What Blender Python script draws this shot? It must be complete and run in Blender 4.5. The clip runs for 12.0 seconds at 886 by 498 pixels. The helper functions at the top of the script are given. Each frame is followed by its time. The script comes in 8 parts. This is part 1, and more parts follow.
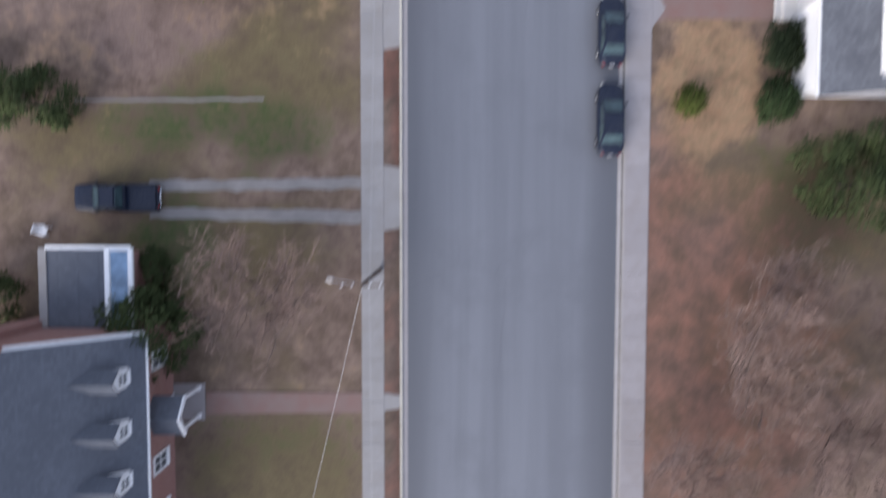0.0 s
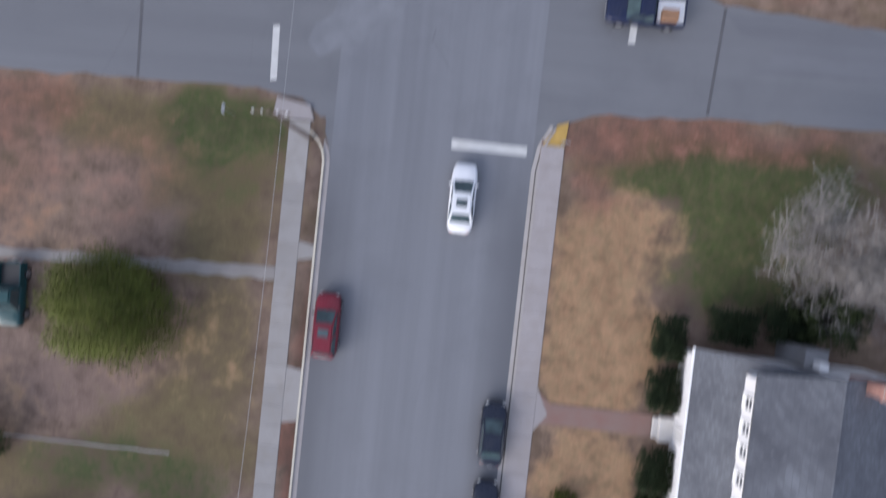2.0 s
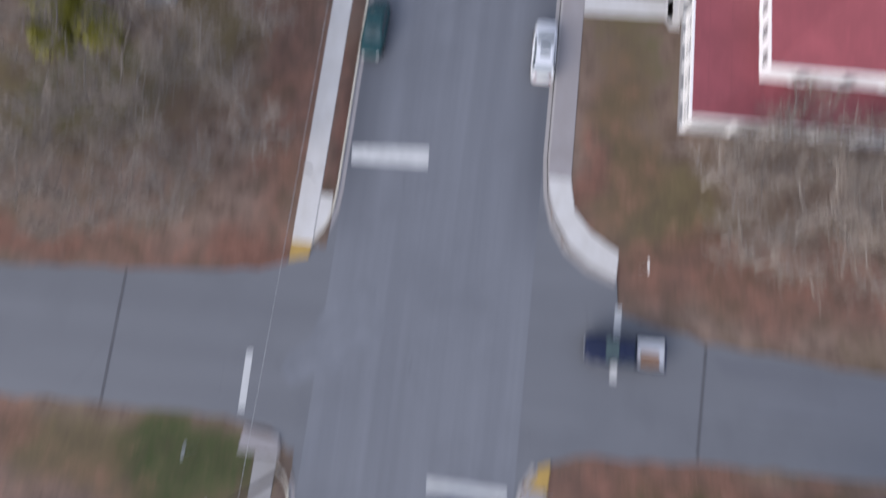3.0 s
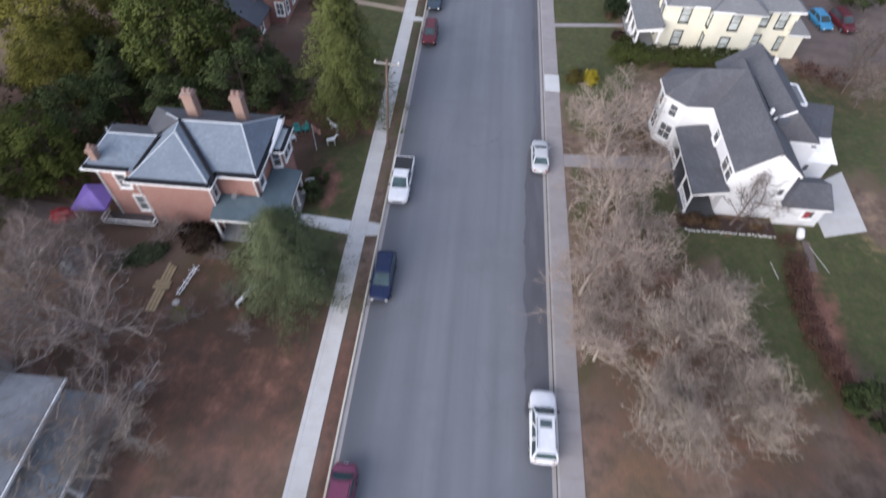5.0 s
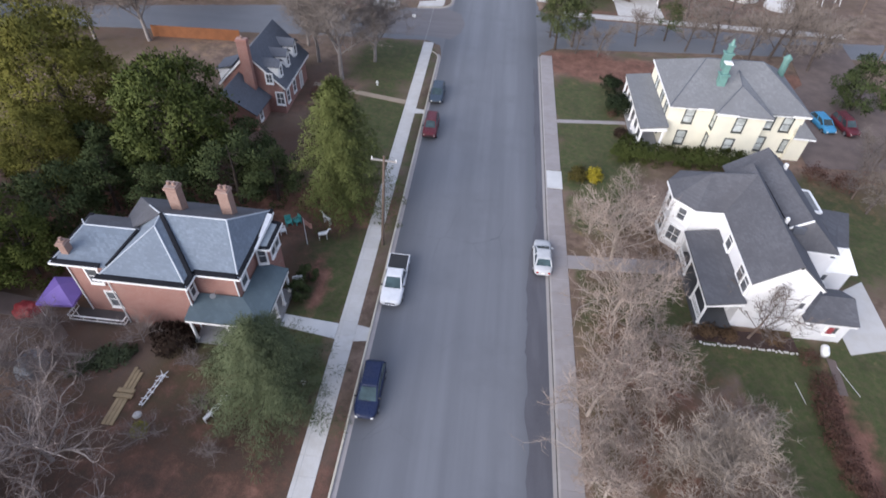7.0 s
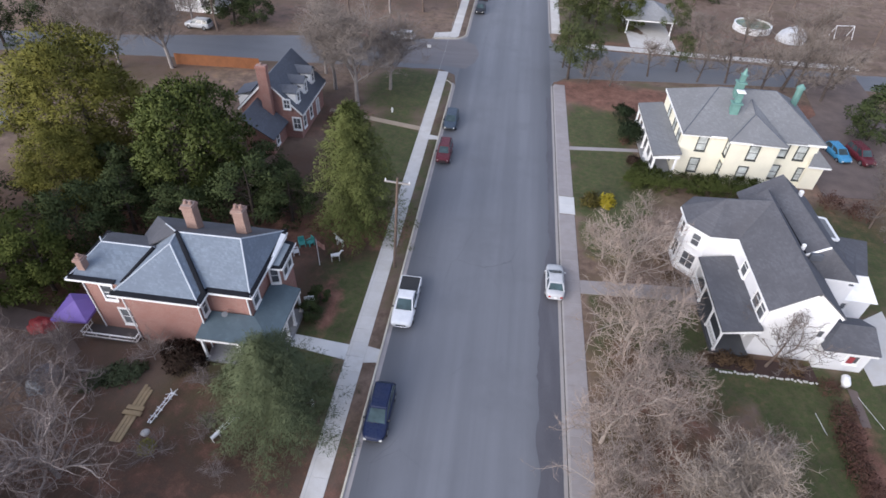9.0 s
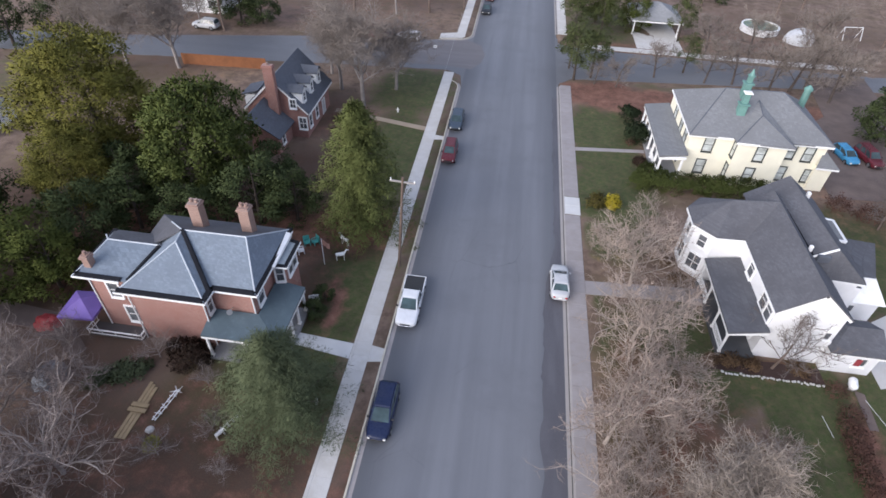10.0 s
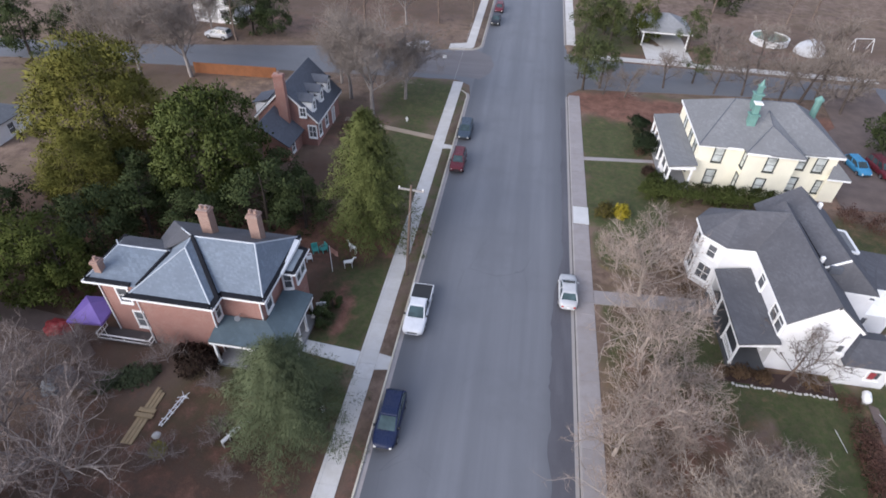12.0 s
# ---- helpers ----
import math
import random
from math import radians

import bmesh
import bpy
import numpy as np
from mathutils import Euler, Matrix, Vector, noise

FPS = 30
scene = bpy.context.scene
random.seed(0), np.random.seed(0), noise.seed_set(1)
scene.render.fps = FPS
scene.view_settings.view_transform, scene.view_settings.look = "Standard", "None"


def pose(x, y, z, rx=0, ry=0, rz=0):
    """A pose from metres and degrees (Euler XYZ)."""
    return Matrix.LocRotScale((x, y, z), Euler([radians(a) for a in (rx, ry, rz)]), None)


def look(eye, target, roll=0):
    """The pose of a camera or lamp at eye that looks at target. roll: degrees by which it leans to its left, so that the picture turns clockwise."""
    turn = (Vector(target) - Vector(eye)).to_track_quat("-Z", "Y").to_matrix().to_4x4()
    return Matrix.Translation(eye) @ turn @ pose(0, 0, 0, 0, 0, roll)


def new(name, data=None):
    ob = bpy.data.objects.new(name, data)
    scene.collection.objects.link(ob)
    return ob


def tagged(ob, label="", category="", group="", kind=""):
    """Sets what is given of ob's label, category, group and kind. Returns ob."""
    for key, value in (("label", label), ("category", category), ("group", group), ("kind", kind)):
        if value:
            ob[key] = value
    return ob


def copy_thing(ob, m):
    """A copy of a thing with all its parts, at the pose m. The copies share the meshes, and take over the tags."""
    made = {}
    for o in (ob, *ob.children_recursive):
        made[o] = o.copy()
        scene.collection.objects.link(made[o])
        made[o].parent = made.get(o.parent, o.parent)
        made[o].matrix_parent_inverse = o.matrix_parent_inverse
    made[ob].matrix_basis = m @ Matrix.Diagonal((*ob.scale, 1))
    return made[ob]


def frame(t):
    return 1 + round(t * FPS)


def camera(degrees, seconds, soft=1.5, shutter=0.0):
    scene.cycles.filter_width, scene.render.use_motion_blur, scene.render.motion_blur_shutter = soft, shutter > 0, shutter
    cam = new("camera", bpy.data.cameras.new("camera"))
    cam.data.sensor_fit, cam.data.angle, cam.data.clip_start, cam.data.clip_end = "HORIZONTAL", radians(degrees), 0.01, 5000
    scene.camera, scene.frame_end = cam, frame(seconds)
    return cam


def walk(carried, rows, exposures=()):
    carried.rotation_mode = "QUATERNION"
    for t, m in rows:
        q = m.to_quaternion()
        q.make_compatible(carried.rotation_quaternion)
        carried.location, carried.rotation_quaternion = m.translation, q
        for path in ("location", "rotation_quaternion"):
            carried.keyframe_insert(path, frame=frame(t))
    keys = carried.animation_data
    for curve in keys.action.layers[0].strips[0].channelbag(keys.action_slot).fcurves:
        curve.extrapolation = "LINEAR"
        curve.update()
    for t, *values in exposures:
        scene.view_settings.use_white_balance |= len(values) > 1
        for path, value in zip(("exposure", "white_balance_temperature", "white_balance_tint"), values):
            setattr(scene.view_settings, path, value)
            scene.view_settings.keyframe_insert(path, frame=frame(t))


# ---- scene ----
cam = camera(77.33, 12.0, soft=1.6, shutter=1.0)
PATH = [
    (0.0, 0.000, 0.000, 38.997, -2.589, -0.623, 0.123),
    (0.5, 2.819, 6.347, 40.131, -2.140, 0.091, 1.821),
    (1.0, 5.206, 13.373, 40.708, -2.089, 0.553, 4.422),
    (1.5, 6.812, 20.083, 40.959, -1.850, 1.007, 5.742),
    (2.0, 8.497, 27.358, 40.576, -1.460, 2.392, 6.106),
    (2.5, 8.698, 34.078, 40.879, 0.959, 2.407, 6.221),
    (3.0, 8.346, 42.513, 40.014, 11.218, 2.097, 6.693),
    (3.5, 7.350, 50.685, 39.820, 19.535, 1.456, 6.201),
    (3.7, 6.712, 53.887, 39.869, 22.924, 0.866, 6.224),
    (5.3, 5.395, 67.848, 39.470, 38.489, -1.362, 4.910),
    (5.5, 5.351, 68.727, 39.483, 38.507, -1.661, 5.054),
    (6.0, 4.899, 70.296, 39.614, 39.367, -2.667, 5.247),
    (6.5, 5.050, 70.583, 39.042, 42.771, -2.504, 5.586),
    (7.0, 5.167, 70.735, 38.611, 45.298, -2.313, 6.053),
    (9.0, 5.230, 70.280, 38.112, 48.333, -2.031, 7.463),
    (9.5, 5.281, 70.240, 38.050, 48.476, -1.927, 7.795),
    (10.0, 5.249, 70.209, 37.970, 48.452, -1.934, 8.053),
    (10.5, 5.244, 70.188, 37.828, 48.511, -1.919, 8.257),
    (11.0, 5.247, 70.140, 37.785, 48.495, -1.872, 8.494),
    (11.5, 5.302, 70.134, 37.815, 48.531, -1.781, 8.733),
    (12.0, 5.222, 70.159, 37.820, 49.437, -1.763, 8.935),
]
walk(cam, [(t, pose(*row)) for t, *row in PATH], [(0, 0.40), (1.0, 0.39), (1.5, 0.32), (2.0, 0.25), (2.5, 0.20), (3.0, 0.12), (3.6, 0.06), (5.3, 0.37), (7.0, 0.38), (9.0, 0.34), (12.0, 0.34)])

# ---- world ----
world = bpy.data.worlds.new("overcast_sky")
scene.world = world
world.use_nodes = True
wn = world.node_tree.nodes
sky = wn.new("ShaderNodeTexSky")
sky.sky_type = "NISHITA"
sky.sun_disc = False
sky.sun_elevation = radians(15)
sky.sun_rotation = radians(218)
sky.dust_density = 4.0
sky.air_density = 1.2
soften = wn.new("ShaderNodeMix")
soften.data_type = "RGBA"
soften.inputs[0].default_value = 0.75
soften.inputs[7].default_value = (5.5, 6.32, 8.75, 1)
world.node_tree.links.new(sky.outputs[0], soften.inputs[6])
world.node_tree.links.new(soften.outputs[2], wn["Background"].inputs[0])
wn["Background"].inputs[1].default_value = 0.105

sun_data = bpy.data.lights.new("sun", "SUN")
sun_data.energy = 5.0
sun_data.angle = radians(60)
sun_data.color = (1.0, 0.965, 0.98)
sun = new("sun", sun_data)
sun.matrix_world = look((-46, -58, 19), (0, 0, 0))


# ---- materials ----
MATS = {}


def nodes_of(name, rough, metal=0.0):
    m = bpy.data.materials.new(name)
    m.use_nodes = True
    nt = m.node_tree
    b = nt.nodes["Principled BSDF"]
    b.inputs["Roughness"].default_value = rough
    b.inputs["Metallic"].default_value = metal
    MATS[name] = m
    return m, nt, b


def add(nt, kind, **values):
    n = nt.nodes.new(kind)
    for k, v in values.items():
        n.inputs[k].default_value = v
    return n


def mixed(nt, fac, a, b, how="MIX"):
    n = nt.nodes.new("ShaderNodeMix")
    n.data_type = "RGBA"
    n.blend_type = how
    for sock, v in ((n.inputs[0], fac), (n.inputs[6], a), (n.inputs[7], b)):
        if isinstance(v, (int, float)):
            sock.default_value = v
        elif isinstance(v, tuple):
            sock.default_value = (*v[:3], 1)
        else:
            nt.links.new(v, sock)
    return n.outputs[2]


def ramp(nt, value, lo, hi):
    n = add(nt, "ShaderNodeMapRange", **{"From Min": lo, "From Max": hi})
    nt.links.new(value, n.inputs["Value"])
    return n.outputs[0]


def coords(nt, scale=(1, 1, 1), turn=0.0, kind="Object"):
    """Surface coordinates in metres; kind Position takes the place in the world."""
    mp = nt.nodes.new("ShaderNodeMapping")
    mp.inputs["Scale"].default_value = scale
    mp.inputs["Rotation"].default_value = (0, 0, turn)
    if kind == "Position":
        src = nt.nodes.new("ShaderNodeNewGeometry").outputs["Position"]
    else:
        src = nt.nodes.new("ShaderNodeTexCoord").outputs[kind]
    nt.links.new(src, mp.inputs[0])
    return mp.outputs[0]


def noise_at(nt, vec, scale, detail=4.0, rough=0.6):
    n = add(nt, "ShaderNodeTexNoise", Scale=scale, Detail=detail, Roughness=rough)
    nt.links.new(vec, n.inputs["Vector"])
    return n.outputs["Fac"]


def bump(nt, b, height, strength=0.3, dist=0.02):
    n = add(nt, "ShaderNodeBump", Strength=strength, Distance=dist)
    nt.links.new(height, n.inputs["Height"])
    nt.links.new(n.outputs[0], b.inputs["Normal"])


def plain(name, col, rough=0.7, var=0.25, big=0.6, fine=14.0, metal=0.0, coat=0.0, bumpy=0.15):
    """Paint, stone or cloth with broad stains and a fine grain."""
    if name in MATS:
        return MATS[name]
    m, nt, b = nodes_of(name, rough, metal)
    v = coords(nt, kind="Position")
    dark = tuple(c * (1 - var) for c in col)
    light = tuple(min(1, c * (1 + var * 0.5)) for c in col)
    c = mixed(nt, ramp(nt, noise_at(nt, v, big), 0.3, 0.7), dark, light)
    c = mixed(nt, ramp(nt, noise_at(nt, v, fine), 0.35, 0.75), c, tuple(x * (1 - var * 0.6) for x in col))
    nt.links.new(c, b.inputs["Base Color"])
    if coat:
        b.inputs["Coat Weight"].default_value = coat
    if bumpy:
        bump(nt, b, noise_at(nt, v, fine * 2), bumpy, 0.01)
    return m


def car_paint(name, col, rough=0.3):
    if name in MATS:
        return MATS[name]
    m, nt, b = nodes_of(name, rough)
    v = coords(nt, kind="Position")
    c = mixed(nt, ramp(nt, noise_at(nt, v, 1.6), 0.35, 0.75), col, tuple(x * 0.82 + 0.012 for x in col))
    nt.links.new(c, b.inputs["Base Color"])
    b.inputs["Coat Weight"].default_value = 0.12
    b.inputs["Specular IOR Level"].default_value = 0.3
    b.inputs["Coat Roughness"].default_value = 0.12
    nt.links.new(ramp(nt, noise_at(nt, v, 9), 0.1, 1.3), b.inputs["Roughness"])
    return m


def foliage(name, dark, light, tip=None, rough=0.8):
    if name in MATS:
        return MATS[name]
    m, nt, b = nodes_of(name, rough)
    g = nt.nodes.new("ShaderNodeNewGeometry")
    v = coords(nt, kind="Position")
    tone = nt.nodes.new("ShaderNodeMix")
    tone.inputs[0].default_value = 0.4
    nt.links.new(ramp(nt, noise_at(nt, v, 1.3, 3), 0.32, 0.68), tone.inputs[2])
    nt.links.new(g.outputs["Random Per Island"], tone.inputs[3])
    c = mixed(nt, tone.outputs[0], dark, light)
    c = mixed(nt, ramp(nt, noise_at(nt, v, 0.45, 3), 0.4, 0.7), c, tip or light)
    nt.links.new(c, b.inputs["Base Color"])
    b.inputs["Specular IOR Level"].default_value = 0.12
    return m


def brickwork(name, col, mortar, scale=1.0):
    if name in MATS:
        return MATS[name]
    m, nt, b = nodes_of(name, 0.85)
    g = nt.nodes.new("ShaderNodeNewGeometry")
    sep = nt.nodes.new("ShaderNodeSeparateXYZ")
    nt.links.new(g.outputs["Position"], sep.inputs[0])
    s = nt.nodes.new("ShaderNodeMath")
    nt.links.new(sep.outputs[0], s.inputs[0])
    nt.links.new(sep.outputs[1], s.inputs[1])
    com = nt.nodes.new("ShaderNodeCombineXYZ")
    nt.links.new(s.outputs[0], com.inputs[0])
    nt.links.new(sep.outputs[2], com.inputs[1])
    t = add(nt, "ShaderNodeTexBrick", Scale=1.0)
    t.inputs["Brick Width"].default_value = 0.215
    t.inputs["Row Height"].default_value = 0.075
    t.inputs["Mortar Size"].default_value = 0.006
    t.inputs["Color1"].default_value = (*col, 1)
    t.inputs["Color2"].default_value = (*(c * 0.72 for c in col), 1)
    t.inputs["Mortar"].default_value = (*mortar, 1)
    nt.links.new(com.outputs[0], t.inputs["Vector"])
    c = mixed(nt, ramp(nt, noise_at(nt, g.outputs["Position"], 0.7), 0.3, 0.75), t.outputs["Color"], tuple(x * 0.8 for x in col))
    nt.links.new(c, b.inputs["Base Color"])
    bump(nt, b, t.outputs["Fac"], 0.3, -0.01)
    return m


def siding(name, col, lap=0.13):
    """Painted boards with a shadow line at each lap."""
    if name in MATS:
        return MATS[name]
    m, nt, b = nodes_of(name, 0.55)
    v = coords(nt, kind="Position")
    w = nt.nodes.new("ShaderNodeTexWave")
    w.bands_direction, w.wave_profile = "Z", "SAW"
    w.inputs["Scale"].default_value = 0.314 / lap
    nt.links.new(v, w.inputs["Vector"])
    dirt = ramp(nt, noise_at(nt, v, 0.5, 5), 0.35, 0.8)
    c = mixed(nt, dirt, col, tuple(x * 0.86 for x in col))
    c = mixed(nt, ramp(nt, noise_at(nt, v, 11), 0.5, 0.9), c, tuple(x * 0.9 for x in col))
    nt.links.new(c, b.inputs["Base Color"])
    bump(nt, b, w.outputs["Fac"], 0.5, 0.02)
    return m


def roofing(name, col, row=0.16, tab=0.3, var=0.3, rough=0.85, metal=0.0, stain=None):
    """Overlapping courses, uneven in tone, with streaks down the slope."""
    if name in MATS:
        return MATS[name]
    m, nt, b = nodes_of(name, rough, metal)
    v = coords(nt, kind="Position")
    sep = nt.nodes.new("ShaderNodeSeparateXYZ")
    nt.links.new(v, sep.inputs[0])
    s = nt.nodes.new("ShaderNodeMath")
    nt.links.new(sep.outputs[0], s.inputs[0])
    nt.links.new(sep.outputs[1], s.inputs[1])
    com = nt.nodes.new("ShaderNodeCombineXYZ")
    nt.links.new(s.outputs[0], com.inputs[0])
    nt.links.new(sep.outputs[2], com.inputs[1])
    t = add(nt, "ShaderNodeTexBrick", Scale=1.0)
    t.inputs["Brick Width"].default_value = tab
    t.inputs["Row Height"].default_value = row * 0.6
    t.inputs["Mortar Size"].default_value = 0.004
    t.inputs["Color1"].default_value = (*(c * (1 + var * 0.4) for c in col), 1)
    t.inputs["Color2"].default_value = (*(c * (1 - var * 0.5) for c in col), 1)
    t.inputs["Mortar"].default_value = (*(c * 0.82 for c in col), 1)
    nt.links.new(com.outputs[0], t.inputs["Vector"])
    c = mixed(nt, ramp(nt, noise_at(nt, v, 0.35, 5), 0.35, 0.7), t.outputs["Color"], stain or tuple(x * (1 - var) for x in col))
    c = mixed(nt, ramp(nt, noise_at(nt, coords(nt, (2.5, 2.5, 0.4), kind="Position"), 1.2), 0.55, 0.9), c, tuple(min(1, x * 1.35) for x in col))
    nt.links.new(c, b.inputs["Base Color"])
    bump(nt, b, t.outputs["Fac"], 0.35, -0.015)
    return m


def asphalt(name, base, worn, lanes_dark=True, streak=(1.0, 0.035, 1.0)):
    m, nt, b = nodes_of(name, 0.58)
    v = coords(nt, kind="Position")
    long = coords(nt, streak, kind="Position")
    lanes = ramp(nt, noise_at(nt, long, 0.55, 3), 0.36, 0.66)
    c = mixed(nt, lanes, base, worn)
    c = mixed(nt, ramp(nt, noise_at(nt, v, 0.12, 6, 0.7), 0.5, 0.75), c, tuple(x * 0.8 for x in base))
    c = mixed(nt, ramp(nt, noise_at(nt, v, 60, 2), 0.3, 0.8), c, tuple(x * 1.25 for x in worn))
    sep = nt.nodes.new("ShaderNodeSeparateXYZ")
    nt.links.new(v, sep.inputs[0])
    off = nt.nodes.new("ShaderNodeMath")
    off.operation = "SUBTRACT"
    off.inputs[1].default_value = 5.3
    nt.links.new(sep.outputs[0], off.inputs[0])
    far = nt.nodes.new("ShaderNodeMath")
    far.operation = "ABSOLUTE"
    nt.links.new(off.outputs[0], far.inputs[0])
    rag = nt.nodes.new("ShaderNodeMath")
    rag.operation = "ADD"
    nt.links.new(far.outputs[0], rag.inputs[0])
    nt.links.new(noise_at(nt, coords(nt, (1.0, 0.12, 1.0), kind="Position"), 0.6, 5), rag.inputs[1])
    if lanes_dark:
        mid = nt.nodes.new("ShaderNodeMath")
        mid.operation = "SUBTRACT"
        mid.inputs[1].default_value = 42.0
        nt.links.new(sep.outputs[1], mid.inputs[0])
        away = nt.nodes.new("ShaderNodeMath")
        away.operation = "ABSOLUTE"
        nt.links.new(mid.outputs[0], away.inputs[0])
        band = nt.nodes.new("ShaderNodeMath")
        band.operation = "MULTIPLY"
        nt.links.new(ramp(nt, rag.outputs[0], 5.0, 7.4), band.inputs[0])
        nt.links.new(ramp(nt, away.outputs[0], 7.0, 15.0), band.inputs[1])
        c = mixed(nt, band.outputs[0], c, tuple(x * 0.98 for x in base))
    # cracks sealed with tar
    vor = add(nt, "ShaderNodeTexVoronoi", Scale=0.16)
    vor.feature = "DISTANCE_TO_EDGE"
    warp = mixed(nt, 0.25, v, noise_col(nt, v, 0.8))
    nt.links.new(warp, vor.inputs["Vector"])
    crack = ramp(nt, vor.outputs["Distance"], 0.002, 0.0)
    few = ramp(nt, noise_at(nt, v, 0.07, 2), 0.55, 0.6)
    mul = nt.nodes.new("ShaderNodeMath")
    mul.operation = "MULTIPLY"
    nt.links.new(crack, mul.inputs[0])
    nt.links.new(few, mul.inputs[1])
    c = mixed(nt, mul.outputs[0], c, tuple(x * 0.75 for x in base))
    nt.links.new(c, b.inputs["Base Color"])
    bump(nt, b, noise_at(nt, v, 90, 2), 0.25, 0.01)
    return m


def noise_col(nt, vec, scale):
    n = add(nt, "ShaderNodeTexNoise", Scale=scale, Detail=3.0)
    nt.links.new(vec, n.inputs["Vector"])
    return n.outputs["Color"]


def concrete(name, col, var=0.1):
    m, nt, b = nodes_of(name, 0.88)
    v = coords(nt, kind="Position")
    info = nt.nodes.new("ShaderNodeObjectInfo")
    c = mixed(nt, info.outputs["Random"], tuple(x * (1 - var) for x in col), tuple(x * (1 + var * 0.4) for x in col))
    c = mixed(nt, ramp(nt, noise_at(nt, v, 0.9, 6, 0.7), 0.42, 0.75), c, (col[0] * 0.8, col[1] * 0.77, col[2] * 0.72))
    c = mixed(nt, ramp(nt, noise_at(nt, v, 25), 0.4, 0.8), c, tuple(x * 0.85 for x in col))
    nt.links.new(c, b.inputs["Base Color"])
    bump(nt, b, noise_at(nt, v, 40), 0.2, 0.01)
    return m


def ground_cover(name):
    """Winter yards: dead grass, green turf, straw, fallen leaves and bare soil, by the cover laid on the sheet."""
    m, nt, b = nodes_of(name, 0.95)
    v = coords(nt, kind="Position")
    a = nt.nodes.new("ShaderNodeVertexColor")
    a.layer_name = "cover"
    sep = nt.nodes.new("ShaderNodeSeparateColor")
    nt.links.new(a.outputs["Color"], sep.inputs[0])
    fine = noise_at(nt, v, 0.55, 8, 0.72)
    grain = noise_at(nt, v, 9, 4, 0.7)

    def edge(sock, lo=0.22, hi=0.85):
        s = nt.nodes.new("ShaderNodeMath")
        s.operation = "ADD"
        nt.links.new(sock, s.inputs[0])
        t = nt.nodes.new("ShaderNodeMapRange")
        t.inputs["To Min"].default_value, t.inputs["To Max"].default_value = -0.42, 0.42
        t.inputs["From Min"].default_value, t.inputs["From Max"].default_value = 0.25, 0.75
        nt.links.new(fine, t.inputs[0])
        nt.links.new(t.outputs[0], s.inputs[1])
        return ramp(nt, s.outputs[0], lo, hi)

    second = nt.nodes.new("ShaderNodeVertexColor")
    second.layer_name = "growth"
    sep2 = nt.nodes.new("ShaderNodeSeparateColor")
    nt.links.new(second.outputs["Color"], sep2.inputs[0])
    blotch = ramp(nt, noise_at(nt, v, 1.7, 6, 0.75), 0.42, 0.62)
    dead = mixed(nt, ramp(nt, fine, 0.3, 0.7), (0.132, 0.090, 0.069), (0.228, 0.164, 0.130))
    dead = mixed(nt, ramp(nt, noise_at(nt, v, 0.25, 5), 0.45, 0.7), dead, (0.144, 0.104, 0.067))
    olive = mixed(nt, ramp(nt, grain, 0.3, 0.72), (0.104, 0.080, 0.038), (0.180, 0.140, 0.078))
    olive = mixed(nt, blotch, olive, (0.132, 0.102, 0.053))
    pink = mixed(nt, ramp(nt, grain, 0.32, 0.7), (0.172, 0.114, 0.092), (0.276, 0.202, 0.174))
    # dark red-brown soil, with the shade of the trees mixed into its colour
    shaded_mould = mixed(nt, ramp(nt, fine, 0.3, 0.7), (0.043, 0.024, 0.016), (0.088, 0.049, 0.033))
    shaded_mould = mixed(nt, ramp(nt, grain, 0.45, 0.8), shaded_mould, (0.112, 0.066, 0.044))
    green = mixed(nt, ramp(nt, grain, 0.3, 0.75), (0.033, 0.050, 0.013), (0.076, 0.094, 0.029))
    green = mixed(nt, blotch, green, (0.084, 0.080, 0.036))
    straw = mixed(nt, ramp(nt, grain, 0.3, 0.7), (0.255, 0.148, 0.082), (0.375, 0.240, 0.148))
    straw = mixed(nt, blotch, straw, (0.235, 0.165, 0.095))
    litter = mixed(nt, ramp(nt, fine, 0.3, 0.7), (0.122, 0.050, 0.035), (0.205, 0.100, 0.072))
    litter = mixed(nt, ramp(nt, grain, 0.45, 0.8), litter, (0.225, 0.138, 0.104))
    c = mixed(nt, edge(sep2.outputs[1]), dead, pink)
    c = mixed(nt, edge(sep2.outputs[0]), c, olive)
    c = mixed(nt, edge(sep.outputs[0], 0.28, 0.72), c, green)
    c = mixed(nt, edge(sep.outputs[1], 0.28, 0.72), c, straw)
    c = mixed(nt, edge(sep2.outputs[2]), c, shaded_mould)
    c = mixed(nt, edge(sep.outputs[2]), c, litter)
    c = mixed(nt, ramp(nt, noise_at(nt, v, 14, 4), 0.5, 0.85), c, mixed(nt, 0.35, c, (0.05, 0.04, 0.028)))
    mottle = ramp(nt, noise_at(nt, v, 0.55, 9, 0.74), 0.34, 0.68)
    c = mixed(nt, 0.8, c, mixed(nt, mottle, (0.64, 0.60, 0.57), (1.26, 1.24, 1.21)), "MULTIPLY")
    clod = ramp(nt, noise_at(nt, v, 3.4, 5, 0.7), 0.62, 0.72)
    c = mixed(nt, clod, c, mixed(nt, 0.5, c, (0.07, 0.05, 0.036)))
    nt.links.new(c, b.inputs["Base Color"])
    bump(nt, b, grain, 0.35, 0.05)
    return m


def glass(name, col=(0.03, 0.035, 0.042)):
    m, nt, b = nodes_of(name, 0.06)
    v = coords(nt, kind="Position")
    c = mixed(nt, ramp(nt, noise_at(nt, v, 0.9, 3), 0.35, 0.7), col, tuple(x * 2.2 for x in col))
    nt.links.new(c, b.inputs["Base Color"])
    b.inputs["Specular IOR Level"].default_value = 0.8
    return m


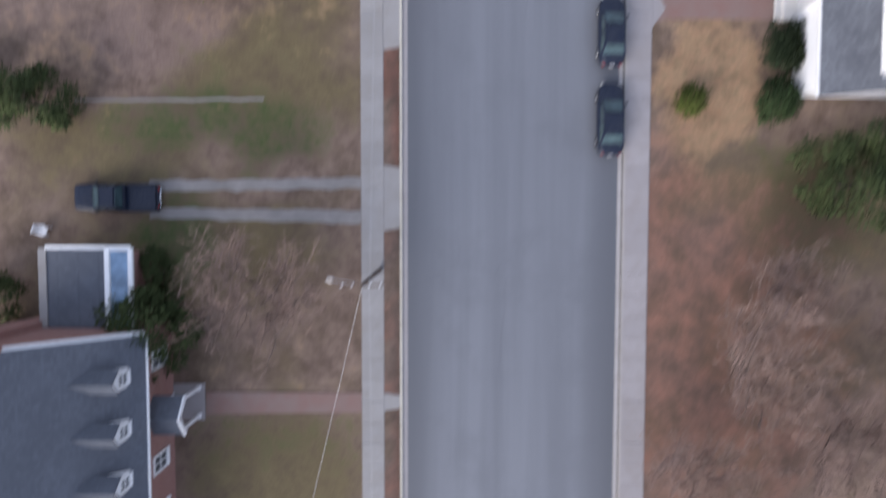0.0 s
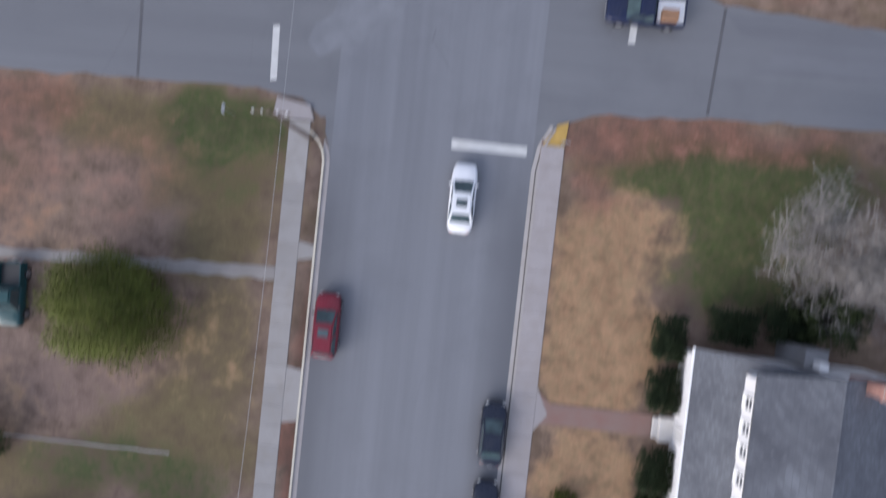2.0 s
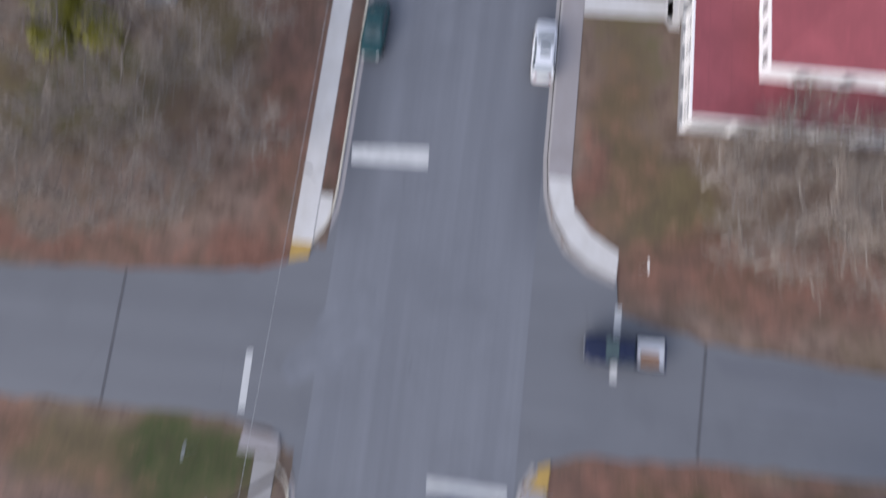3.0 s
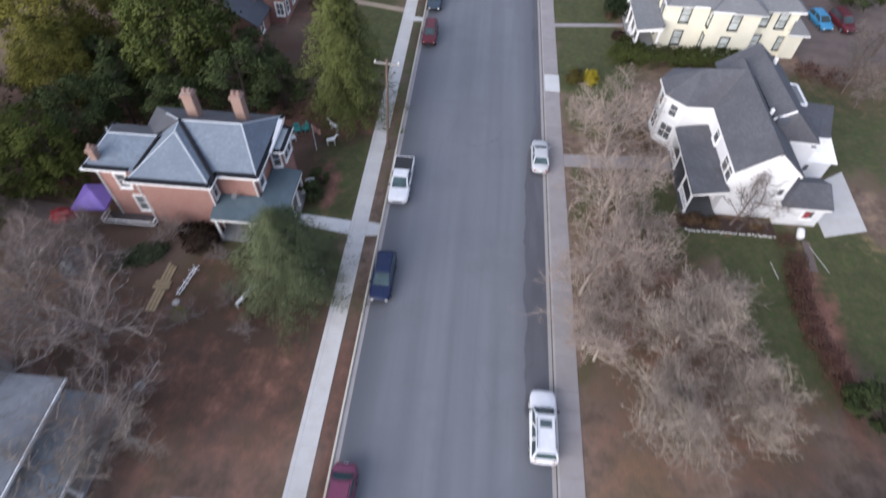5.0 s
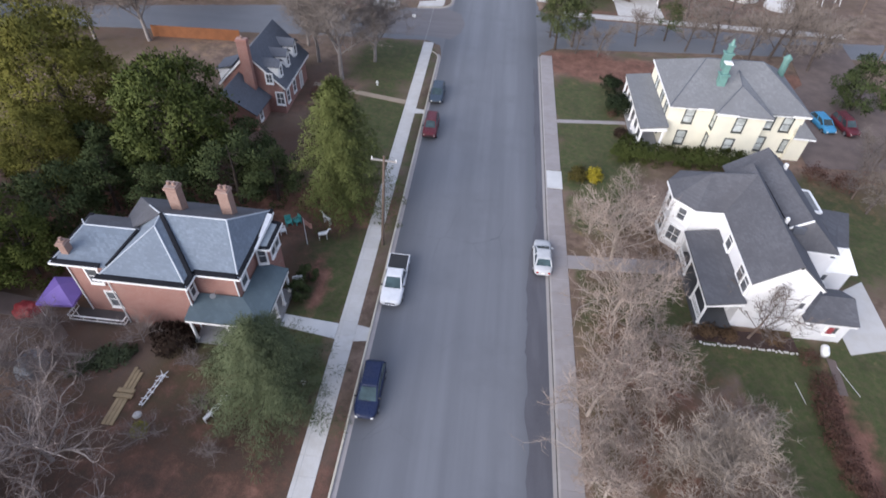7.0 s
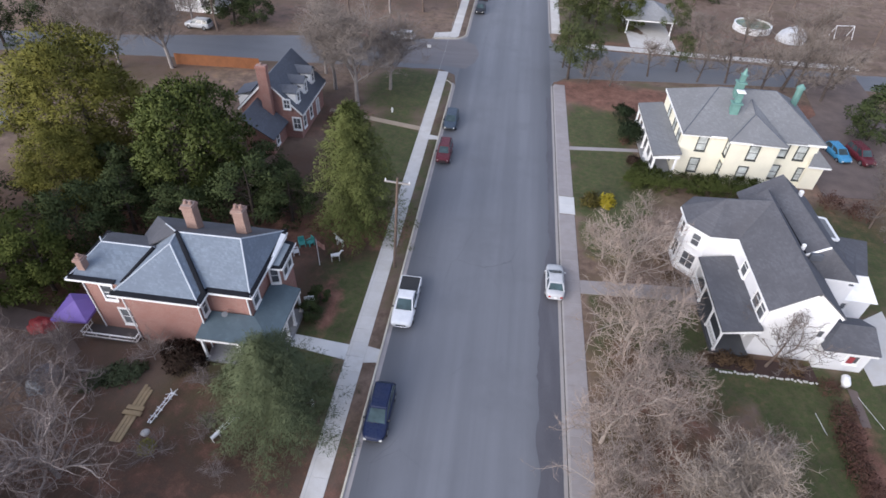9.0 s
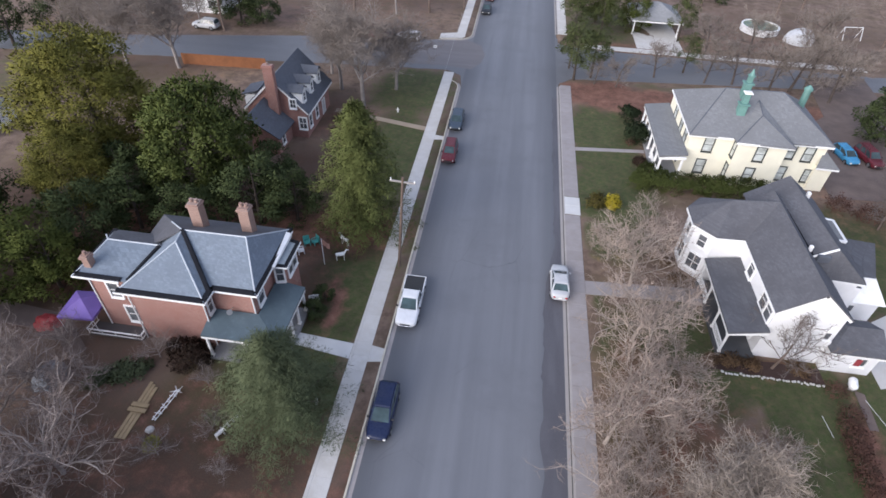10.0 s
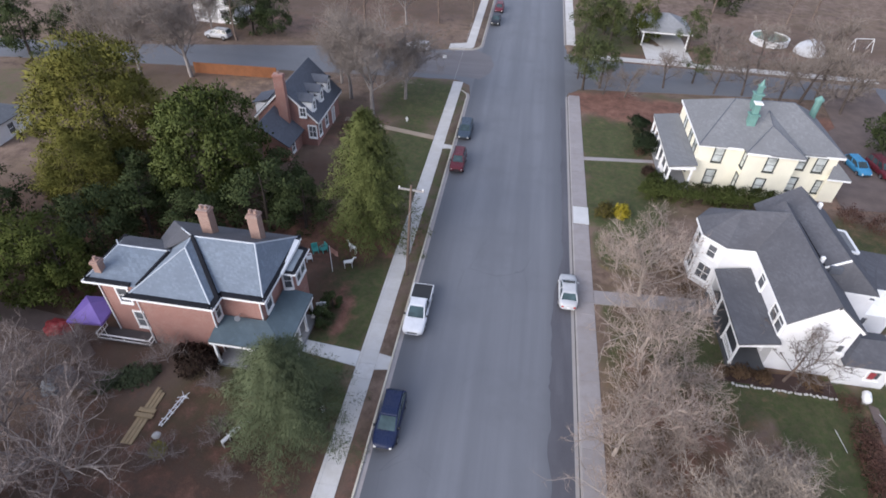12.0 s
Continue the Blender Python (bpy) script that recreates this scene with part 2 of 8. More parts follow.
def bark(name, dark, light):
    m, nt, b = nodes_of(name, 0.9)
    v = coords(nt, kind="Position")
    c = mixed(nt, ramp(nt, noise_at(nt, v, 1.1, 5), 0.35, 0.7), dark, light)
    g = nt.nodes.new("ShaderNodeNewGeometry")
    c = mixed(nt, g.outputs["Random Per Island"], c, mixed(nt, 0.5, c, light))
    nt.links.new(c, b.inputs["Base Color"])
    return m


ASPHALT = asphalt("street_asphalt", (0.106, 0.110, 0.124), (0.160, 0.166, 0.184))
ASPHALT_OLD = asphalt("side_street_asphalt", (0.104, 0.107, 0.118), (0.136, 0.140, 0.152), False, (0.04, 0.8, 1.0))
ASPHALT_DARK = asphalt("resurfaced_asphalt", (0.092, 0.094, 0.106), (0.132, 0.136, 0.150), False, (0.05, 1.1, 1.0))
ASPHALT_KERB = asphalt("kerbside_asphalt", (0.055, 0.053, 0.063), (0.100, 0.098, 0.112), False, (1.3, 0.2, 1.0))
ASPHALT_BROWN = asphalt("rutted_corner_asphalt", (0.098, 0.088, 0.090), (0.150, 0.138, 0.142), False, (0.12, 1.4, 1.0))
KERB_PALE = concrete("cream_kerb_concrete", (0.56, 0.52, 0.44), 0.12)
GUTTER_PINK = concrete("pinkish_gutter_concrete", (0.34, 0.315, 0.315), 0.12)
# dark colour for the shadow painted at the kerb's foot
KERB_SHADE = plain("gutter_grime", (0.085, 0.078, 0.08), 0.95, 0.35, 1.2, 12)
TAR = plain("dark_patch_asphalt", (0.100, 0.100, 0.110), 0.9, 0.3, 0.5, 20)
TAR_LIGHT = plain("light_patch_asphalt", (0.185, 0.193, 0.215), 0.9, 0.25, 0.5, 20)
CONC = concrete("sidewalk_concrete", (0.592, 0.576, 0.560))
CONC_NEW = plain("fresh_concrete", (0.592, 0.592, 0.592), 0.85, 0.12, 0.6, 20)
CONC_GREY = concrete("weathered_concrete", (0.31, 0.295, 0.288), 0.16)
CONC_OLD = concrete("old_concrete", (0.325, 0.300, 0.303))
KERB = concrete("kerb_concrete", (0.375, 0.352, 0.342), 0.14)
LINE = plain("road_paint_white", (0.560, 0.560, 0.552), 0.7, 0.25, 1.4, 18)
YELLOW = plain("warning_pad_yellow", (0.448, 0.288, 0.080), 0.8, 0.25, 2, 18)
GROUND = ground_cover("winter_yard")
GRAVEL = plain("gravel", (0.165, 0.125, 0.112), 0.95, 0.35, 0.5, 12, bumpy=0.5)
SOIL_DARK = plain("dark_mulch", (0.060, 0.034, 0.028), 0.95, 0.4, 0.8, 9, bumpy=0.5)
BRICKPATH = brickwork("path_brick", (0.264, 0.148, 0.124), (0.208, 0.152, 0.136))
BRICK = brickwork("red_brick", (0.368, 0.182, 0.152), (0.400, 0.328, 0.288))
BRICK_PALE = brickwork("pale_brick", (0.325, 0.205, 0.168), (0.352, 0.288, 0.256))
WHITE = siding("white_siding", (0.86, 0.86, 0.875))
CREAM = siding("cream_siding", (0.91, 0.87, 0.71))
TRIM = plain("white_trim", (0.88, 0.88, 0.88), 0.5, 0.12, 1.2, 14, bumpy=0.05)
GUTTER = plain("black_gutter", (0.022, 0.023, 0.028), 0.95, 0.3)
GUTTER.node_tree.nodes["Principled BSDF"].inputs["Specular IOR Level"].default_value = 0.1
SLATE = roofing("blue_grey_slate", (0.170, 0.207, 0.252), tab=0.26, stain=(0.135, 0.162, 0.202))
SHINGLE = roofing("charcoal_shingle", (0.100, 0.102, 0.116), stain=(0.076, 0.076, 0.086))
SHINGLE_GREY = roofing("grey_shingle", (0.188, 0.194, 0.204), stain=(0.160, 0.164, 0.172))
SHINGLE_DARK = roofing("slate_blue_shingle", (0.104, 0.114, 0.138), stain=(0.084, 0.092, 0.112))
SHINGLE_WORN = roofing("worn_grey_shingle", (0.118, 0.126, 0.145), var=.45, stain=(0.062, 0.066, 0.080))
SHINGLE_PALE = roofing("pale_grey_shingle", (0.27, 0.275, 0.285), stain=(0.215, 0.22, 0.23))
RED_METAL = roofing("red_metal_roof", (0.248, 0.058, 0.070), 0.4, 0.5, 0.2, 0.55)
BLUE_METAL = roofing("pale_blue_metal_roof", (0.272, 0.312, 0.344), 0.4, 0.5, 0.2, 0.5)
PORCH_METAL = roofing("blue_green_porch_roof", (0.084, 0.120, 0.144), 0.4, 0.45, 0.2, 0.6)
TURQ = plain("turquoise_metal", (0.136, 0.272, 0.244), 0.6, 0.3, 1.0)
GLASS = glass("window_glass", (0.075, 0.08, 0.088))
CURTAINED = glass("curtained_glass", (0.34, 0.36, 0.35))
CARGLASS = glass("car_glass", (0.030, 0.044, 0.048))
# teal in the base colour stands in for sky reflected by the glass
WINDSHIELD = glass("windshield_glass", (0.030, 0.048, 0.052))
WINDSHIELD.node_tree.nodes["Principled BSDF"].inputs["Specular IOR Level"].default_value = 0.45
SKYGLASS = glass("blue_roof_glass", (0.120, 0.188, 0.272))
RUBBER = plain("tyre_rubber", (0.022, 0.022, 0.024), 0.85, 0.3)
RIM = plain("alloy_rim", (0.45, 0.45, 0.47), 0.35, 0.2, metal=0.8)
BLACKPLASTIC = plain("black_plastic", (0.03, 0.03, 0.032), 0.6, 0.3)
CHROME = plain("chrome", (0.6, 0.6, 0.62), 0.2, 0.1, metal=0.9)
TAIL = plain("tail_light_red", (0.35, 0.02, 0.02), 0.25, 0.2)
LAMP = plain("lamp_lens", (0.75, 0.75, 0.72), 0.2, 0.1)
WOOD_POLE = bark("weathered_pole_wood", (0.080, 0.054, 0.042), (0.136, 0.100, 0.080))
WOOD = plain("pale_lumber", (0.336, 0.248, 0.144), 0.8, 0.25, 1.5, 16)
FENCE = plain("stained_fence_wood", (0.240, 0.092, 0.036), 0.8, 0.3, 1.0, 14)
BARK_PALE = bark("pale_bark", (0.208, 0.180, 0.160), (0.352, 0.316, 0.284))
BARK_STREET = bark("bleached_bark", (0.245, 0.205, 0.175), (0.41, 0.355, 0.31))
BARK_GREY = bark("grey_bark", (0.160, 0.140, 0.132), (0.296, 0.268, 0.256))
BARK_DARK = bark("shaded_bark", (0.036, 0.028, 0.022), (0.076, 0.060, 0.050))
BARK_BROWN = bark("brown_bark", (0.096, 0.068, 0.054), (0.192, 0.144, 0.120))
TWIG_STREET = bark("pinkish_tan_twigs", (0.220, 0.170, 0.142), (0.335, 0.268, 0.228))
TWIG_GREY = bark("grey_twigs", (0.124, 0.102, 0.094), (0.216, 0.182, 0.170))
TWIG_TAN = bark("tan_twigs", (0.196, 0.160, 0.132), (0.296, 0.248, 0.208))
TWIG_RED = bark("reddish_twigs", (0.192, 0.124, 0.100), (0.280, 0.196, 0.164))
LEAF_MAGNOLIA = foliage("magnolia_leaf", (0.022, 0.036, 0.009), (0.108, 0.126, 0.034), (0.070, 0.088, 0.024), 0.6)
LEAF_PINE = foliage("yellow_green_needles", (0.070, 0.074, 0.017), (0.185, 0.172, 0.042), (0.150, 0.140, 0.033))
LEAF_CEDAR = foliage("blue_green_cedar", (0.052, 0.068, 0.036), (0.118, 0.138, 0.074), (0.088, 0.104, 0.056))
LEAF_CONE = foliage("light_green_cedar", (0.040, 0.054, 0.016), (0.128, 0.142, 0.048), (0.094, 0.108, 0.036))
LEAF_LAWN = foliage("yellow_green_sprays", (0.045, 0.062, 0.014), (0.150, 0.165, 0.042), (0.105, 0.122, 0.030))
LEAF_PINE_BLUE = foliage("corner_pine_needles", (0.036, 0.050, 0.022), (0.100, 0.116, 0.048), (0.080, 0.092, 0.032))
LEAF_DARK = foliage("dark_evergreen", (0.026, 0.040, 0.017), (0.072, 0.090, 0.036), (0.054, 0.070, 0.027))
LEAF_HEDGE = foliage("hedge_leaf", (0.032, 0.047, 0.010), (0.096, 0.114, 0.028), (0.072, 0.086, 0.022))
LEAF_YARD = foliage("yard_evergreen", (0.034, 0.048, 0.011), (0.105, 0.124, 0.031), (0.080, 0.094, 0.024))
LEAF_BOX = foliage("box_hedge_leaf", (0.034, 0.048, 0.012), (0.082, 0.098, 0.028), (0.066, 0.078, 0.023))
LEAF_YELLOW = foliage("golden_shrub", (0.240, 0.192, 0.016), (0.400, 0.336, 0.040), (0.336, 0.272, 0.032))
LEAF_RED = foliage("russet_shrub", (0.060, 0.030, 0.023), (0.160, 0.085, 0.064), (0.110, 0.058, 0.044))


# ---- mesh helpers ----
def link_mesh(name, verts, faces, mat, parent=None, smooth=False):
    me = bpy.data.meshes.new(name)
    me.from_pydata([tuple(v) for v in verts], [], [tuple(f) for f in faces])
    me.materials.append(mat)
    if smooth:
        me.polygons.foreach_set("use_smooth", [True] * len(me.polygons))
    ob = new(name, me)
    if parent:
        ob.parent = parent
    return ob


def part(name, bm, mat, parent=None, label="", smooth=False):
    me = bpy.data.meshes.new(name)
    bmesh.ops.recalc_face_normals(bm, faces=bm.faces[:])
    bm.to_mesh(me)
    bm.free()
    me.materials.append(mat)
    if smooth:
        me.polygons.foreach_set("use_smooth", [True] * len(me.polygons))
    ob = new(name, me)
    if parent:
        ob.parent = parent
    if label:
        tagged(ob, label)
    return ob


def empty(name, m=None):
    ob = new(name)
    ob.empty_display_size = 0.3
    if m is not None:
        ob.matrix_basis = m
    return ob


def box(bm, x0, x1, y0, y1, z0, z1, bevel=0.0, m=None):
    r = bmesh.ops.create_cube(bm, size=1.0)
    vs = r["verts"]
    bmesh.ops.transform(bm, verts=vs, matrix=Matrix.Translation(((x0 + x1) / 2, (y0 + y1) / 2, (z0 + z1) / 2))
                        @ Matrix.Diagonal((x1 - x0, y1 - y0, z1 - z0, 1)))
    if bevel:
        es = list({e for v in vs for e in v.link_edges})
        r2 = bmesh.ops.bevel(bm, geom=es, offset=bevel, segments=1, affect="EDGES")
        vs = list({v for f in r2["faces"] for v in f.verts} | {v for v in vs if v.is_valid})
    if m is not None:
        bmesh.ops.transform(bm, verts=[v for v in vs if v.is_valid], matrix=m)
    return bm


def boxed(*a, **k):
    return box(bmesh.new(), *a, **k)


def cyl(bm, p, q, r0, r1=None, sides=10):
    """A tapered rod from p to q."""
    p, q = Vector(p), Vector(q)
    r1 = r0 if r1 is None else r1
    turn = (q - p).to_track_quat("Z", "Y").to_matrix()
    rings = [[bm.verts.new(c + turn @ Vector((r * math.cos(2 * math.pi * k / sides), r * math.sin(2 * math.pi * k / sides), 0)))
              for k in range(sides)] for c, r in ((p, r0), (q, r1))]
    for k in range(sides):
        bm.faces.new((rings[0][k], rings[0][(k + 1) % sides], rings[1][(k + 1) % sides], rings[1][k]))
    bm.faces.new(rings[0][::-1])
    bm.faces.new(rings[1])
    return bm


def rod(*a, **k):
    return cyl(bmesh.new(), *a, **k)


def solid(bm, pts, faces):
    vs = [bm.verts.new(p) for p in pts]
    for f in faces:
        bm.faces.new([vs[i] for i in f])
    return bm


def slab(bm, pts, thick):
    """A roof plane or plate: a polygon with thickness below it."""
    n = len(pts)
    top = [bm.verts.new(p) for p in pts]
    low = [bm.verts.new((p[0], p[1], p[2] - thick)) for p in pts]
    bm.faces.new(top)
    bm.faces.new(low[::-1])
    for k in range(n):
        bm.faces.new((top[k], low[k], low[(k + 1) % n], top[(k + 1) % n]))
    return bm


def gable_planes(x0, x1, y0, y1, z0, z1, axis="y"):
    if axis == "y":
        xm = (x0 + x1) / 2
        return [[(x0, y0, z0), (xm, y0, z1), (xm, y1, z1), (x0, y1, z0)], [(xm, y0, z1), (x1, y0, z0), (x1, y1, z0), (xm, y1, z1)]]
    ym = (y0 + y1) / 2
    return [[(x0, y0, z0), (x1, y0, z0), (x1, ym, z1), (x0, ym, z1)], [(x0, ym, z1), (x1, ym, z1), (x1, y1, z0), (x0, y1, z0)]]


def hip_planes(x0, x1, y0, y1, z0, z1, ends=(1, 1), axis="x", ridge=None):
    """Four planes round a ridge; ends say how far in from each end, in half spans, the ridge stops."""
    if axis == "y":
        flip = hip_planes(y0, y1, x0, x1, z0, z1, ends, "x", ridge)
        return [[(b, a, c) for a, b, c in q][::-1] for q in flip]
    ym = ridge if ridge is not None else (y0 + y1) / 2
    half = (y1 - y0) / 2
    a, b = x0 + ends[0] * half, x1 - ends[1] * half
    if b < a:
        a = b = (a + b) / 2
    planes = [[(x0, y0, z0), (x1, y0, z0), (b, ym, z1), (a, ym, z1)], [(x1, y1, z0), (x0, y1, z0), (a, ym, z1), (b, ym, z1)]]
    if a > x0:
        planes.append([(x0, y1, z0), (x0, y0, z0), (a, ym, z1)])
    if b < x1:
        planes.append([(x1, y0, z0), (x1, y1, z0), (b, ym, z1)])
    if abs(a - b) < 1e-6:
        planes[0] = planes[0][:3]
        planes[1] = planes[1][:3]
    return planes


def roof_from(house, planes, mat, thick=0.14, label=""):
    for q in planes:
        ob = part("roof_slope", slab(bmesh.new(), q, thick), mat, house, label)
    return ob


def ridge_caps(house, lines, mat, r=0.09):
    for p, q in lines:
        part("ridge_cap", rod(p, q, r, r, sides=6), mat, house)


def walls_prism(house, outline, z0, z1, mat, label=""):
    bm = bmesh.new()
    slab(bm, [(x, y, z1) for x, y in outline], z1 - z0)
    return part("wall", bm, mat, house, label)


def gable_wall(house, x0, x1, y0, y1, z0, z1, mat, axis="y"):
    """The triangular wall under a gable roof, as deep as the house."""
    bm = bmesh.new()
    if axis == "y":
        xm = (x0 + x1) / 2
        a, b = [(x0, y0, z0), (x1, y0, z0), (xm, y0, z1)], [(x0, y1, z0), (x1, y1, z0), (xm, y1, z1)]
    else:
        ym = (y0 + y1) / 2
        a, b = [(x0, y0, z0), (x0, y1, z0), (x0, ym, z1)], [(x1, y0, z0), (x1, y1, z0), (x1, ym, z1)]
    solid(bm, a + b, [(0, 1, 2), (5, 4, 3), (0, 3, 4, 1), (1, 4, 5, 2), (2, 5, 3, 0)])
    return part("gable", bm, mat, house)


def window(house, x, y, z, face, w=0.95, h=1.7, trim=None, panes=(1, 2), shutters=None):
    """A sash window at its middle; face is the compass side of the wall that it sits in."""
    turn = {"s": 0, "e": 90, "n": 180, "w": -90}.get(face, face)
    m = pose(x, y, z, 0, 0, turn)
    t = 0.15 if trim is None else 0.11
    bm = bmesh.new()
    for a in ((-w / 2 - t, -w / 2, -h / 2 - t, h / 2 + t), (w / 2, w / 2 + t, -h / 2 - t, h / 2 + t),
              (-w / 2, w / 2, h / 2, h / 2 + t), (-w / 2, w / 2, -h / 2 - t, -h / 2)):
        box(bm, a[0], a[1], -0.09, 0.03, a[2], a[3])
    fr = part("window", bm, trim or TRIM, house)
    fr.matrix_basis = m
    nx, nz = panes
    for i in range(nx):
        for k in range(nz):
            pw, ph = w / nx, h / nz
            cx, cz = -w / 2 + pw * (i + 0.5), -h / 2 + ph * (k + 0.5)
            p = part("pane", boxed(cx - pw / 2 + 0.03, cx + pw / 2 - 0.03, -0.03, 0.0, cz - ph / 2 + 0.03, cz + ph / 2 - 0.03), GLASS if trim is None else CURTAINED, fr)
    bm = bmesh.new()
    for k in range(1, nz):
        box(bm, -w / 2, w / 2, -0.06, 0.0, -h / 2 + h / nz * k - 0.03, -h / 2 + h / nz * k + 0.03)
    for i in range(1, nx):
        box(bm, -w / 2 + w / nx * i - 0.025, -w / 2 + w / nx * i + 0.025, -0.058, 0.0, -h / 2, h / 2)
    part("glazing_bar", bm, trim or TRIM, fr)
    part("sill", boxed(-w / 2 - 0.14, w / 2 + 0.14, -0.16, 0.0, -h / 2 - t - 0.07, -h / 2 - t), trim or TRIM, fr)
    return fr


def door(house, x, y, z, face, mat, w=0.95, h=2.05):
    turn = {"s": 0, "e": 90, "n": 180, "w": -90}.get(face, face)
    d = part("door", boxed(-w / 2, w / 2, -0.05, 0.02, 0, h), mat, house)
    d.matrix_basis = pose(x, y, z, 0, 0, turn)
    bm = bmesh.new()
    for a in ((-w / 2 - 0.12, -w / 2, 0, h + 0.12), (w / 2, w / 2 + 0.12, 0, h + 0.12), (-w / 2, w / 2, h, h + 0.12)):
        box(bm, a[0], a[1], -0.08, 0.02, a[2], a[3])
    part("door_frame", bm, TRIM, d)
    part("knob", rod((w / 2 - 0.1, -0.05, 1.0), (w / 2 - 0.1, -0.11, 1.0), 0.03, 0.03, 8), CHROME, d)
    return d


def chimney(house, x, y, z0, z1, w, d, mat, pots=1):
    c = part("chimney", boxed(x - w / 2, x + w / 2, y - d / 2, y + d / 2, z0, z1, 0.02), mat, house)
    part("cap", boxed(x - w / 2 - 0.08, x + w / 2 + 0.08, y - d / 2 - 0.08, y + d / 2 + 0.08, z1 - 0.35, z1 - 0.12, 0.02), mat, c)
    for k in range(pots):
        px = x + (k - (pots - 1) / 2) * 0.45
        part("flue_pot", rod((px, y, z1), (px, y, z1 + 0.3), 0.16, 0.13), BRICK_PALE, c)
    return c


# ---- ground, streets, walks ----
def smooth(a):
    a = max(0.0, min(1.0, a))
    return a * a * (3 - 2 * a)


# ground cover, by kind: middle, half sizes, strength of each patch
GREEN_NEAR = [
    (-10, -25, 5, 6, .3), (-12, -15, 6, 3, .3), (-18, -1.5, 3, 3, .6), (26, 4.5, 4, 2, .5), (-12, 6, 5, 1.8, .6), (-15, 7, 8, 2.4, .55), (18, 9, 1.5, 2, .7), (-16, 12, 8, 3, .2),
    (28, 28, 4, 4, .9), (28, 30, 6, 6, .75), (-9, 31, 4, 4, .4), (35, 33, 6, 3, .4), (24, 33, 5, 3, .8),
]
GREEN_MIDDLE = [
    (-10, 33.4, 6, 2.4, .8), (30, 33.4, 6, 2.6, 1), (-22, 60, 8, 6, .4), (19, 68, 4, 8, .3), (16.2, 88, 1, 5, .5), (33, 92, 3.5, 8, .68), (43, 92, 6, 10, .5), (-15, 92, 3, 2, .4),
    (33, 93, 2.2, 8, .78), (-7.5, 93, 1.6, 4, .8), (-11, 94, 5, 2.5, .7), (-6.4, 94.4, 1.2, 3, 1), (38, 96, 4, 6, .75), (40, 96, 5, 8, .9),
]
GREEN_FAR = [
    (32, 98, 4, 2.4, .95), (23.5, 99, 2.5, 3, .7), (30, 101, 6, 2, .8), (-8, 101, 2.4, 5, 1.1), (20, 104, 4, 3, .45), (-8, 104, 3, 7, .98), (22.5, 104, 4, 4.5, 1), (16.5, 104, 1.2, 6, .6),
    (22, 106.5, 3, 2, .7), (-8, 111, 3, 2, .9), (34, 113, 7, 3, .5), (44, 118, 8, 8, .75), (18.5, 118, 3, 4, .8),
]
GREEN_BEYOND = [
    (60, 120, 14, 10, .6), (16, 121, 1.5, 5, .3), (-14, 122, 4, 4, .3), (-3.2, 125, .7, 25, .5), (19, 126, 5, 6, .95), (40, 126, 8, 3, .55), (-9, 130, 5, 12, .75), (19, 131, 5, 9, .85),
    (-75, 135, 12, 10, .4), (19, 141, 4.5, 7, .8), (-60, 145, 18, 5, .35), (-9, 148, 6, 8, .7), (34, 157, 12, 2, .4), (22, 182, 7, 12, .5),
]
STRAW = [
    (-14, -8, 8, 5, .2), (19, 9, 4, 5, .95), (-25, 12, 5, 5, .3), (19, 14, 3, 3, .6), (-13, 17, 8, 5, .3), (19, 22, 4, 9, .95), (-24, 24, 6, 4, .35), (36, 27, 6, 6, .2),
    (30, 53, 9, 4, .2), (44, 104, 8, 5, .25), (19, 115, 4, 4, .25), (-38, 148, 10, 4, .3), (-14, 152, 6, 4, .2),
]
LEAVES_NEAR = [
    (-3.2, -20, .7, 20, .6), (20, -10, 9, 13, .62), (28, 0, 8, 5, .2), (16, 1, 3, 6, .6), (15.8, 56, 1.2, 4, .8), (-11, 85, 8, 3, .2), (-3.2, 10, .7, 14, .8), (-26, 29, 4, 6, .45), (-17, 30, 6, 4, .35), (17, 32, 2, 4, .6),
    (-26, 33, 5, 3, .6), (24, 36, 12, 2, .7), (-15, 47.5, 14, 2, .55), (-26, 48, 8, 1.5, .8), (-8, 48.5, 3, 2, .9), (28, 50, 14, 3, .65), (-18, 56, 9, 7, .2),
]
LEAVES_MIDDLE = [
    (18, 60, 3, 10, .42), (-3.2, 60, .7, 8, .9), (-7, 62, 3, 16, .6), (-9, 74, 4, 10, .5), (19, 79, 4, 5, .4), (-16, 80, 6, 6, .5), (-3.2, 80, .7, 14, .7), (-8, 81, 4, 6, .5),
    (29, 83, 4, 5, .35), (25, 84, 6, 5, .45), (-23, 86, 10, 9, .25), (35.5, 90, 1.6, 9, .95), (-14, 91, 7, 3, .4), (22, 92, 8, 12, .28), (22, 92, 4, 8, .5),
]
LEAVES_FAR = [
    (18, 100, 2.5, 5, .5), (29, 102.4, 5, 1, .9), (-8.4, 103, .8, 3.5, 1.1), (-28, 108, 9, 8, .6), (-16, 112, 5, 5, .7), (-10, 115, 6, 3.2, 1.1), (50, 128, 8, 8, .35), (-17, 137, 4, 6, .5),
    (30, 149, 8, 3, 1), (22, 152, 11, 4.2, 1.2), (48, 152, 8, 4, .8), (28, 172, 8, 4, .6), (-45, 175, 20, 8, .35), (-22, 180, 16, 12, .25), (44, 180, 16, 6, .35),
]
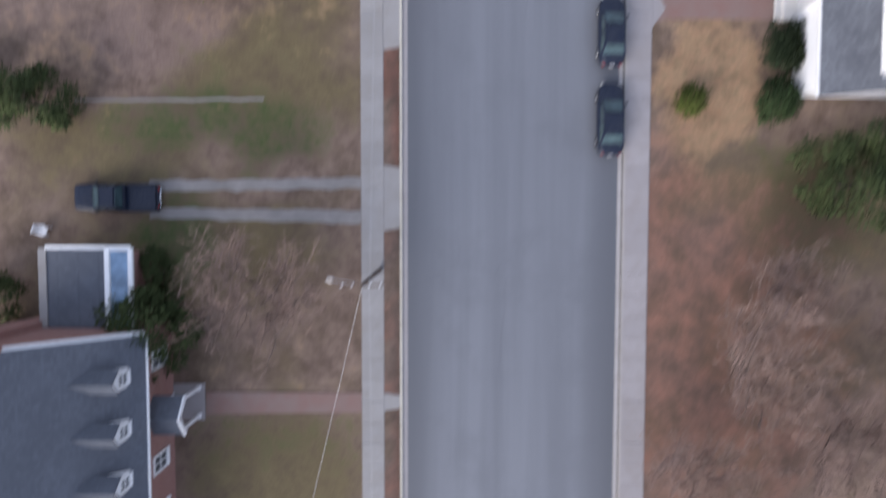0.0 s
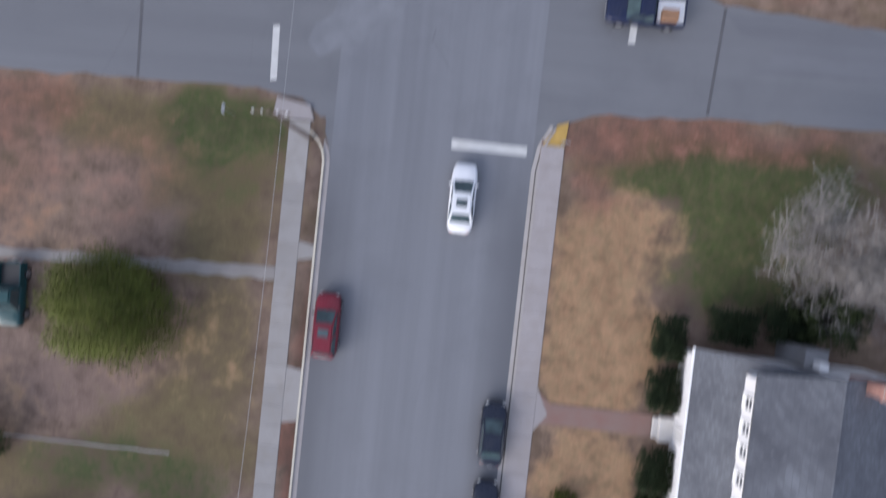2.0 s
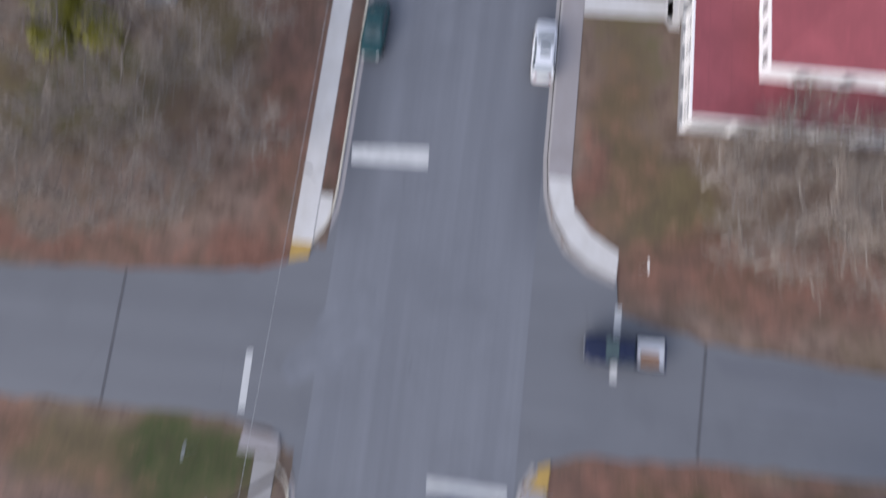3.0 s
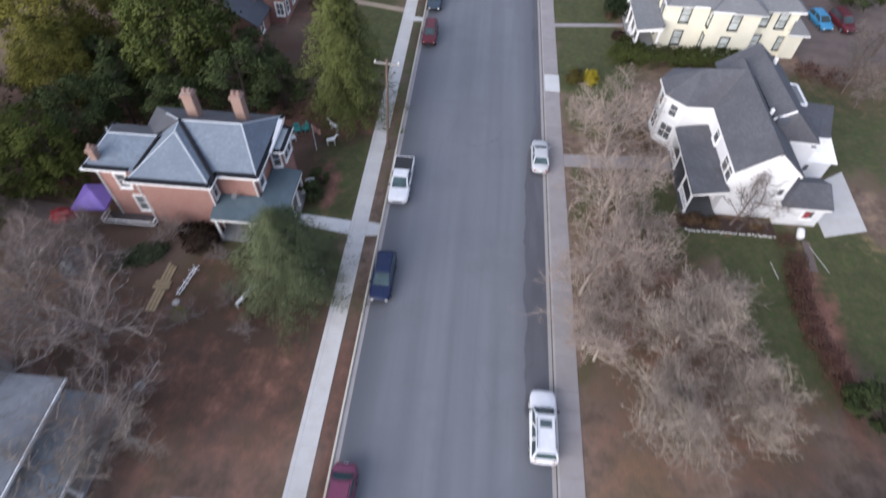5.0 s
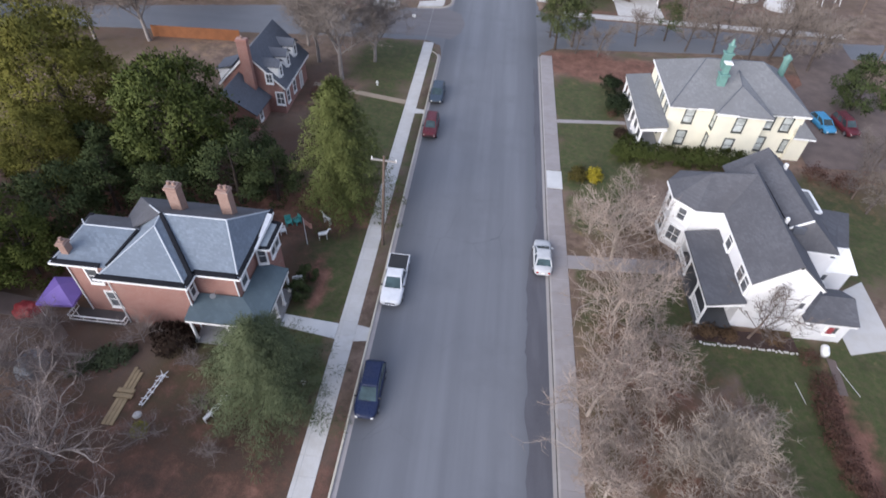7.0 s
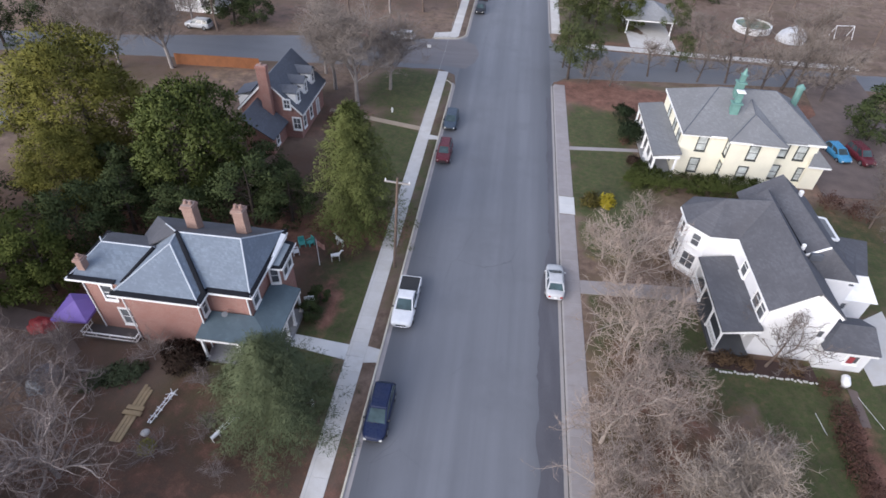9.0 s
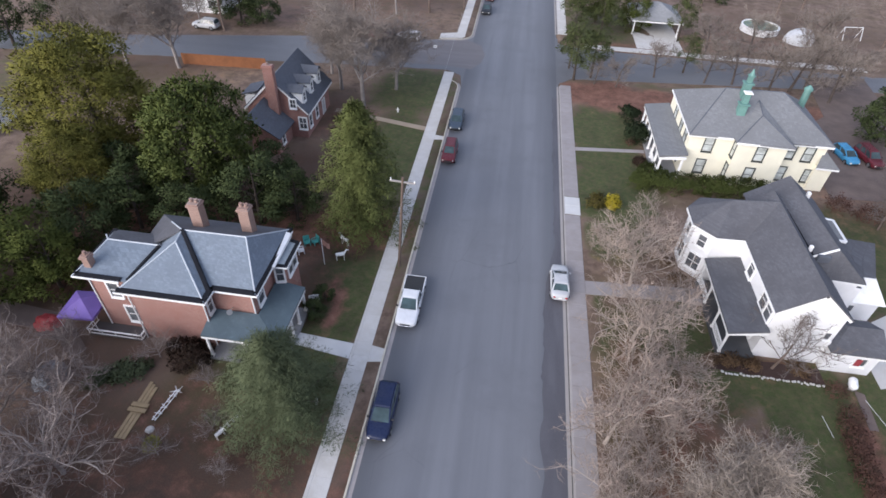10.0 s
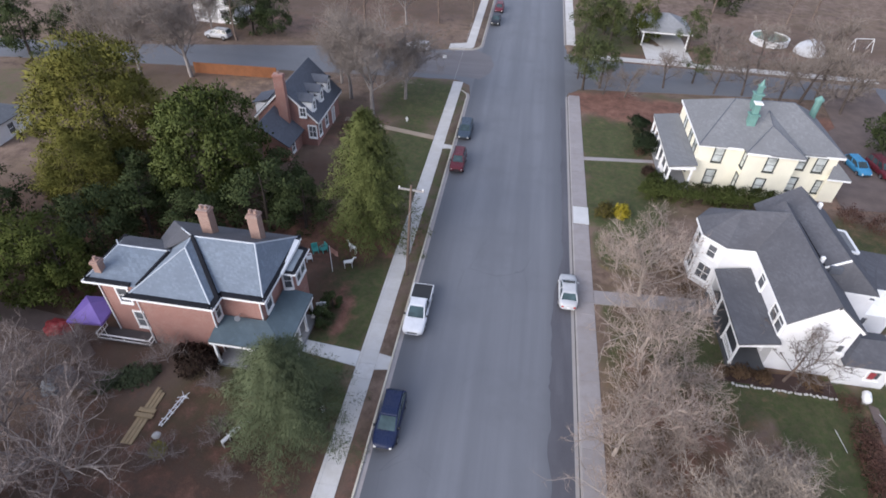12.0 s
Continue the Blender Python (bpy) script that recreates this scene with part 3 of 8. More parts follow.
OLIVE_NEAR = [
    (-11, -19, 6, 6, .9), (-25, -8, 6, 5, .7), (-16, -2, 8, 4, .8), (27, 1, 7, 5, .95), (19, 3, 4, 3, .7), (24, -8, 6, 5, .6), (-26, 59, 8, 5, .9), (-15.6, 65.5, 5, 4, .85), (-22, 5, 7, 3, .8), (-12, 10, 7, 4, .9), (-9, 17, 3, 5, .8), (-9, 26, 4, 5, .9),
    (-10, 30, 5, 4, .9), (-13, 33, 8, 3, .9),
]
OLIVE_FAR = [
    (32, 33, 8, 2, .7), (-19, 33, 7, 2, .9), (22, 33.6, 7, 2, .95), (22, 55, 5, 4, .85), (18.5, 60, 2.2, 8, .9), (19, 72, 3, 7, .8), (27, 85, 5, 5, .6), (-17, 90, 4, 3, .5),
    (-14, 92, 6, 4, 1), (29, 96, 3, 3, .6), (20, 95, 5, 11, .75), (16.3, 95, 1.2, 10, .9),
]
PALE = [
    (-10, 7.5, 5, 2, .6), (-20, 14, 5.5, 3.5, .95), (-27, 18, 4, 6, .7), (-13, 22, 4, 3, .4), (-19, 26, 8, 3.5, .6), (-25, 29, 5, 3, .35), (-16, 52, 10, 5, .45), (32, 52, 8, 5, .4),
    (-34, 96, 5, 2, .9), (-29, 96.5, 3, 1.2, .8), (24, 97, 4, 4, .3), (36, 196, 22, 12, .5),
]
# dark soil patches that also paint in the dimness under trees
SHADED_MOULD = [
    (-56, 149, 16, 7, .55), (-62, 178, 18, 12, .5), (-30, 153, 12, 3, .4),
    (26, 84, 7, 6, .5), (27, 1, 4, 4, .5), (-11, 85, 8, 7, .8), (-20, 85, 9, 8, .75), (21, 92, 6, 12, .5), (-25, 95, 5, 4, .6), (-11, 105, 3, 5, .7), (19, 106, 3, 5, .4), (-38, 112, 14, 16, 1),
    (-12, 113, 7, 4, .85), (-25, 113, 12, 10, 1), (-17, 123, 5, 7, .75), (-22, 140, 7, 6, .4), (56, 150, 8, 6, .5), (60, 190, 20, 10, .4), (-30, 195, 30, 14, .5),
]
COVER = [(x, y, rx, ry, kind, s) for kind, patches in enumerate((GREEN_NEAR + GREEN_MIDDLE + GREEN_FAR + GREEN_BEYOND, STRAW, LEAVES_NEAR + LEAVES_MIDDLE + LEAVES_FAR, OLIVE_NEAR + OLIVE_FAR, PALE, SHADED_MOULD)) for x, y, rx, ry, s in patches]


def side_edges(x):
    """The lower and upper edge of the two side streets at x."""
    if x < 5:
        near = (36.9 + (x + 3) * 0.032, 47.6 + (x + 3) * 0.09 if x > -28 else 45.35 + (x + 28) * 0.03)
        far = (157 + (x + 3) * 0.11, 169 + (x + 3) * 0.11)
    else:
        near = (37.0 + (x - 13) * 0.022, 47.6 - (x - 13) * 0.12 if x < 37 else 44.7 - (x - 37) * 0.02)
        far = (157.5 + (x - 13) * 0.12, 170.2 - (x - 13) * 0.01)
    return near, far


CORNER_X, CORNER_Y = (13.06, 13.35, 13.95, 15.0, 16.6, 18.7), (58, 55.3, 53.1, 51.3, 50.1, 49.35)


def ground_sheet():
    xs = sorted(set([-2600, -1300, -700, -400, -260, -190, -150, -125] + [x for x in range(-110, 111) if x not in (-3, -2, 13)] + [-2.72, -2.56, 13.1, 13.22] + [125, 150, 190, 260, 400, 700, 1300, 2600]))
    ys = sorted(set([-2600, -1300, -700, -400, -260, -160, -110, -85] + list(range(-70, 231)) + [250, 280, 320, 400, 560, 900, 1500, 2600]))
    verts, cols, more = [], [], []
    for y in ys:
        for x in xs:
            z = 0.10 + 0.05 * noise.noise((x * 0.15, y * 0.15, 0)) * (abs(x - 5) > 10)
            if -2.6 < x < 13.15:
                z = -0.08
            else:
                for lo, hi in side_edges(x):
                    gap = max(lo - y, y - hi)
                    if gap < 3.5:
                        z = min(z, -0.03 + 0.13 * smooth((gap - 1.5) / 2.0))
            if 13 < x < 19.5 and 46 < y < 59 and y < np.interp(x, CORNER_X, CORNER_Y) + .7:
                z = -0.08
            verts.append((x, y, z))
            g = [0.0] * 6
            wx = x + 2.2 * noise.noise((x * 0.22, y * 0.22, 3)) + 0.8 * noise.noise((x * 0.6, y * 0.6, 5))
            wy = y + 2.2 * noise.noise((x * 0.22, y * 0.22, 9)) + 0.8 * noise.noise((x * 0.6, y * 0.6, 7))
            if -3.9 < x < -2:
                wx, wy = x, y
            for cx, cy, rx, ry, kind, s in COVER:
                if abs(wx - cx) < rx * 1.8 and abs(wy - cy) < ry * 1.8:
                    d = math.hypot((wx - cx) / rx, (wy - cy) / ry)
                    g[kind] = max(g[kind], s * smooth((1.6 - d) / 1.1))
            g[0] *= 1.25 if y > 80 else 1.1
            cols.append((min(1, g[0]), min(1, g[1]), min(1, g[2]), 1))
            more.append((min(1, g[3]), min(1, g[4]), min(1, g[5]), 1))
    nx = len(xs)
    faces = [(j * nx + i, j * nx + i + 1, (j + 1) * nx + i + 1, (j + 1) * nx + i) for j in range(len(ys) - 1) for i in range(nx - 1)]
    ob = link_mesh("ground", verts, faces, GROUND, smooth=True)
    at = ob.data.color_attributes.new("cover", "FLOAT_COLOR", "POINT")
    at.data.foreach_set("color", np.array(cols, dtype=np.float32).ravel())
    at = ob.data.color_attributes.new("growth", "FLOAT_COLOR", "POINT")
    at.data.foreach_set("color", np.array(more, dtype=np.float32).ravel())
    return tagged(ob, "winter yards of dead grass, green turf and fallen leaves", "ground", kind="structure")


ground_sheet()

ROAD_L, ROAD_R = -2.06, 12.69


def ragged(pts, amount=0.16, step=1.1):
    """Breaks a long outline into short, uneven lengths, but keeps what lies beside the main street."""
    out = []
    for a, b in zip(pts, pts[1:] + pts[:1]):
        a, b = Vector(a), Vector(b)
        keep = (-2.8 < a.x < 13.4) or (-2.8 < b.x < 13.4) or max(abs(a.x), abs(b.x)) > 139
        n = 1 if (a - b).length < step or (keep and (a - b).length < 20) else int((b - a).length / step)
        for k in range(n):
            p = a.lerp(b, k / n)
            j = amount if -100 < p.x < 100 and k else 0
            out.append((p.x, p.y + j * noise.noise((p.x * 0.9, p.y * 0.9, 2)) * 1.8))
    return out


def flat(name, pts, z, mat, label, category, thick=0.06, kind="structure"):
    bm = bmesh.new()
    slab(bm, [(x, y, z) for x, y in pts], thick)
    return tagged(part(name, bm, mat), label, category, kind=kind)


flat("road", [(ROAD_L, -400), (ROAD_R, -400), (ROAD_R, 900), (ROAD_L, 900)], 0.0, ASPHALT, "wide worn blue-grey asphalt street with faint lane streaks", "road")
flat("side_street_west", ragged([(-140, 33.0), (-20, 36.3), (-8, 36.6), (-4.6, 36.1), (-3.0, 34.8), (-2.2, 32.6), (-2.05, 30), (-2.05, 54), (-2.4, 52), (-3.4, 50), (-5.5, 48), (-7.5, 47.2), (-17, 46.2), (-28, 45.4), (-140, 43)]),
     -0.006, ASPHALT_OLD, "older grey asphalt side street with ragged grass edges", "road")
flat("side_street_east", ragged([(12.68, 31), (13.0, 34), (14.2, 35.9), (16.7, 36.9), (25, 37.5), (38, 37.7), (140, 39.5), (140, 43), (37.5, 44.7), (25, 45.5), (18.9, 47.0), (18.7, 49.35), (16.6, 50.1), (15.0, 51.3), (13.95, 53.1), (13.35, 55.3), (13.06, 58), (12.68, 58)]),
     -0.006, ASPHALT_OLD, "older grey asphalt side street with ragged grass edges", "road")
flat("far_street_west", ragged([(-160, 140), (-60, 151), (-20, 155.4), (-5, 156.6), (-2.6, 155), (-2.05, 151), (-2.05, 180), (-2.5, 175), (-4, 171.2), (-9, 169), (-33, 165.3), (-64, 158.5), (-160, 148)]),
     -0.006, ASPHALT_OLD, "far side street of pale worn asphalt", "road")
flat("far_street_east", ragged([(12.68, 150), (13.0, 155), (15, 157.4), (33, 159.5), (50, 161.5), (160, 172), (160, 181), (66, 169), (34, 170.2), (18, 170.6), (14, 171.5), (12.9, 175), (12.68, 180)]),
     -0.006, ASPHALT_OLD, "far side street of pale worn asphalt", "road")
flat("rutted_corner", ragged([(-16.0, 157.4), (-5, 158.2), (-1.2, 157.6), (0.2, 160.5), (0.6, 164), (-0.4, 168), (-3.4, 170.2), (-9, 167.6), (-16, 166.6)], .2, .6), 0.003, ASPHALT_BROWN, "brownish rutted asphalt at the far corner", "road patch", 0.004)
flat("pale_street_patch", ragged([(1.4, 47.6), (0.1, 47.1), (-0.4, 46.2), (-1.6, 45.6), (-2.4, 44.2), (-2.9, 42.4), (-4.1, 41.6), (-4.6, 40.2), (-3.6, 39.2), (-2.2, 40.0), (-.6, 40.4), (.3, 41.8), (1.9, 42.2), (2.6, 44.4), (1.6, 45.4)], .1, .3), 0.004, TAR_LIGHT, "pale patched area in the crossing's asphalt", "road patch", 0.004)
strip = [(10.85 + 1.1 * smooth((y - 105) / 12) + .35 * noise.noise((0, y * .35, 1)) + .16 * noise.noise((3, y * 1.7, 1)), y) for y in np.arange(82, 150.1, .5)]
flat("dark_street_strip", [(12.66, 82.0), (12.66, 150.0)] + [(float(x), float(y)) for x, y in strip[::-1]], 0.004, ASPHALT_KERB, "darker strip of asphalt along the kerb", "road patch", 0.004)
for n, (a, b) in enumerate((((24.6, 37.7), (25.0, 45.3)), ((-17.2, 36.5), (-17.5, 46))) ):
    flat("street_seam", [(a[0], a[1]), (a[0] + .22, a[1]), (b[0] + .22, b[1]), (b[0], b[1])], 0.003, TAR, "dark tar seam across the side street", "road seam", 0.004)
flat("resurfaced_lane", ragged([(25.2, 44.9), (26.4, 43.6), (28.8, 43.0), (28.6, 41.4), (27.2, 40.9), (40, 41.2), (90, 41.0), (90, 43.4), (38, 44.4), (30, 45.0)], .14, .8), 0.002, ASPHALT_DARK, "dark resurfaced lane of the side street", "road patch", 0.004)
for pts in ([(6.75, 33.5), (12.25, 33.5), (12.2, 34.15), (6.7, 34.2)], [(-1.8, 56.2), (4.1, 56.4), (4.0, 57.9), (-1.95, 57.5)], [(-7.1, 37.2), (-6.6, 37.25), (-6.75, 41.2), (-7.25, 41.15)],
            [(18.55, 42.2), (19.05, 42.25), (19.2, 47.3), (18.7, 47.25)]):
    flat("stop_line", pts, 0.005, LINE, "worn white stop line painted on asphalt", "stop line", 0.004)


def swept(name, path, across, z0, z1, mat, label, category="kerb"):
    """A long bar that follows a path; across gives its two sides, to the right of the way, in metres."""
    bm = bmesh.new()
    rings = []
    for k, p in enumerate(path):
        a, b = Vector(path[max(0, k - 1)]), Vector(path[min(len(path) - 1, k + 1)])
        d = (b - a).normalized()
        n = Vector((d.y, -d.x))
        rings.append([bm.verts.new((*(Vector(p) + n * across[i]), z)) for i, z in ((0, z0), (0, z1), (1, z1), (1, z0))])
    for u, v in zip(rings, rings[1:]):
        for k in range(4):
            bm.faces.new((u[k], u[(k + 1) % 4], v[(k + 1) % 4], v[k]))
    bm.faces.new(rings[0])
    bm.faces.new(rings[-1][::-1])
    return tagged(part(name, bm, mat), label, category, kind="structure")


def arc(cx, cy, r, a0, a1, n=7):
    return [(cx + r * math.cos(radians(a0 + (a1 - a0) * k / n)), cy + r * math.sin(radians(a0 + (a1 - a0) * k / n))) for k in range(n + 1)]


# kerb lines run along the joint between gutter and kerb
KL, KR = -2.45, 13.05
LEFT_RUNS = [[(KL, -400), (KL, 31.5)] + arc(-5.2, 31.5, 2.75, 0, 75), [(KL - 1.2, 49.8)] + [(KL - .5, 50.9), (KL - .1, 52.3), (KL, 54), (KL, 150.5)] + arc(-4.9, 150.5, 2.45, 0, 80), [(-8.3, 169.3)] + arc(-5.2, 172.6, 2.75, -85, 0) + [(KL, 900)]]
RIGHT_RUNS = [[(KR, -400), (KR, 32.5), (KR + .25, 34.2), (KR + 1.0, 35.7)], [(18.6, 49.3), (16.6, 50.0), (15.0, 51.2), (13.9, 53.0), (13.3, 55.2), (KR, 58), (KR, 154.0)], [(KR, 176.5), (KR, 900)]]
for run in LEFT_RUNS:
    swept("gutter", run, (0.0, 0.39), -0.05, 0.012, GUTTER_PINK, "pinkish concrete gutter pan beside the street", "gutter")
    swept("kerb", run, (-0.15, 0.0), -0.05, 0.14, KERB_PALE, "raised cream concrete kerb of the street", "kerb")
for run in RIGHT_RUNS:
    swept("gutter", run, (-0.36, -0.08), -0.05, 0.012, KERB, "pale concrete gutter pan beside the street", "gutter")
    # thin dark strip that stands in for the kerb face's shadow
    swept("gutter_grime", run, (-0.08, 0.0), -0.05, 0.010, KERB_SHADE, "dark line of painted shade against the kerb", "grime")
    swept("kerb", run, (0.0, 0.15), -0.05, 0.14, KERB, "raised concrete kerb of the street", "kerb")


# ---- houses ----
def eaves(house, pts, mat, name="cornice", w=0.12, h=0.22):
    for p, q in zip(pts, pts[1:]):
        p, q = Vector(p), Vector(q)
        d = q - p
        bm = boxed(0, d.length, -w / 2, w / 2, -h, 0)
        ob = part(name, bm, mat, house)
        ob.matrix_basis = Matrix.Translation(p) @ d.to_track_quat("X", "Z").to_matrix().to_4x4()


def post(house, x, y, z0, z1, w=0.2, name="column"):
    c = part(name, boxed(x - w / 2, x + w / 2, y - w / 2, y + w / 2, z0, z1, 0.015), TRIM, house)
    part("base", boxed(x - w * .75, x + w * .75, y - w * .75, y + w * .75, z0, z0 + 0.15), TRIM, c)
    part("capital", boxed(x - w * .75, x + w * .75, y - w * .75, y + w * .75, z1 - 0.15, z1), TRIM, c)


def railing(house, a, b, z, h=0.9, step=0.16):
    a, b = Vector(a), Vector(b)
    d = b - a
    m = Matrix.Translation((a.x, a.y, z)) @ pose(0, 0, 0, 0, 0, math.degrees(math.atan2(d.y, d.x)))
    bm = bmesh.new()
    box(bm, 0, d.length, -0.05, 0.05, h - 0.07, h)
    box(bm, 0, d.length, -0.03, 0.03, 0.1, 0.16)
    for k in range(int(d.length / step)):
        box(bm, k * step + 0.05, k * step + 0.09, -0.02, 0.02, 0.16, h - 0.07)
    ob = part("railing", bm, TRIM, house)
    ob.matrix_basis = m


def brick_house():
    H = empty("brick_house", pose(0, 0, 0))
    tagged(H, "two-storey red brick house with blue-grey slate roofs", "house")
    walls_prism(H, [(-26.3, 97.75), (-22.6, 97.75), (-22.6, 97.05), (-16.4, 97.05), (-16.4, 98.3), (-12.85, 98.3), (-12.85, 105.8), (-23.9, 105.8), (-23.9, 103.4), (-26.3, 103.4)], 0, 6.0, BRICK)
    walls_prism(H, [(-26.3, 97.77), (-22.7, 97.77), (-22.7, 103.3), (-26.3, 103.3)], 5.9, 6.25, BRICK)
    walls_prism(H, [(-12.8, 101.9), (-11.7, 102.2), (-11.7, 104.7), (-12.8, 105.0)], 0, 5.7, BRICK)
    z, r = 6.1, 8.45
    ap = (-19.65, 100.55, r - .1)
    j = (-19.75, 101.9, r)
    er = (-14.35, 101.95, r)
    roof_from(H, [[(-16.3, 98.05, z), (-12.45, 98.05, z), er, j], [(-12.45, 98.05, z), (-12.45, 106.2, z), er],                   [(-23.1, 96.6, z), (-16.0, 96.6, z), ap], [(-16.0, 96.6, z), (-16.0, 98.4, z), j, ap], [(-23.1, 102.5, z), (-23.1, 96.6, z), ap, j]], SLATE)
    # rear planes face away from the sun: shade put in as charcoal colour
    roof_from(H, [[(-12.45, 106.2, z), (-24.4, 106.2, z), j, er], [(-24.4, 106.2, z), (-24.0, 101.2, z), j]], SHINGLE, label="rear slope of the roof, its shade painted dark")
    wr, wz = 7.15, 6.35
    roof_from(H, [[(-27.15, 97.45, wz), (-22.2, 97.45, wz), (-21.4, 101.1, wr), (-26.2, 101.1, wr)], [(-27.15, 103.2, wz), (-27.15, 97.45, wz), (-26.2, 101.1, wr)]], SLATE)
    # the wing's rear plane gets the same painted shade
    roof_from(H, [[(-21.4, 103.2, wz), (-27.15, 103.2, wz), (-26.2, 101.1, wr), (-21.4, 101.1, wr)]], SHINGLE, label="rear slope of the roof, its shade painted dark")
    ridge_caps(H, [(ap, (-23.1, 96.6, z)), (ap, (-16.0, 96.6, z)), (ap, j), (j, er), (er, (-12.45, 98.05, z)), (er, (-12.45, 106.2, z)), ((-26.2, 101.1, wr), (-21.6, 101.1, wr)), (j, (-22.1, 104.0, 7.3)), ((-26.2, 101.1, wr), (-26.25, 101.2, wr + .45)), ((-26.2, 101.1, wr), (-27.15, 97.45, wz))],
               plain("pale_lead_flashing", (0.46, 0.50, 0.55), 0.5, 0.2), 0.065)
    ridge_caps(H, [(j, (-16.0, 97.6, z + .05)), ((-22.6, 97.5, wz + .05), (-21.6, 101.0, wr + .03))], GUTTER, 0.2)
    eaves(H, [(-27.05, 103.2, wz + .12), (-27.05, 97.55, wz + .12), (-23.2, 97.55, wz + .12)], GUTTER, "gutter", .36, .18)
    eaves(H, [(-23.1, 96.65, z + .17), (-16.05, 96.65, z + .17), (-16.05, 98.1, z + .17), (-12.5, 98.1, z + .17), (-12.5, 106.2, z + .17)], GUTTER, "gutter", .42, .2)
    eaves(H, [(-27.25, 103.2, wz), (-27.25, 97.29, wz), (-23.3, 97.29, wz)], TRIM, "cornice", .07, .15)
    eaves(H, [(-23.3, 96.4, z), (-15.8, 96.4, z), (-15.8, 97.85, z), (-12.25, 97.85, z), (-12.25, 106, z)], TRIM, "cornice", .07, .15)
    part("bay_roof", slab(bmesh.new(), [(-13.2, 101.6, 5.95), (-11.35, 101.75, 5.8), (-11.35, 104.95, 5.8), (-13.2, 105.1, 5.95)], 0.15), BLUE_METAL, H)
    eaves(H, [(-12.5, 101.7, 5.92), (-11.4, 101.8, 5.87), (-11.4, 104.9, 5.87), (-12.5, 105.05, 5.92)], GUTTER, "gutter", .34, .12)
    eaves(H, [(-12.5, 101.5, 5.86), (-11.2, 101.6, 5.82), (-11.2, 105.05, 5.82)], TRIM, "cornice", .06, .14)
    part("parapet", solid(bmesh.new(), [(-12.3, 101.2, 6.0), (-12.1, 101.2, 6.0), (-12.1, 105.4, 6.0), (-12.55, 105.4, 6.0), (-12.3, 101.2, 6.2), (-12.1, 101.2, 6.15), (-12.1, 105.4, 6.35), (-12.55, 105.4, 6.45)],
                       [(0, 1, 2, 3), (4, 5, 6, 7), (0, 1, 5, 4), (1, 2, 6, 5), (2, 3, 7, 6), (3, 0, 4, 7)]), TRIM, H, "white flared trim over the bay")
    chimney(H, -19.35, 103.9, 7.0, 9.9, .95, .9, BRICK_PALE, 2)
    chimney(H, -15.1, 104.0, 7.0, 9.95, .9, .85, BRICK_PALE, 2)
    chimney(H, -26.35, 98.55, 5.6, 7.7, .6, .65, BRICK_PALE, 1)
    # porch
    pm = bmesh.new()
    slab(pm, [(-16.6, 95.7, 3.15), (-10.2, 95.7, 3.15), (-12.7, 98.15, 3.65), (-16.6, 98.15, 3.65)], .16)
    slab(pm, [(-10.2, 95.7, 3.15), (-10.2, 102.2, 3.15), (-12.7, 102.2, 3.65), (-12.7, 98.15, 3.65)], .16)
    part("porch_roof", pm, PORCH_METAL, H)
    eaves(H, [(-16.6, 95.8, 3.0), (-10.3, 95.8, 3.0), (-10.3, 102.1, 3.0)], TRIM, "porch_beam", .2, .24)
    for x, y in ((-16.3, 95.9), (-13.3, 95.9), (-10.45, 95.9), (-10.45, 98.9), (-10.45, 100.4), (-10.45, 102)):
        post(H, x, y, .4, 2.8)
    part("porch_floor", boxed(-16.5, -10.2, 95.7, 98.1, .05, .4), plain("grey_porch_floor", (.3, .3, .31)), H)
    part("porch_floor", boxed(-12.75, -10.2, 98.1, 102.2, .05, .4), plain("grey_porch_floor", (.3, .3, .31)), H)
    for x, y, zz, f, w, h in ((-24.4, 97.75, 4.85, "s", .9, 1.55), (-23.7, 97.75, 2.1, "s", .95, 1.75), (-16.4, 97.68, 4.7, "e", .6, 1.6), (-12.85, 99.4, 4.7, "e", .95, 1.7),
                           (-12.2, 102.05, 4.6, 15, .6, 1.6), (-11.7, 103.1, 4.6, "e", .8, 1.6), (-11.7, 104.1, 4.6, "e", .8, 1.6), (-12.85, 100.2, 1.8, "e", .9, 1.7), (-14.5, 98.3, 1.8, "s", .9, 1.7)):
        window(H, x, y, zz, f, w, h)
    door(H, -12.8, 98.8, .4, "e", plain("dark_door", (.06, .05, .05)))
    part("downspout", rod((-22.7, 96.98, .1), (-22.7, 96.98, 5.9), .06), TRIM, H)
    part("downspout", rod((-26.25, 97.68, .1), (-26.25, 97.68, 6.1), .06), TRIM, H)
    part("downspout", rod((-16.42, 96.98, .1), (-16.42, 96.98, 5.9), .06), TRIM, H)
    part("downspout", rod((-12.95, 98.22, 3.6), (-12.95, 98.22, 5.9), .06), TRIM, H)
    dish = part("dish", rod((-14.9, 97.75, 4.0), (-14.8, 97.58, 4.1), .07, .24, 14), RIM, H, "grey satellite dish over the porch")
    part("dish_arm", rod((-14.9, 98.3, 3.9), (-14.9, 97.75, 4.0), .03, sides=6), RIM, dish)
    # side deck with a low open rail
    part("deck", boxed(-27.5, -22.7, 96.35, 97.7, .3, .45), plain("deck_boards", (.09, .08, .08)), H)
    railing(H, (-27.5, 96.35), (-22.7, 96.35), .45, .62, 1.2)
    railing(H, (-27.5, 97.75), (-27.5, 96.35), .45, .62, .7)
    railing(H, (-22.72, 96.35), (-22.72, 97.0), .45, .62, .6)
    return H


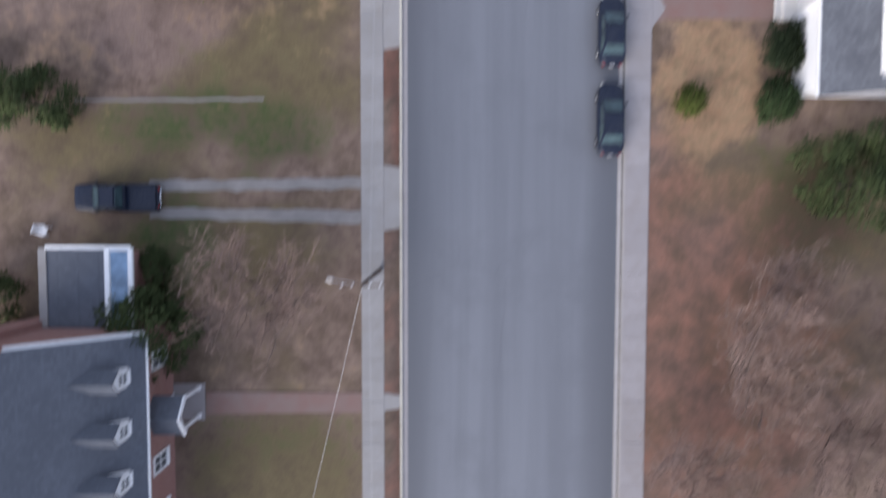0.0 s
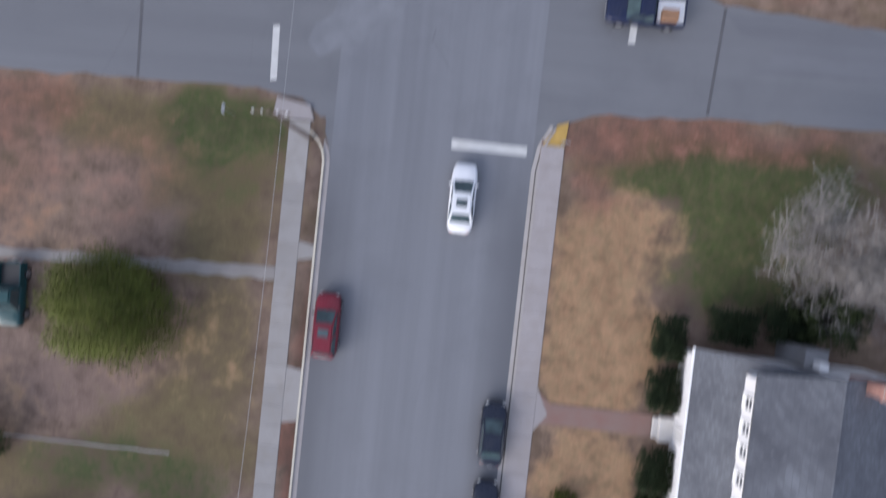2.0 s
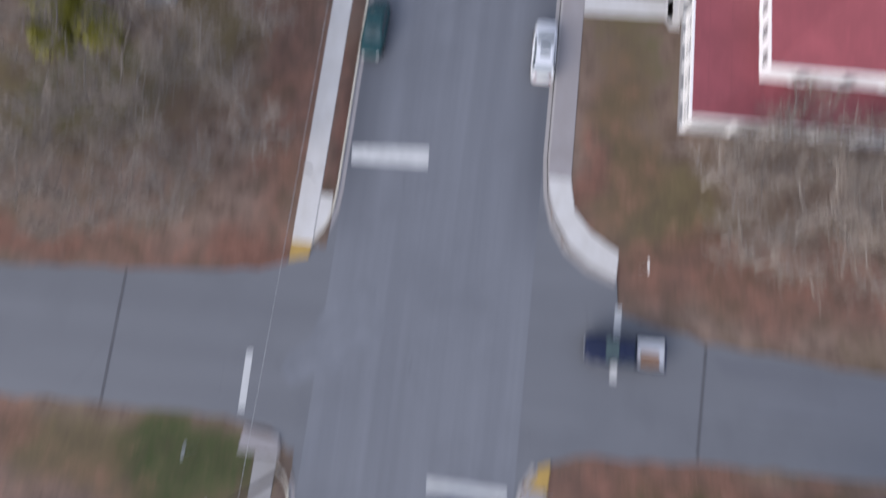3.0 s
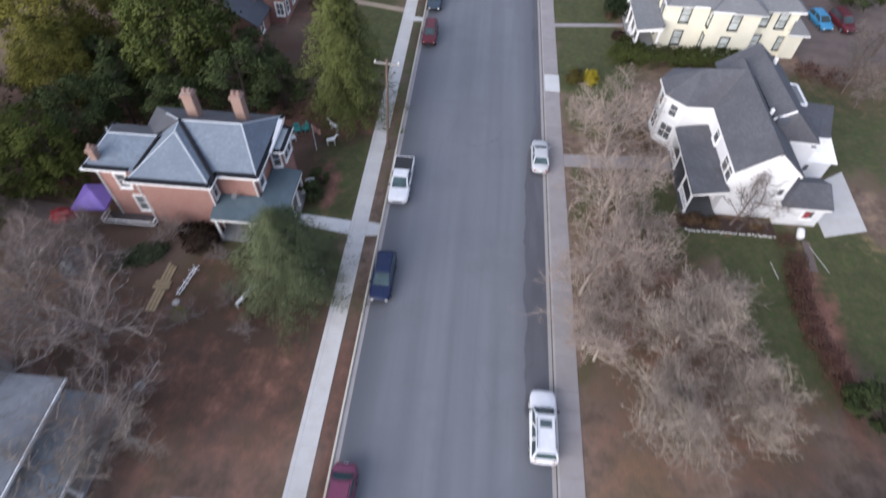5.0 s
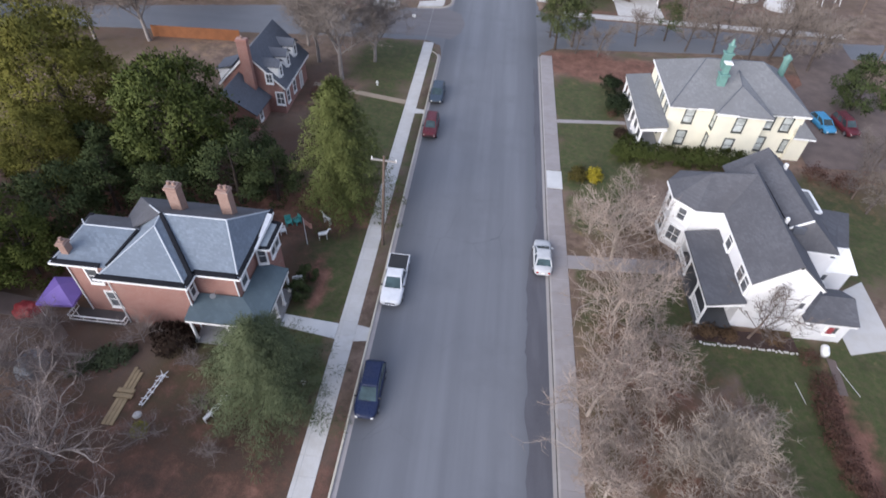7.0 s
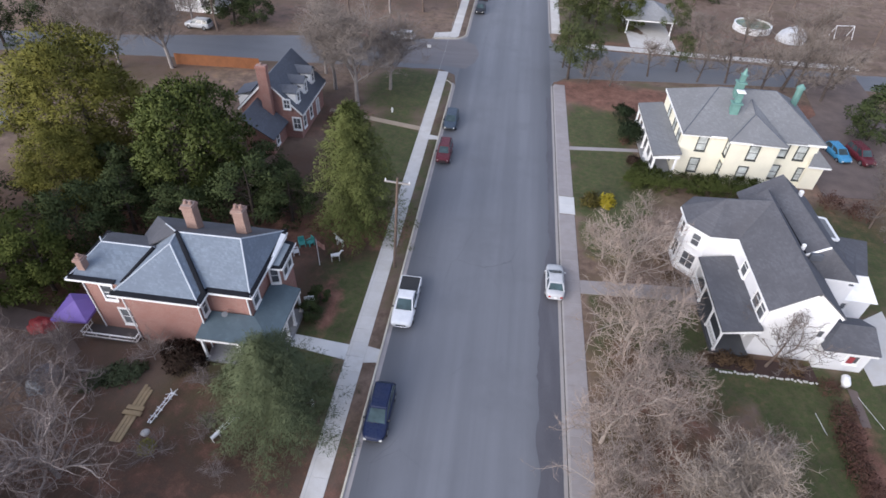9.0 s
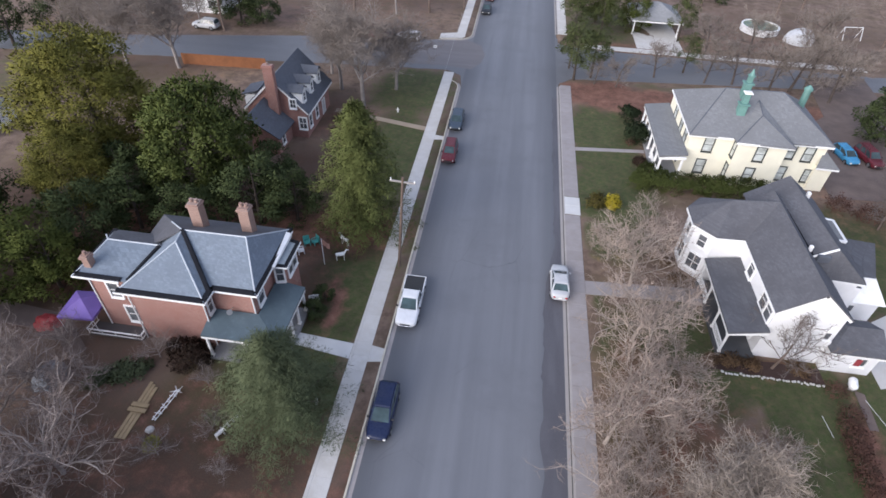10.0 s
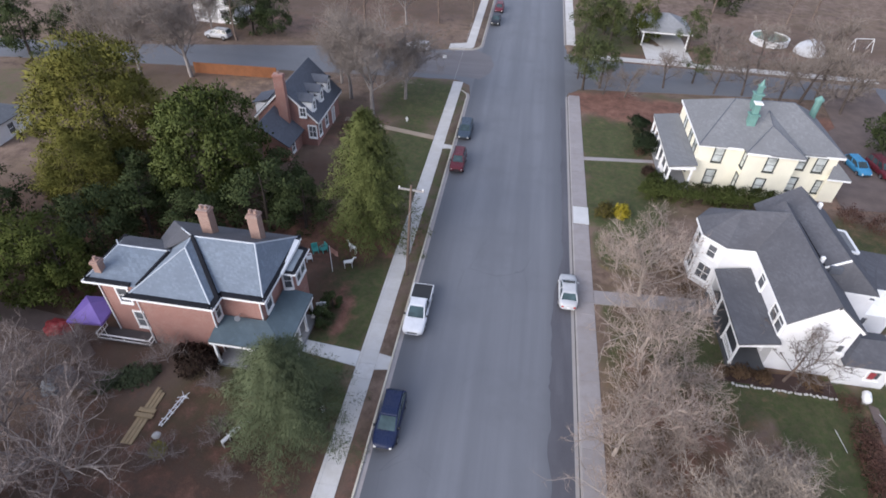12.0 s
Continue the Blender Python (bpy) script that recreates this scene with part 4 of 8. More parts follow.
def white_house():
    H = empty("white_house")
    tagged(H, "white two-storey clapboard house with charcoal shingle roofs", "house")
    walls_prism(H, [(28.75, 103.75), (34.1, 103.75), (34.1, 117), (28.75, 117)], 0, 5.85, WHITE)
    gable_wall(H, 28.75, 34.1, 103.75, 116, 5.85, 8.1, WHITE)
    bay = [(29, 112.75), (26.0, 112.7), (24.45, 114.2), (24.42, 116.65), (25.7, 118.15), (29, 118.4)]
    walls_prism(H, bay, 0, 5.85, WHITE)
    z, r = 5.9, 8.35
    roof_from(H, gable_planes(28.45, 34.4, 103.45, 117.4, z - .03, r), SHINGLE)
    A, J = (27.3, 115.5, 8.0), (31.42, 115.5, 8.35)
    e = [(28.6, 112.45, z), (25.85, 112.35, z), (24.1, 114.05, z), (24.07, 116.75, z), (25.57, 118.55, z), (31.0, 119.0, z)]
    roof_from(H, [[e[0], J, A, e[1]], [e[1], A, e[2]], [e[2], A, e[3]], [e[3], A, e[4]], [e[4], A, J, e[5]]], SHINGLE)
    # rear wing, its ridge beside the front one
    walls_prism(H, [(30.7, 110.0), (36.4, 110.0), (36.4, 119.6), (30.7, 119.6)], 0, 5.95, WHITE)
    gable_wall(H, 30.7, 36.8, 109.5, 119.6, 5.95, 8.3, WHITE)
    rs, rn = (34.1, 109.15, 8.55), (33.55, 119.95, 8.6)
    roof_from(H, [[(30.4, 109.15, 6.0), rs, rn, (30.1, 119.95, 6.0)], [rs, (37.2, 109.15, 6.0), (37.0, 119.95, 6.0), rn]], SHINGLE)
    eaves(H, [(32.45, 109.1, 7.5), (34.1, 109.1, 8.56)], TRIM, "bargeboard", .1, .16)
    part("valley_flashing", rod((32.45, 109.2, 7.52), (32.2, 115.4, 7.62), .1, .1, 6), GUTTER, H)
    walls_prism(H, [(33.9, 108.5), (36.9, 108.5), (36.9, 109.6), (33.9, 109.6)], 0, 5.65, WHITE)
    roof_from(H, [[(34.0, 108.2, 5.9), (37.3, 108.2, 5.75), (34.15, 109.1, 8.5)], [(34.0, 108.2, 5.9), (34.15, 109.1, 8.5), (32.5, 109.1, 7.45)], [(37.3, 108.2, 5.75), (37.3, 109.4, 6.0), (34.15, 109.1, 8.5)]], SHINGLE)
    eaves(H, [(34.5, 108.2, 5.85), (37.25, 108.2, 5.72)], TRIM, "fascia", .08, .2)
    part("ridge_vent", boxed(32.7, 33.7, 108.7, 109.0, 7.2, 7.85), SHINGLE_DARK, H)
    # lean-to behind the gable and the flat east wing
    walls_prism(H, [(34.1, 109.2), (38.0, 109.2), (38.0, 114.4), (34.1, 114.4)], 0, 4.55, WHITE)
    roof_from(H, [[(34.1, 109.0, 5.0), (37.7, 108.9, 4.7), (37.7, 112.6, 5.9), (34.1, 112.6, 6.5)]], SHINGLE)
    eaves(H, [(34.3, 108.95, 4.95), (37.7, 108.85, 4.68)], TRIM, "fascia", .08, .2)
    part("downspout", rod((36.0, 109.12, .2), (36.0, 109.12, 4.6), .06), GUTTER, H)
    walls_prism(H, [(36.6, 110.6), (39.3, 110.6), (41.2, 115.2), (36.6, 115.2)], 0, 4.55, WHITE)
    roof_from(H, [[(37.2, 110.4, 4.85), (39.5, 110.4, 4.75), (41.6, 115.6, 4.75), (37.2, 115.6, 5.1)]], SHINGLE)
    eaves(H, [(37.3, 110.36, 4.8), (39.52, 110.36, 4.73)], TRIM, "fascia", .1, .24)
    # low white lean-to with a painted roof
    walls_prism(H, [(36.4, 109.6), (40.7, 109.6), (40.7, 113.0), (36.4, 113.0)], 0, 2.5, WHITE)
    roof_from(H, [[(36.4, 109.25, 2.65), (41.0, 109.25, 2.6), (40.2, 111.6, 4.2), (36.4, 110.7, 4.3)]], TRIM, .08, "white painted lean-to roof")
    part("dormer", boxed(35.5, 37.2, 113.6, 116.4, 5.0, 6.15), WHITE, H)
    roof_from(H, [[(35.4, 113.5, 6.35), (37.4, 113.5, 6.15), (37.4, 116.6, 6.15), (35.4, 116.6, 6.35)]], SHINGLE_GREY)
    eaves(H, [(35.4, 113.45, 6.42), (37.45, 113.45, 6.22), (37.45, 116.65, 6.22), (35.4, 116.65, 6.42)], TRIM, "dormer_trim", .22, .2)
    # single-storey wing
    walls_prism(H, [(34.2, 103.1), (38.1, 103.1), (38.1, 106.6), (34.2, 106.6)], 0, 2.75, WHITE)
    roof_from(H, hip_planes(33.9, 38.4, 102.75, 106.9, 2.8, 4.0, (.75, .1)), SHINGLE)
    # porch along the street side
    pr = bmesh.new()
    slab(pr, [(25.7, 103.1, 3.2), (28.8, 103.2, 3.8), (28.8, 112.4, 3.8), (25.7, 112.4, 3.2)], .16)
    part("porch_roof", pr, SHINGLE, H)
    eaves(H, [(28.75, 103.25, 3.6), (25.8, 103.25, 3.05), (25.8, 112.3, 3.05)], TRIM, "porch_beam", .16, .26)
    # floor colour darkened to hold the shade under the porch roof
    part("porch_floor", boxed(25.7, 28.8, 103.2, 112.4, .05, .45), plain("shaded_porch_floor", (.075, .078, .085)), H)
    for y in (103.4, 106.2, 109.2, 112.1):
        post(H, 25.9, y, .45, 2.9, .16)
        part("brace", rod((25.9, y + .1, 2.3), (25.9, y + .6, 2.85), .05), TRIM, H)
    railing(H, (25.9, 103.4), (25.9, 106.2), .45)
    railing(H, (25.9, 109.4), (25.9, 112.1), .45)
    for st in range(3):
        part("step", boxed(24.6 + st * .35, 25.7, 109.0, 111.0, 0, .15 + st * .13), CONC_OLD, H)
    for y, zz in ((104.7, 4.75), (106.0, 4.75), (109.8, 4.85)):
        window(H, 28.75, y, zz, "w", 1.05, 1.8, panes=(1, 2))
    for (a, b), zz, h in (((bay[1], bay[2]), 4.4, 1.3), ((bay[2], bay[3]), 4.4, 1.3), ((bay[1], bay[2]), 1.8, 1.7), ((bay[2], bay[3]), 1.8, 1.7)):
        mx, my = (a[0] + b[0]) / 2, (a[1] + b[1]) / 2
        ang = math.degrees(math.atan2(b[1] - a[1], b[0] - a[0])) + 180
        window(H, mx, my, zz, ang, .8 if zz > 3 else 1.3, h, panes=(1, 2) if zz > 3 else (2, 2))
    window(H, 28.75, 105.5, 1.9, "w", .9, 1.7)
    door(H, 28.75, 109.8, .45, "w", plain("dark_door", (.06, .05, .05)))
    part("blind", boxed(36.35, 36.85, 102.98, 103.0, 1.25, 2.05), plain("red_blind", (.34, .05, .06)), H, "red blind behind the wing window")
    window(H, 36.8, 103.1, 1.65, "s", .9, .9, panes=(2, 1))
    window(H, 33.5, 103.75, 3.6, "s", .5, .8, panes=(1, 1))
    window(H, 38.0, 109.6, 1.6, "s", 1.5, .8, panes=(2, 1))
    part("side_lamp", boxed(33.75, 34.0, 103.5, 103.74, 1.9, 3.2, .03), TRIM, H)
    eaves(H, [(28.45, 103.5, z - .12), (28.45, 112.4, z - .12)], TRIM)
    eaves(H, [(e[0][0], e[0][1], z - .14), (e[1][0], e[1][1], z - .14), (e[2][0], e[2][1], z - .14), (e[3][0], e[3][1], z - .14)], TRIM)
    eaves(H, [(28.5, 103.55, z - .14), (31.42, 103.55, r - .14), (34.35, 103.55, z - .14)], TRIM)
    eaves(H, [(34.0, 102.8, 2.68), (38.3, 102.8, 2.68)], TRIM)
    part("dish", rod((37.4, 110.3, 5.2), (37.25, 110.0, 5.4), .12, .36, 14), TRIM, H, "pale satellite dish on the roof")
    part("vent_cap", boxed(32.15, 32.45, 109.5, 109.8, 7.3, 8.15, .05), TRIM, H)
    part("vent_cap", boxed(34.6, 34.95, 117.6, 117.95, 7.4, 8.3, .05), TRIM, H)
    return H


def yellow_house():
    H = empty("yellow_house")
    tagged(H, "large cream-yellow two-storey house with grey hip roofs", "house")
    walls_prism(H, [(27.2, 131.8), (42.75, 131.8), (42.75, 142.9), (27.2, 142.9)], 0, 6.0, CREAM)
    walls_prism(H, [(32.4, 130.7), (38.0, 130.7), (38.0, 132), (32.4, 132)], 0, 6.0, CREAM)
    z = 6.1
    ra, rb = (31.2, 137.3, 9.45), (38.0, 137.5, 9.45)
    roof_from(H, [[(26.85, 131.15, z), (43.2, 131.3, z), rb, ra], [(43.2, 131.3, z), (43.2, 143.2, z), rb], [(43.2, 143.2, z), (26.95, 143.2, z), ra, rb], [(26.95, 143.2, z), (26.85, 131.15, z), ra]], SHINGLE_GREY)
    ap = (35.0, 133.6, 8.1)
    back = (35.0, 136.2, 8.75)
    roof_from(H, [[(32.0, 130.3, z), (38.5, 130.15, z), ap], [(38.5, 130.15, z), (38.5, 132.0, z), back, ap], [(32.0, 132.0, z), (32.0, 130.3, z), ap, back]], SHINGLE_GREY)
    for pts in ([(26.95, 143.2, z - .02), (26.9, 131.25, z - .02), (31.9, 131.25, z - .02)], [(32.05, 130.35, z - .02), (38.45, 130.25, z - .02)], [(38.6, 131.35, z - .02), (43.15, 131.35, z - .02)]):
        eaves(H, pts, TRIM, "cornice", .14, .25)
    ridge_caps(H, [((32.0, 130.3, z), ap), ((38.5, 130.15, z), ap), (ap, back), ((38.5, 132.0, z), back), ((32.0, 132.0, z), back), (ra, rb), (rb, (43.2, 131.3, z)), (ra, (26.85, 131.15, z))], SHINGLE_DARK, 0.06)
    # turquoise stacks
    c = part("chimney", boxed(32.25, 33.2, 134.0, 134.8, 6.9, 9.0, .04), TURQ, H)
    part("cap", boxed(32.1, 33.35, 133.85, 134.95, 8.85, 9.05, .05), TURQ, c)
    part("upper_box", boxed(32.4, 33.05, 134.1, 134.7, 9.05, 10.3, .04), TURQ, c)
    part("cap", boxed(32.25, 33.2, 133.95, 134.85, 10.25, 10.4, .05), TRIM, c)
    c = part("chimney", boxed(32.75, 33.6, 136.1, 136.9, 8.2, 10.6, .04), TURQ, H)
    part("cap", boxed(32.6, 33.75, 135.95, 137.05, 10.5, 10.7, .05), TURQ, c)
    part("upper_box", boxed(32.9, 33.45, 136.25, 136.75, 10.7, 11.5, .04), TURQ, c)
    part("cap", boxed(32.8, 33.55, 136.15, 136.85, 11.45, 11.6, .05), TURQ, c)
    part("finial", rod((33.17, 136.5, 11.6), (33.17, 136.5, 12.3), .3, .05, 8), TURQ, c)
    c = part("chimney", rod((41.3, 139.0, 6.5), (41.3, 139.0, 9.4), .42, .4, 10), TURQ, H)
    part("cap", rod((41.3, 139.0, 9.35), (41.3, 139.0, 9.6), .52, .5, 10), TURQ, c)
    part("hood", rod((41.3, 139.0, 9.6), (41.3, 139.0, 9.95), .45, .1, 10), TURQ, c)
    # porch
    pr = bmesh.new()
    slab(pr, [(24.0, 130.0, 3.5), (27.2, 130.2, 3.95), (27.2, 143.6, 3.95), (24.0, 143.6, 3.5)], .2)
    part("porch_roof", pr, SHINGLE_GREY, H)
    eaves(H, [(27.1, 130.15, 3.6), (24.15, 130.15, 3.35), (24.15, 143.5, 3.35)], TRIM, "porch_beam", .2, .35)
    part("porch_floor", boxed(24.0, 27.1, 130.2, 143.4, .05, .5), plain("grey_porch_floor", (.3, .3, .31)), H)
    for y in (130.3, 132.4, 134.6, 136.8, 139, 141.2, 143.2):
        post(H, 24.3, y, .5, 3.2, .24)
    post(H, 26.8, 130.3, .5, 3.3, .24)
    railing(H, (24.3, 130.3), (24.3, 135.5), .5)
    railing(H, (24.3, 138.2), (24.3, 143.2), .5)
    dark = plain("dark_green_casing", (.050, .058, .055), .6)
    for x, y, zz, f in ((29.6, 131.8, 4.65, "s"), (29.5, 131.8, 1.7, "s"), (35.2, 130.7, 4.65, "s"), (34.9, 130.7, 1.8, "s"), (41.0, 131.8, 4.65, "s"), (32.4, 131.25, 4.65, "w"), (32.4, 131.25, 1.8, "w"),
                        (38.9, 131.8, 4.8, "s"), (38.9, 131.8, 1.8, "s"), (27.2, 133.4, 4.8, "w"), (27.2, 136, 4.8, "w"), (27.2, 139.5, 4.8, "w"), (27.2, 134, 2.0, "w"), (27.2, 140.5, 2.0, "w")):
        window(H, x, y, zz, f, .8 if f == "w" and y < 132 else 1.0, 1.75, dark)
    door(H, 27.2, 137, .5, "w", plain("dark_door", (.06, .05, .05)))
    # side bay at the east end
    walls_prism(H, [(42.3, 131.3), (44.2, 131.3), (44.2, 134.5), (42.3, 134.5)], 0, 3.5, CREAM)
    top = (42.75, 132.2, 5.2)
    roof_from(H, [[(42.0, 130.75, 3.6), (44.65, 130.7, 3.6), top], [(44.65, 130.7, 3.6), (44.65, 134.9, 3.6), top], [(44.65, 134.9, 3.6), (42.3, 134.9, 3.6), top]], SHINGLE_GREY)
    eaves(H, [(42.05, 130.8, 3.56), (44.6, 130.75, 3.56), (44.6, 134.8, 3.56)], TRIM)
    window(H, 42.2, 131.8, 1.8, "s", 1.2, 1.6, dark, (2, 2))
    return H


def far_brick_house():
    H = empty("brick_cottage")
    tagged(H, "small red brick cottage with slate-blue gable roof and dormers", "house")
    walls_prism(H, [(-27.5, 131.4), (-19.9, 131.4), (-19.9, 140.8), (-27.5, 140.8)], 0, 3.9, BRICK)
    gable_wall(H, -27.5, -19.9, 131.4, 140.8, 3.9, 7.7, BRICK)
    roof_from(H, gable_planes(-28.0, -19.4, 131.2, 141.2, 3.7, 7.95), SHINGLE_DARK)
    eaves(H, [(-28.0, 131.25, 3.6), (-23.7, 131.25, 7.85), (-19.4, 131.25, 3.6)], TRIM, "bargeboard", .12, .22)
    eaves(H, [(-19.4, 131.3, 3.6), (-19.4, 141, 3.6)], TRIM)
    chimney(H, -23.6, 130.85, 0, 9.9, 1.25, .7, BRICK, 1)
    part("wing_wall", solid(bmesh.new(), [(-25.4, 126.8, 0), (-22.0, 126.8, 0), (-22.0, 126.8, 2.45), (-25.4, 126.8, 4.9), (-25.4, 131.4, 0), (-22.0, 131.4, 0), (-22.0, 131.4, 2.45), (-25.4, 131.4, 4.9)],
                            [(0, 1, 2, 3), (7, 6, 5, 4), (0, 4, 5, 1), (1, 5, 6, 2), (2, 6, 7, 3), (3, 7, 4, 0)]), BRICK, H)
    roof_from(H, [[(-25.4, 126.4, 5.1), (-21.7, 126.6, 2.4), (-21.5, 131.6, 2.4), (-25.1, 131.6, 5.35)], [(-27.6, 126.8, 3.0), (-25.4, 126.4, 5.1), (-25.1, 131.6, 5.35), (-27.4, 131.6, 3.0)]], SHINGLE_DARK)
    for y in (132.7, 135.6, 138.6):
        d = part("dormer", boxed(-22.6, -20.3, y - .75, y + .75, 4.2, 6.2), TRIM, H, "white dormer on the roof slope")
        part("dormer_roof", slab(slab(bmesh.new(), [(-20.1, y - .95, 6.15), (-20.1, y, 6.85), (-22.9, y, 6.85), (-22.4, y - .95, 6.15)], .1), [(-20.1, y, 6.85), (-20.1, y + .95, 6.15), (-22.4, y + .95, 6.15), (-22.9, y, 6.85)], .1), SHINGLE_DARK, d)
        window(H, -20.3, y, 5.3, "e", .7, 1.1)
    window(H, -21.3, 131.2, 4.9, "s", .7, 1.1, panes=(2, 2))
    window(H, -20.3, 131.2, 2.3, "s", .9, 1.5, panes=(2, 2))
    window(H, -22.0, 128.4, 1.5, "e", .8, 1.2)
    for y in (132.8, 135.4):
        window(H, -19.9, y, 1.9, "e", .9, 1.5)
    door(H, -19.9, 138.2, .2, "e", plain("white_door", (.6, .6, .6)))
    part("rear_dormer", boxed(-27.9, -26.4, 131.9, 134.6, 3.4, 5.3), TRIM, H, "white rear dormer")
    roof_from(H, [[(-28.2, 131.7, 5.3), (-25.9, 131.7, 6.0), (-25.9, 134.8, 6.0), (-28.2, 134.8, 5.3)]], SHINGLE_DARK)
    return H


def dormer_house():
    H = empty("brick_dormer_house")
    tagged(H, "brick house with dark slate-blue roof and white gabled dormers", "house")
    walls_prism(H, [(-29.5, -30), (-18.6, -30), (-18.6, -6.8), (-29.5, -6.8)], 0, 4.6, BRICK)
    gable_wall(H, -29.5, -18.6, -30, -6.8, 4.6, 9.1, BRICK)
    roof_from(H, gable_planes(-29.9, -18.15, -30.2, -6.95, 4.6, 9.4), SHINGLE_DARK)
    part("parapet", boxed(-24.0, -23.6, -7.1, -6.6, 8.7, 9.6), BRICK, H)
    chimney(H, -26.2, -6.7, 0, 10.2, 1.4, .8, BRICK, 1)
    eaves(H, [(-18.1, -30, 4.6), (-18.1, -6.95, 4.6)], TRIM, "gutter", .12, .12)
    eaves(H, [(-18.2, -6.85, 4.5), (-24.0, -6.85, 9.3)], TRIM, "bargeboard", .2, .2)
    for y in (-9.4, -12.6, -15.8, -19.0, -22.2):
        d = part("dormer", boxed(-21.4, -18.95, y - .6, y + .6, 5.0, 6.5), TRIM, H, "white gabled dormer")
        part("dormer_gable", solid(bmesh.new(), [(-18.95, y - .6, 6.5), (-18.95, y + .6, 6.5), (-18.95, y, 7.1), (-22, y - .6, 6.5), (-22, y + .6, 6.5), (-22, y, 7.1)], [(0, 1, 2), (5, 4, 3), (0, 3, 4, 1), (1, 4, 5, 2), (2, 5, 3, 0)]), TRIM, d)
        part("dormer_roof", slab(slab(bmesh.new(), [(-18.8, y - .75, 6.45), (-18.8, y, 7.2), (-22.4, y, 7.2), (-21.6, y - .75, 6.45)], .1), [(-18.8, y, 7.2), (-18.8, y + .75, 6.45), (-21.6, y + .75, 6.45), (-22.4, y, 7.2)], .1), SHINGLE_DARK, d)
        window(H, -18.95, y, 5.85, "e", .6, .9, panes=(2, 2))
    for y in (-9.0, -16.0, -19.5, -23):
        window(H, -18.6, y, 2.2, "e", 1.0, 1.6, panes=(2, 2))
    # portico
    part("portico_roof", slab(slab(bmesh.new(), [(-16.6, -13.9, 3.0), (-16.6, -12.6, 3.9), (-18.7, -12.6, 3.9), (-18.7, -13.9, 3.0)], .14), [(-16.6, -12.6, 3.9), (-16.6, -11.3, 3.0), (-18.7, -11.3, 3.0), (-18.7, -12.6, 3.9)], .14), SHINGLE_DARK, H)
    eaves(H, [(-16.55, -13.95, 3.0), (-16.55, -12.6, 3.95), (-16.55, -11.25, 3.0)], TRIM, "bargeboard", .14, .26)
    for y in (-13.6, -11.6):
        post(H, -16.8, y, .2, 2.9)
    part("portico_floor", boxed(-18.7, -16.4, -13.9, -11.3, .0, .2), CONC_OLD, H)
    door(H, -18.6, -12.6, .2, "e", plain("dark_door", (.06, .05, .05)))
    # north wing with a glazed strip
    walls_prism(H, [(-25.1, -6.8), (-20.0, -6.8), (-20.0, -1.9), (-25.1, -1.9)], 0, 3.0, BRICK)
    roof_from(H, [[(-25.4, -6.75, 3.1), (-21.1, -6.75, 3.4), (-21.1, -1.6, 3.4), (-25.4, -1.6, 3.1)]], SHINGLE_DARK)
    eaves(H, [(-25.4, -6.75, 3.2), (-25.4, -1.6, 3.2)], CONC_GREY, "coping", .5, .2)
    eaves(H, [(-25.2, -1.55, 3.2), (-21.2, -1.55, 3.5)], TRIM, "coping", .22, .2)
    part("glazed_strip", slab(bmesh.new(), [(-21.0, -6.75, 3.3), (-19.8, -6.75, 3.1), (-19.8, -1.7, 3.1), (-21.0, -1.7, 3.3)], .08), SKYGLASS, H, "sky-blue glazed roof strip")
    eaves(H, [(-21.1, -6.7, 3.5), (-21.1, -1.6, 3.5), (-19.75, -1.6, 3.25), (-19.75, -6.7, 3.25)], TRIM, "glazing_frame", .3, .2)
    return H


